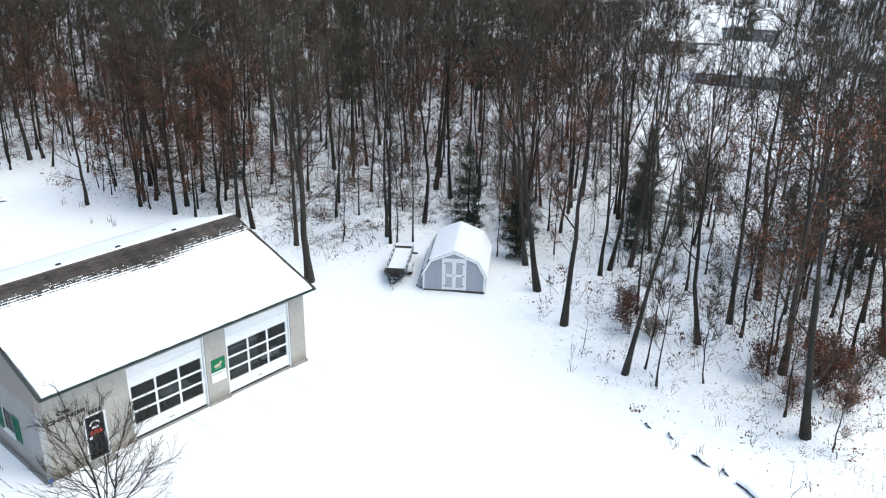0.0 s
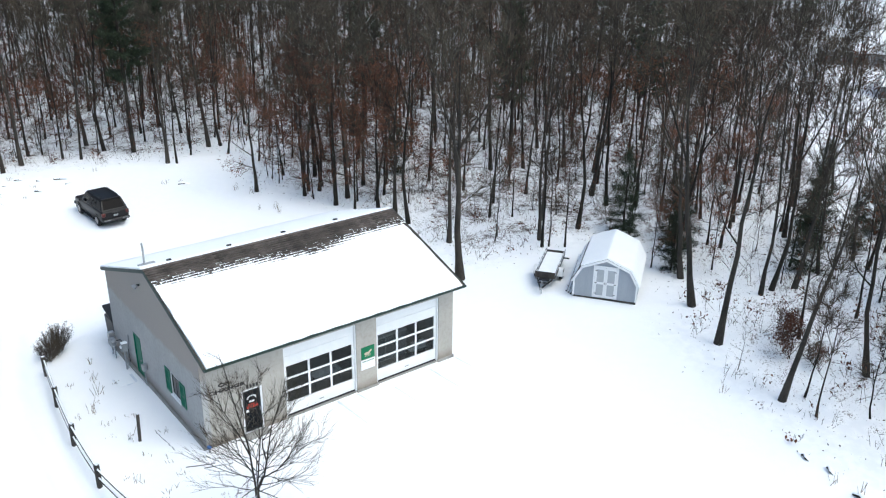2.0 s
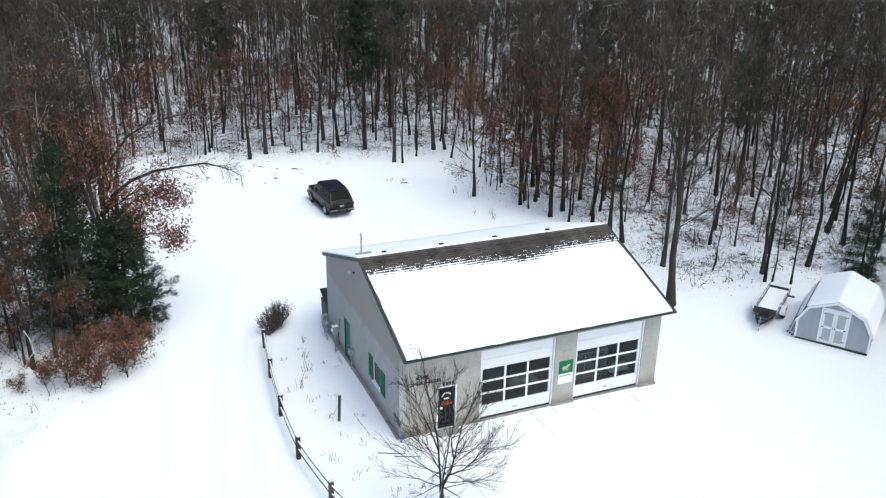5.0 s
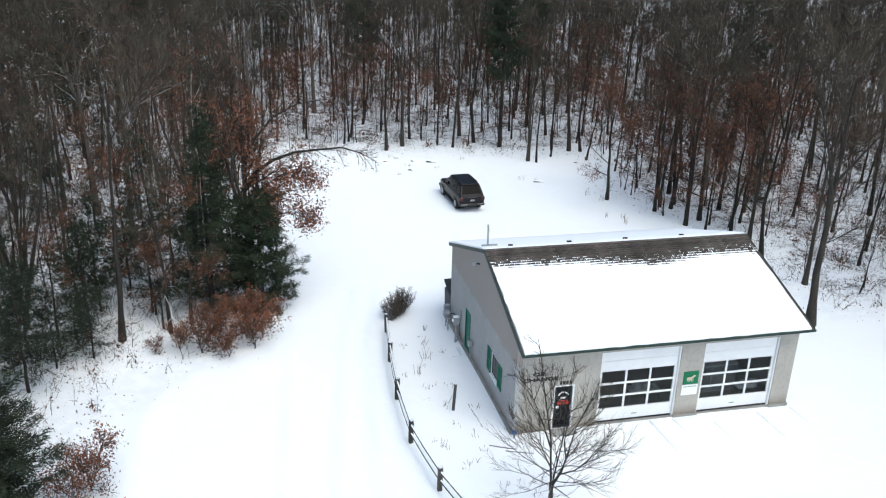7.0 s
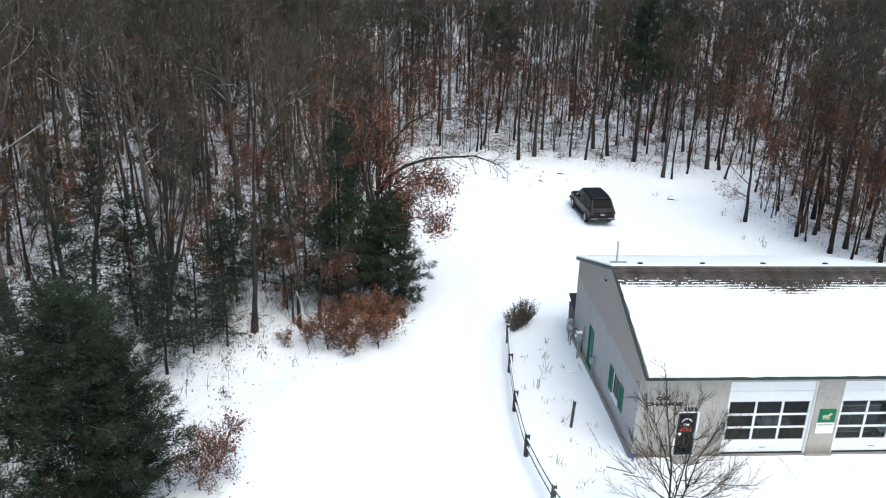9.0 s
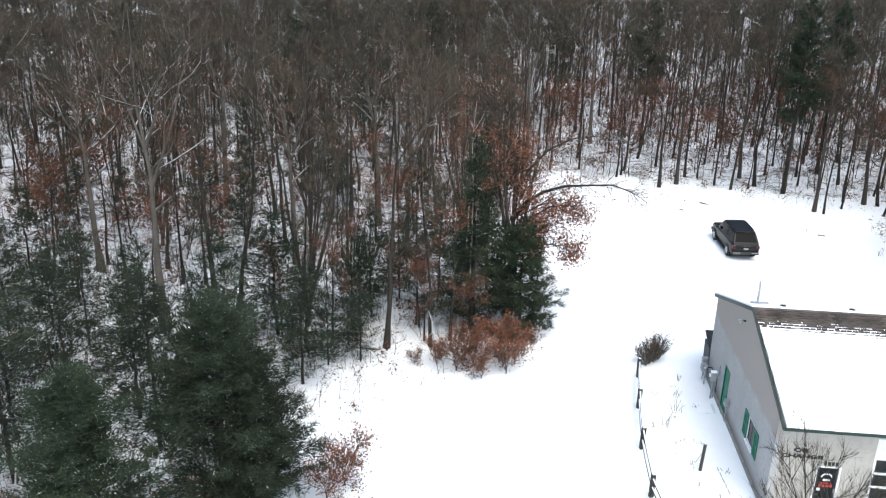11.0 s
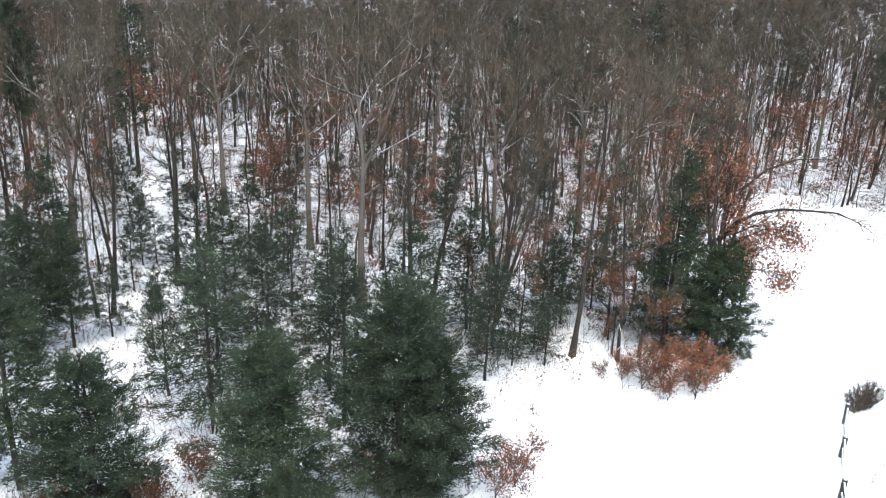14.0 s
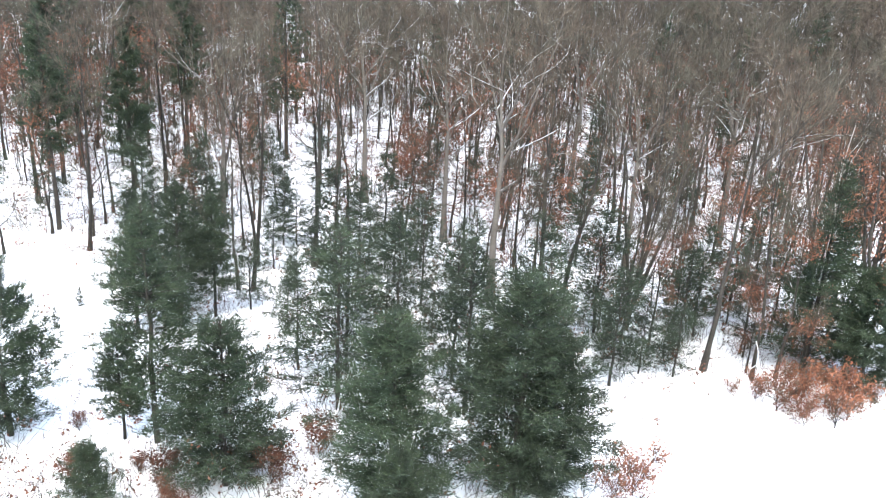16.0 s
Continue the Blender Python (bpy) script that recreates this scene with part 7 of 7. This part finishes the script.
def fallen_log(x0, y0, x1, y1, r):
    t = thing("fallen_log", "fallen log half buried under snow at the edge of the lot", "log", pose(x0, y0, ground_z(x0, y0)), group="fallen logs")
    d = np.array([x1 - x0, y1 - y0, 0.0])
    part("trunk", Shape().tube([(0, 0, 0.06), tuple(d * 0.35 + [0.08, 0.05, 0.1]), tuple(d * 0.7 + [-0.06, 0.04, 0.09]), tuple(d + [0, 0, 0.03])], [r * 0.5, r * 1.1, r * 0.8, r * 0.3], 8), BARK_DARK, t)
    part("log_snow", Shape().tube([(0.05, 0.02, 0.08 + r * 0.3), tuple(d * 0.35 + [0.12, 0.05, 0.1 + r * 0.35]), tuple(d * 0.7 + [0, 0.04, 0.09 + r * 0.35]), tuple(d + [0.03, 0, 0.05])], [r * 0.75, r * 1.4, r * 1.35, r * 0.8], 8), SNOW, t)


def snowy_branch(x, y, pts, r):
    """A broken branch with a thick line of snow along its top."""
    t = thing("snowy_branch", "broken grey branch carrying a thick line of snow", "branch", pose(x, y, ground_z(x, y)), group="snowy broken branches")
    for line, f in pts:
        line = [np.array(p, float) for p in line]
        n = len(line)
        v, q = tube_arrays([(line, [r * f * (1 - 0.6 * i / n) for i in range(n)])], 5)
        b = piece("branch", t, (v, q, BARK))
        up = np.array([0.0, 0.0, r * f * 0.6])
        v, q = tube_arrays([([p + up for p in line], [r * f * 1.1 * (1 - 0.5 * i / n) for i in range(n)])], 5)
        piece("branch_snow", b, (v, q, SNOW))


snowy_branch(-13.9, 11.3, [([(0, 0, 0), (-0.08, 0.1, 0.7), (-0.32, 0.15, 1.2), (-0.36, 0.2, 1.7), (-0.6, 0.3, 2.3)], 1.0), ([(-0.32, 0.15, 1.2), (-0.55, 0.0, 0.95), (-0.68, -0.1, 0.5)], 0.7), ([(-0.36, 0.2, 1.7), (-0.15, 0.2, 2.0), (-0.1, 0.2, 2.2)], 0.6)], 0.022)
snowy_branch(-21.6, 16.6, [([(0, 0, 1.5), (1.3, -0.3, 1.75), (2.6, -0.7, 1.4), (3.7, -1.0, 0.9)], 1.0), ([(1.3, -0.3, 1.75), (2.0, 0.3, 2.0)], 0.6)], 0.022)
snowy_branch(-29.0, -2.7, [([(0, 0, 0), (0.15, 0.1, 1.2), (0.5, 0.3, 2.4)], 1.0)], 0.036)


# These three log shapes stand in for a drift furrow and its dark, shaded gap.
fallen_log(18.55, -17.7, 18.4, -18.6, 0.08)
fallen_log(18.55, -19.0, 18.35, -19.4, 0.05)
fallen_log(18.15, -19.8, 17.6, -21.4, 0.11)
for i, (x, y, dx, dy) in enumerate([(-5.6, 39.4, 0.9, 0.0), (-3.8, 40.3, 0.5, 0.2), (-0.1, 39.2, 0.6, -0.1), (1.2, 40.8, 0.7, 0.0), (2.9, 38.4, 0.4, -0.3), (4.8, 40.3, 0.9, -0.3), (5.3, 38.9, 0.4, 0.2), (12.3, 33.7, 0.8, -0.3), (-2.2, 40.2, 0.4, 0.1), (0.6, 40.1, 0.4, 0.2), (-4.6, 40.9, 0.5, 0.1), (3.6, 40.6, 0.4, 0.1), (2.2, 41.3, 0.5, -0.1)]):
    fallen_log(x, y, x + dx, y + dy, 0.055 + 0.02 * (i % 3))
fallen_log(19.3, -15.1, 19.2, -15.5, 0.05)
fallen_log(19.3, -16.2, 19.1, -16.6, 0.05)


# ---- far houses on the open ground ----
def far_house(x, y, rz, lx, ly, wall_h, rise, label):
    t = thing("far_house", label, "house", pose(x, y, ground_z(x, y) - 0.2, 0, 0, rz), group="houses beyond the wood")
    hx, hy = lx / 2, ly / 2
    part("wall", Shape().box(-hx, hx, -hy, -hy + 0.2, 0, wall_h).box(-hx, hx, hy - 0.2, hy, 0, wall_h), FAR_WALL, t)
    for sx in (-1, 1):
        part("wall", Shape().prism([(-hy + 0.2, 0), (hy - 0.2, 0), (hy - 0.2, wall_h), (0, wall_h + rise * 0.95), (-hy + 0.2, wall_h)], "x", sx * hx - 0.1, sx * hx + 0.1), FAR_WALL, t)
    roof = part("roof", Shape().prism([(-hy - 0.5, wall_h - 0.1), (0, wall_h + rise), (hy + 0.5, wall_h - 0.1), (hy + 0.5, wall_h + 0.05), (0, wall_h + rise + 0.15), (-hy - 0.5, wall_h + 0.05)], "x", -hx - 0.4, hx + 0.4), SHINGLE, t)
    part("roof_snow", Shape().prism([(-hy - 0.5, wall_h + 0.06), (0, wall_h + rise + 0.16), (hy + 0.5, wall_h + 0.06), (hy + 0.5, wall_h + 0.2), (0, wall_h + rise + 0.3), (-hy - 0.5, wall_h + 0.2)], "x", -hx - 0.38, hx + 0.38), SNOW, roof)
    n = max(2, int(lx / 3.5))
    for i in range(n):
        cx = -hx + (i + 0.5) * lx / n
        w = part("window", Shape().box(cx - 0.65, cx + 0.65, -hy - 0.05, -hy - 0.004, 0.6, 1.5), WHITE_PAINT, t)
        part("pane", Shape().box(cx - 0.55, cx + 0.55, -hy - 0.07, -hy - 0.052, 0.7, 1.4), GLASS, w)
    part("chimney", Shape().box(hx * 0.4, hx * 0.4 + 0.7, 0.4, 1.0, wall_h + rise * 0.5, wall_h + rise + 1.0), CONCRETE, roof)


far_house(96, 13, -65, 12, 9, 1.7, 2.4, "long low house with a snow-covered roof beyond the wood")
far_house(113, 31, -58, 11, 9, 1.8, 2.4, "grey house with a snowy roof among the far trees")
far_house(133, 31, -65, 14, 12, 2.0, 2.5, "wide snow-roofed building far beyond the wood")
far_house(90, 49, -50, 9, 8, 2.4, 2.2, "snow-roofed house hidden behind the far trees")
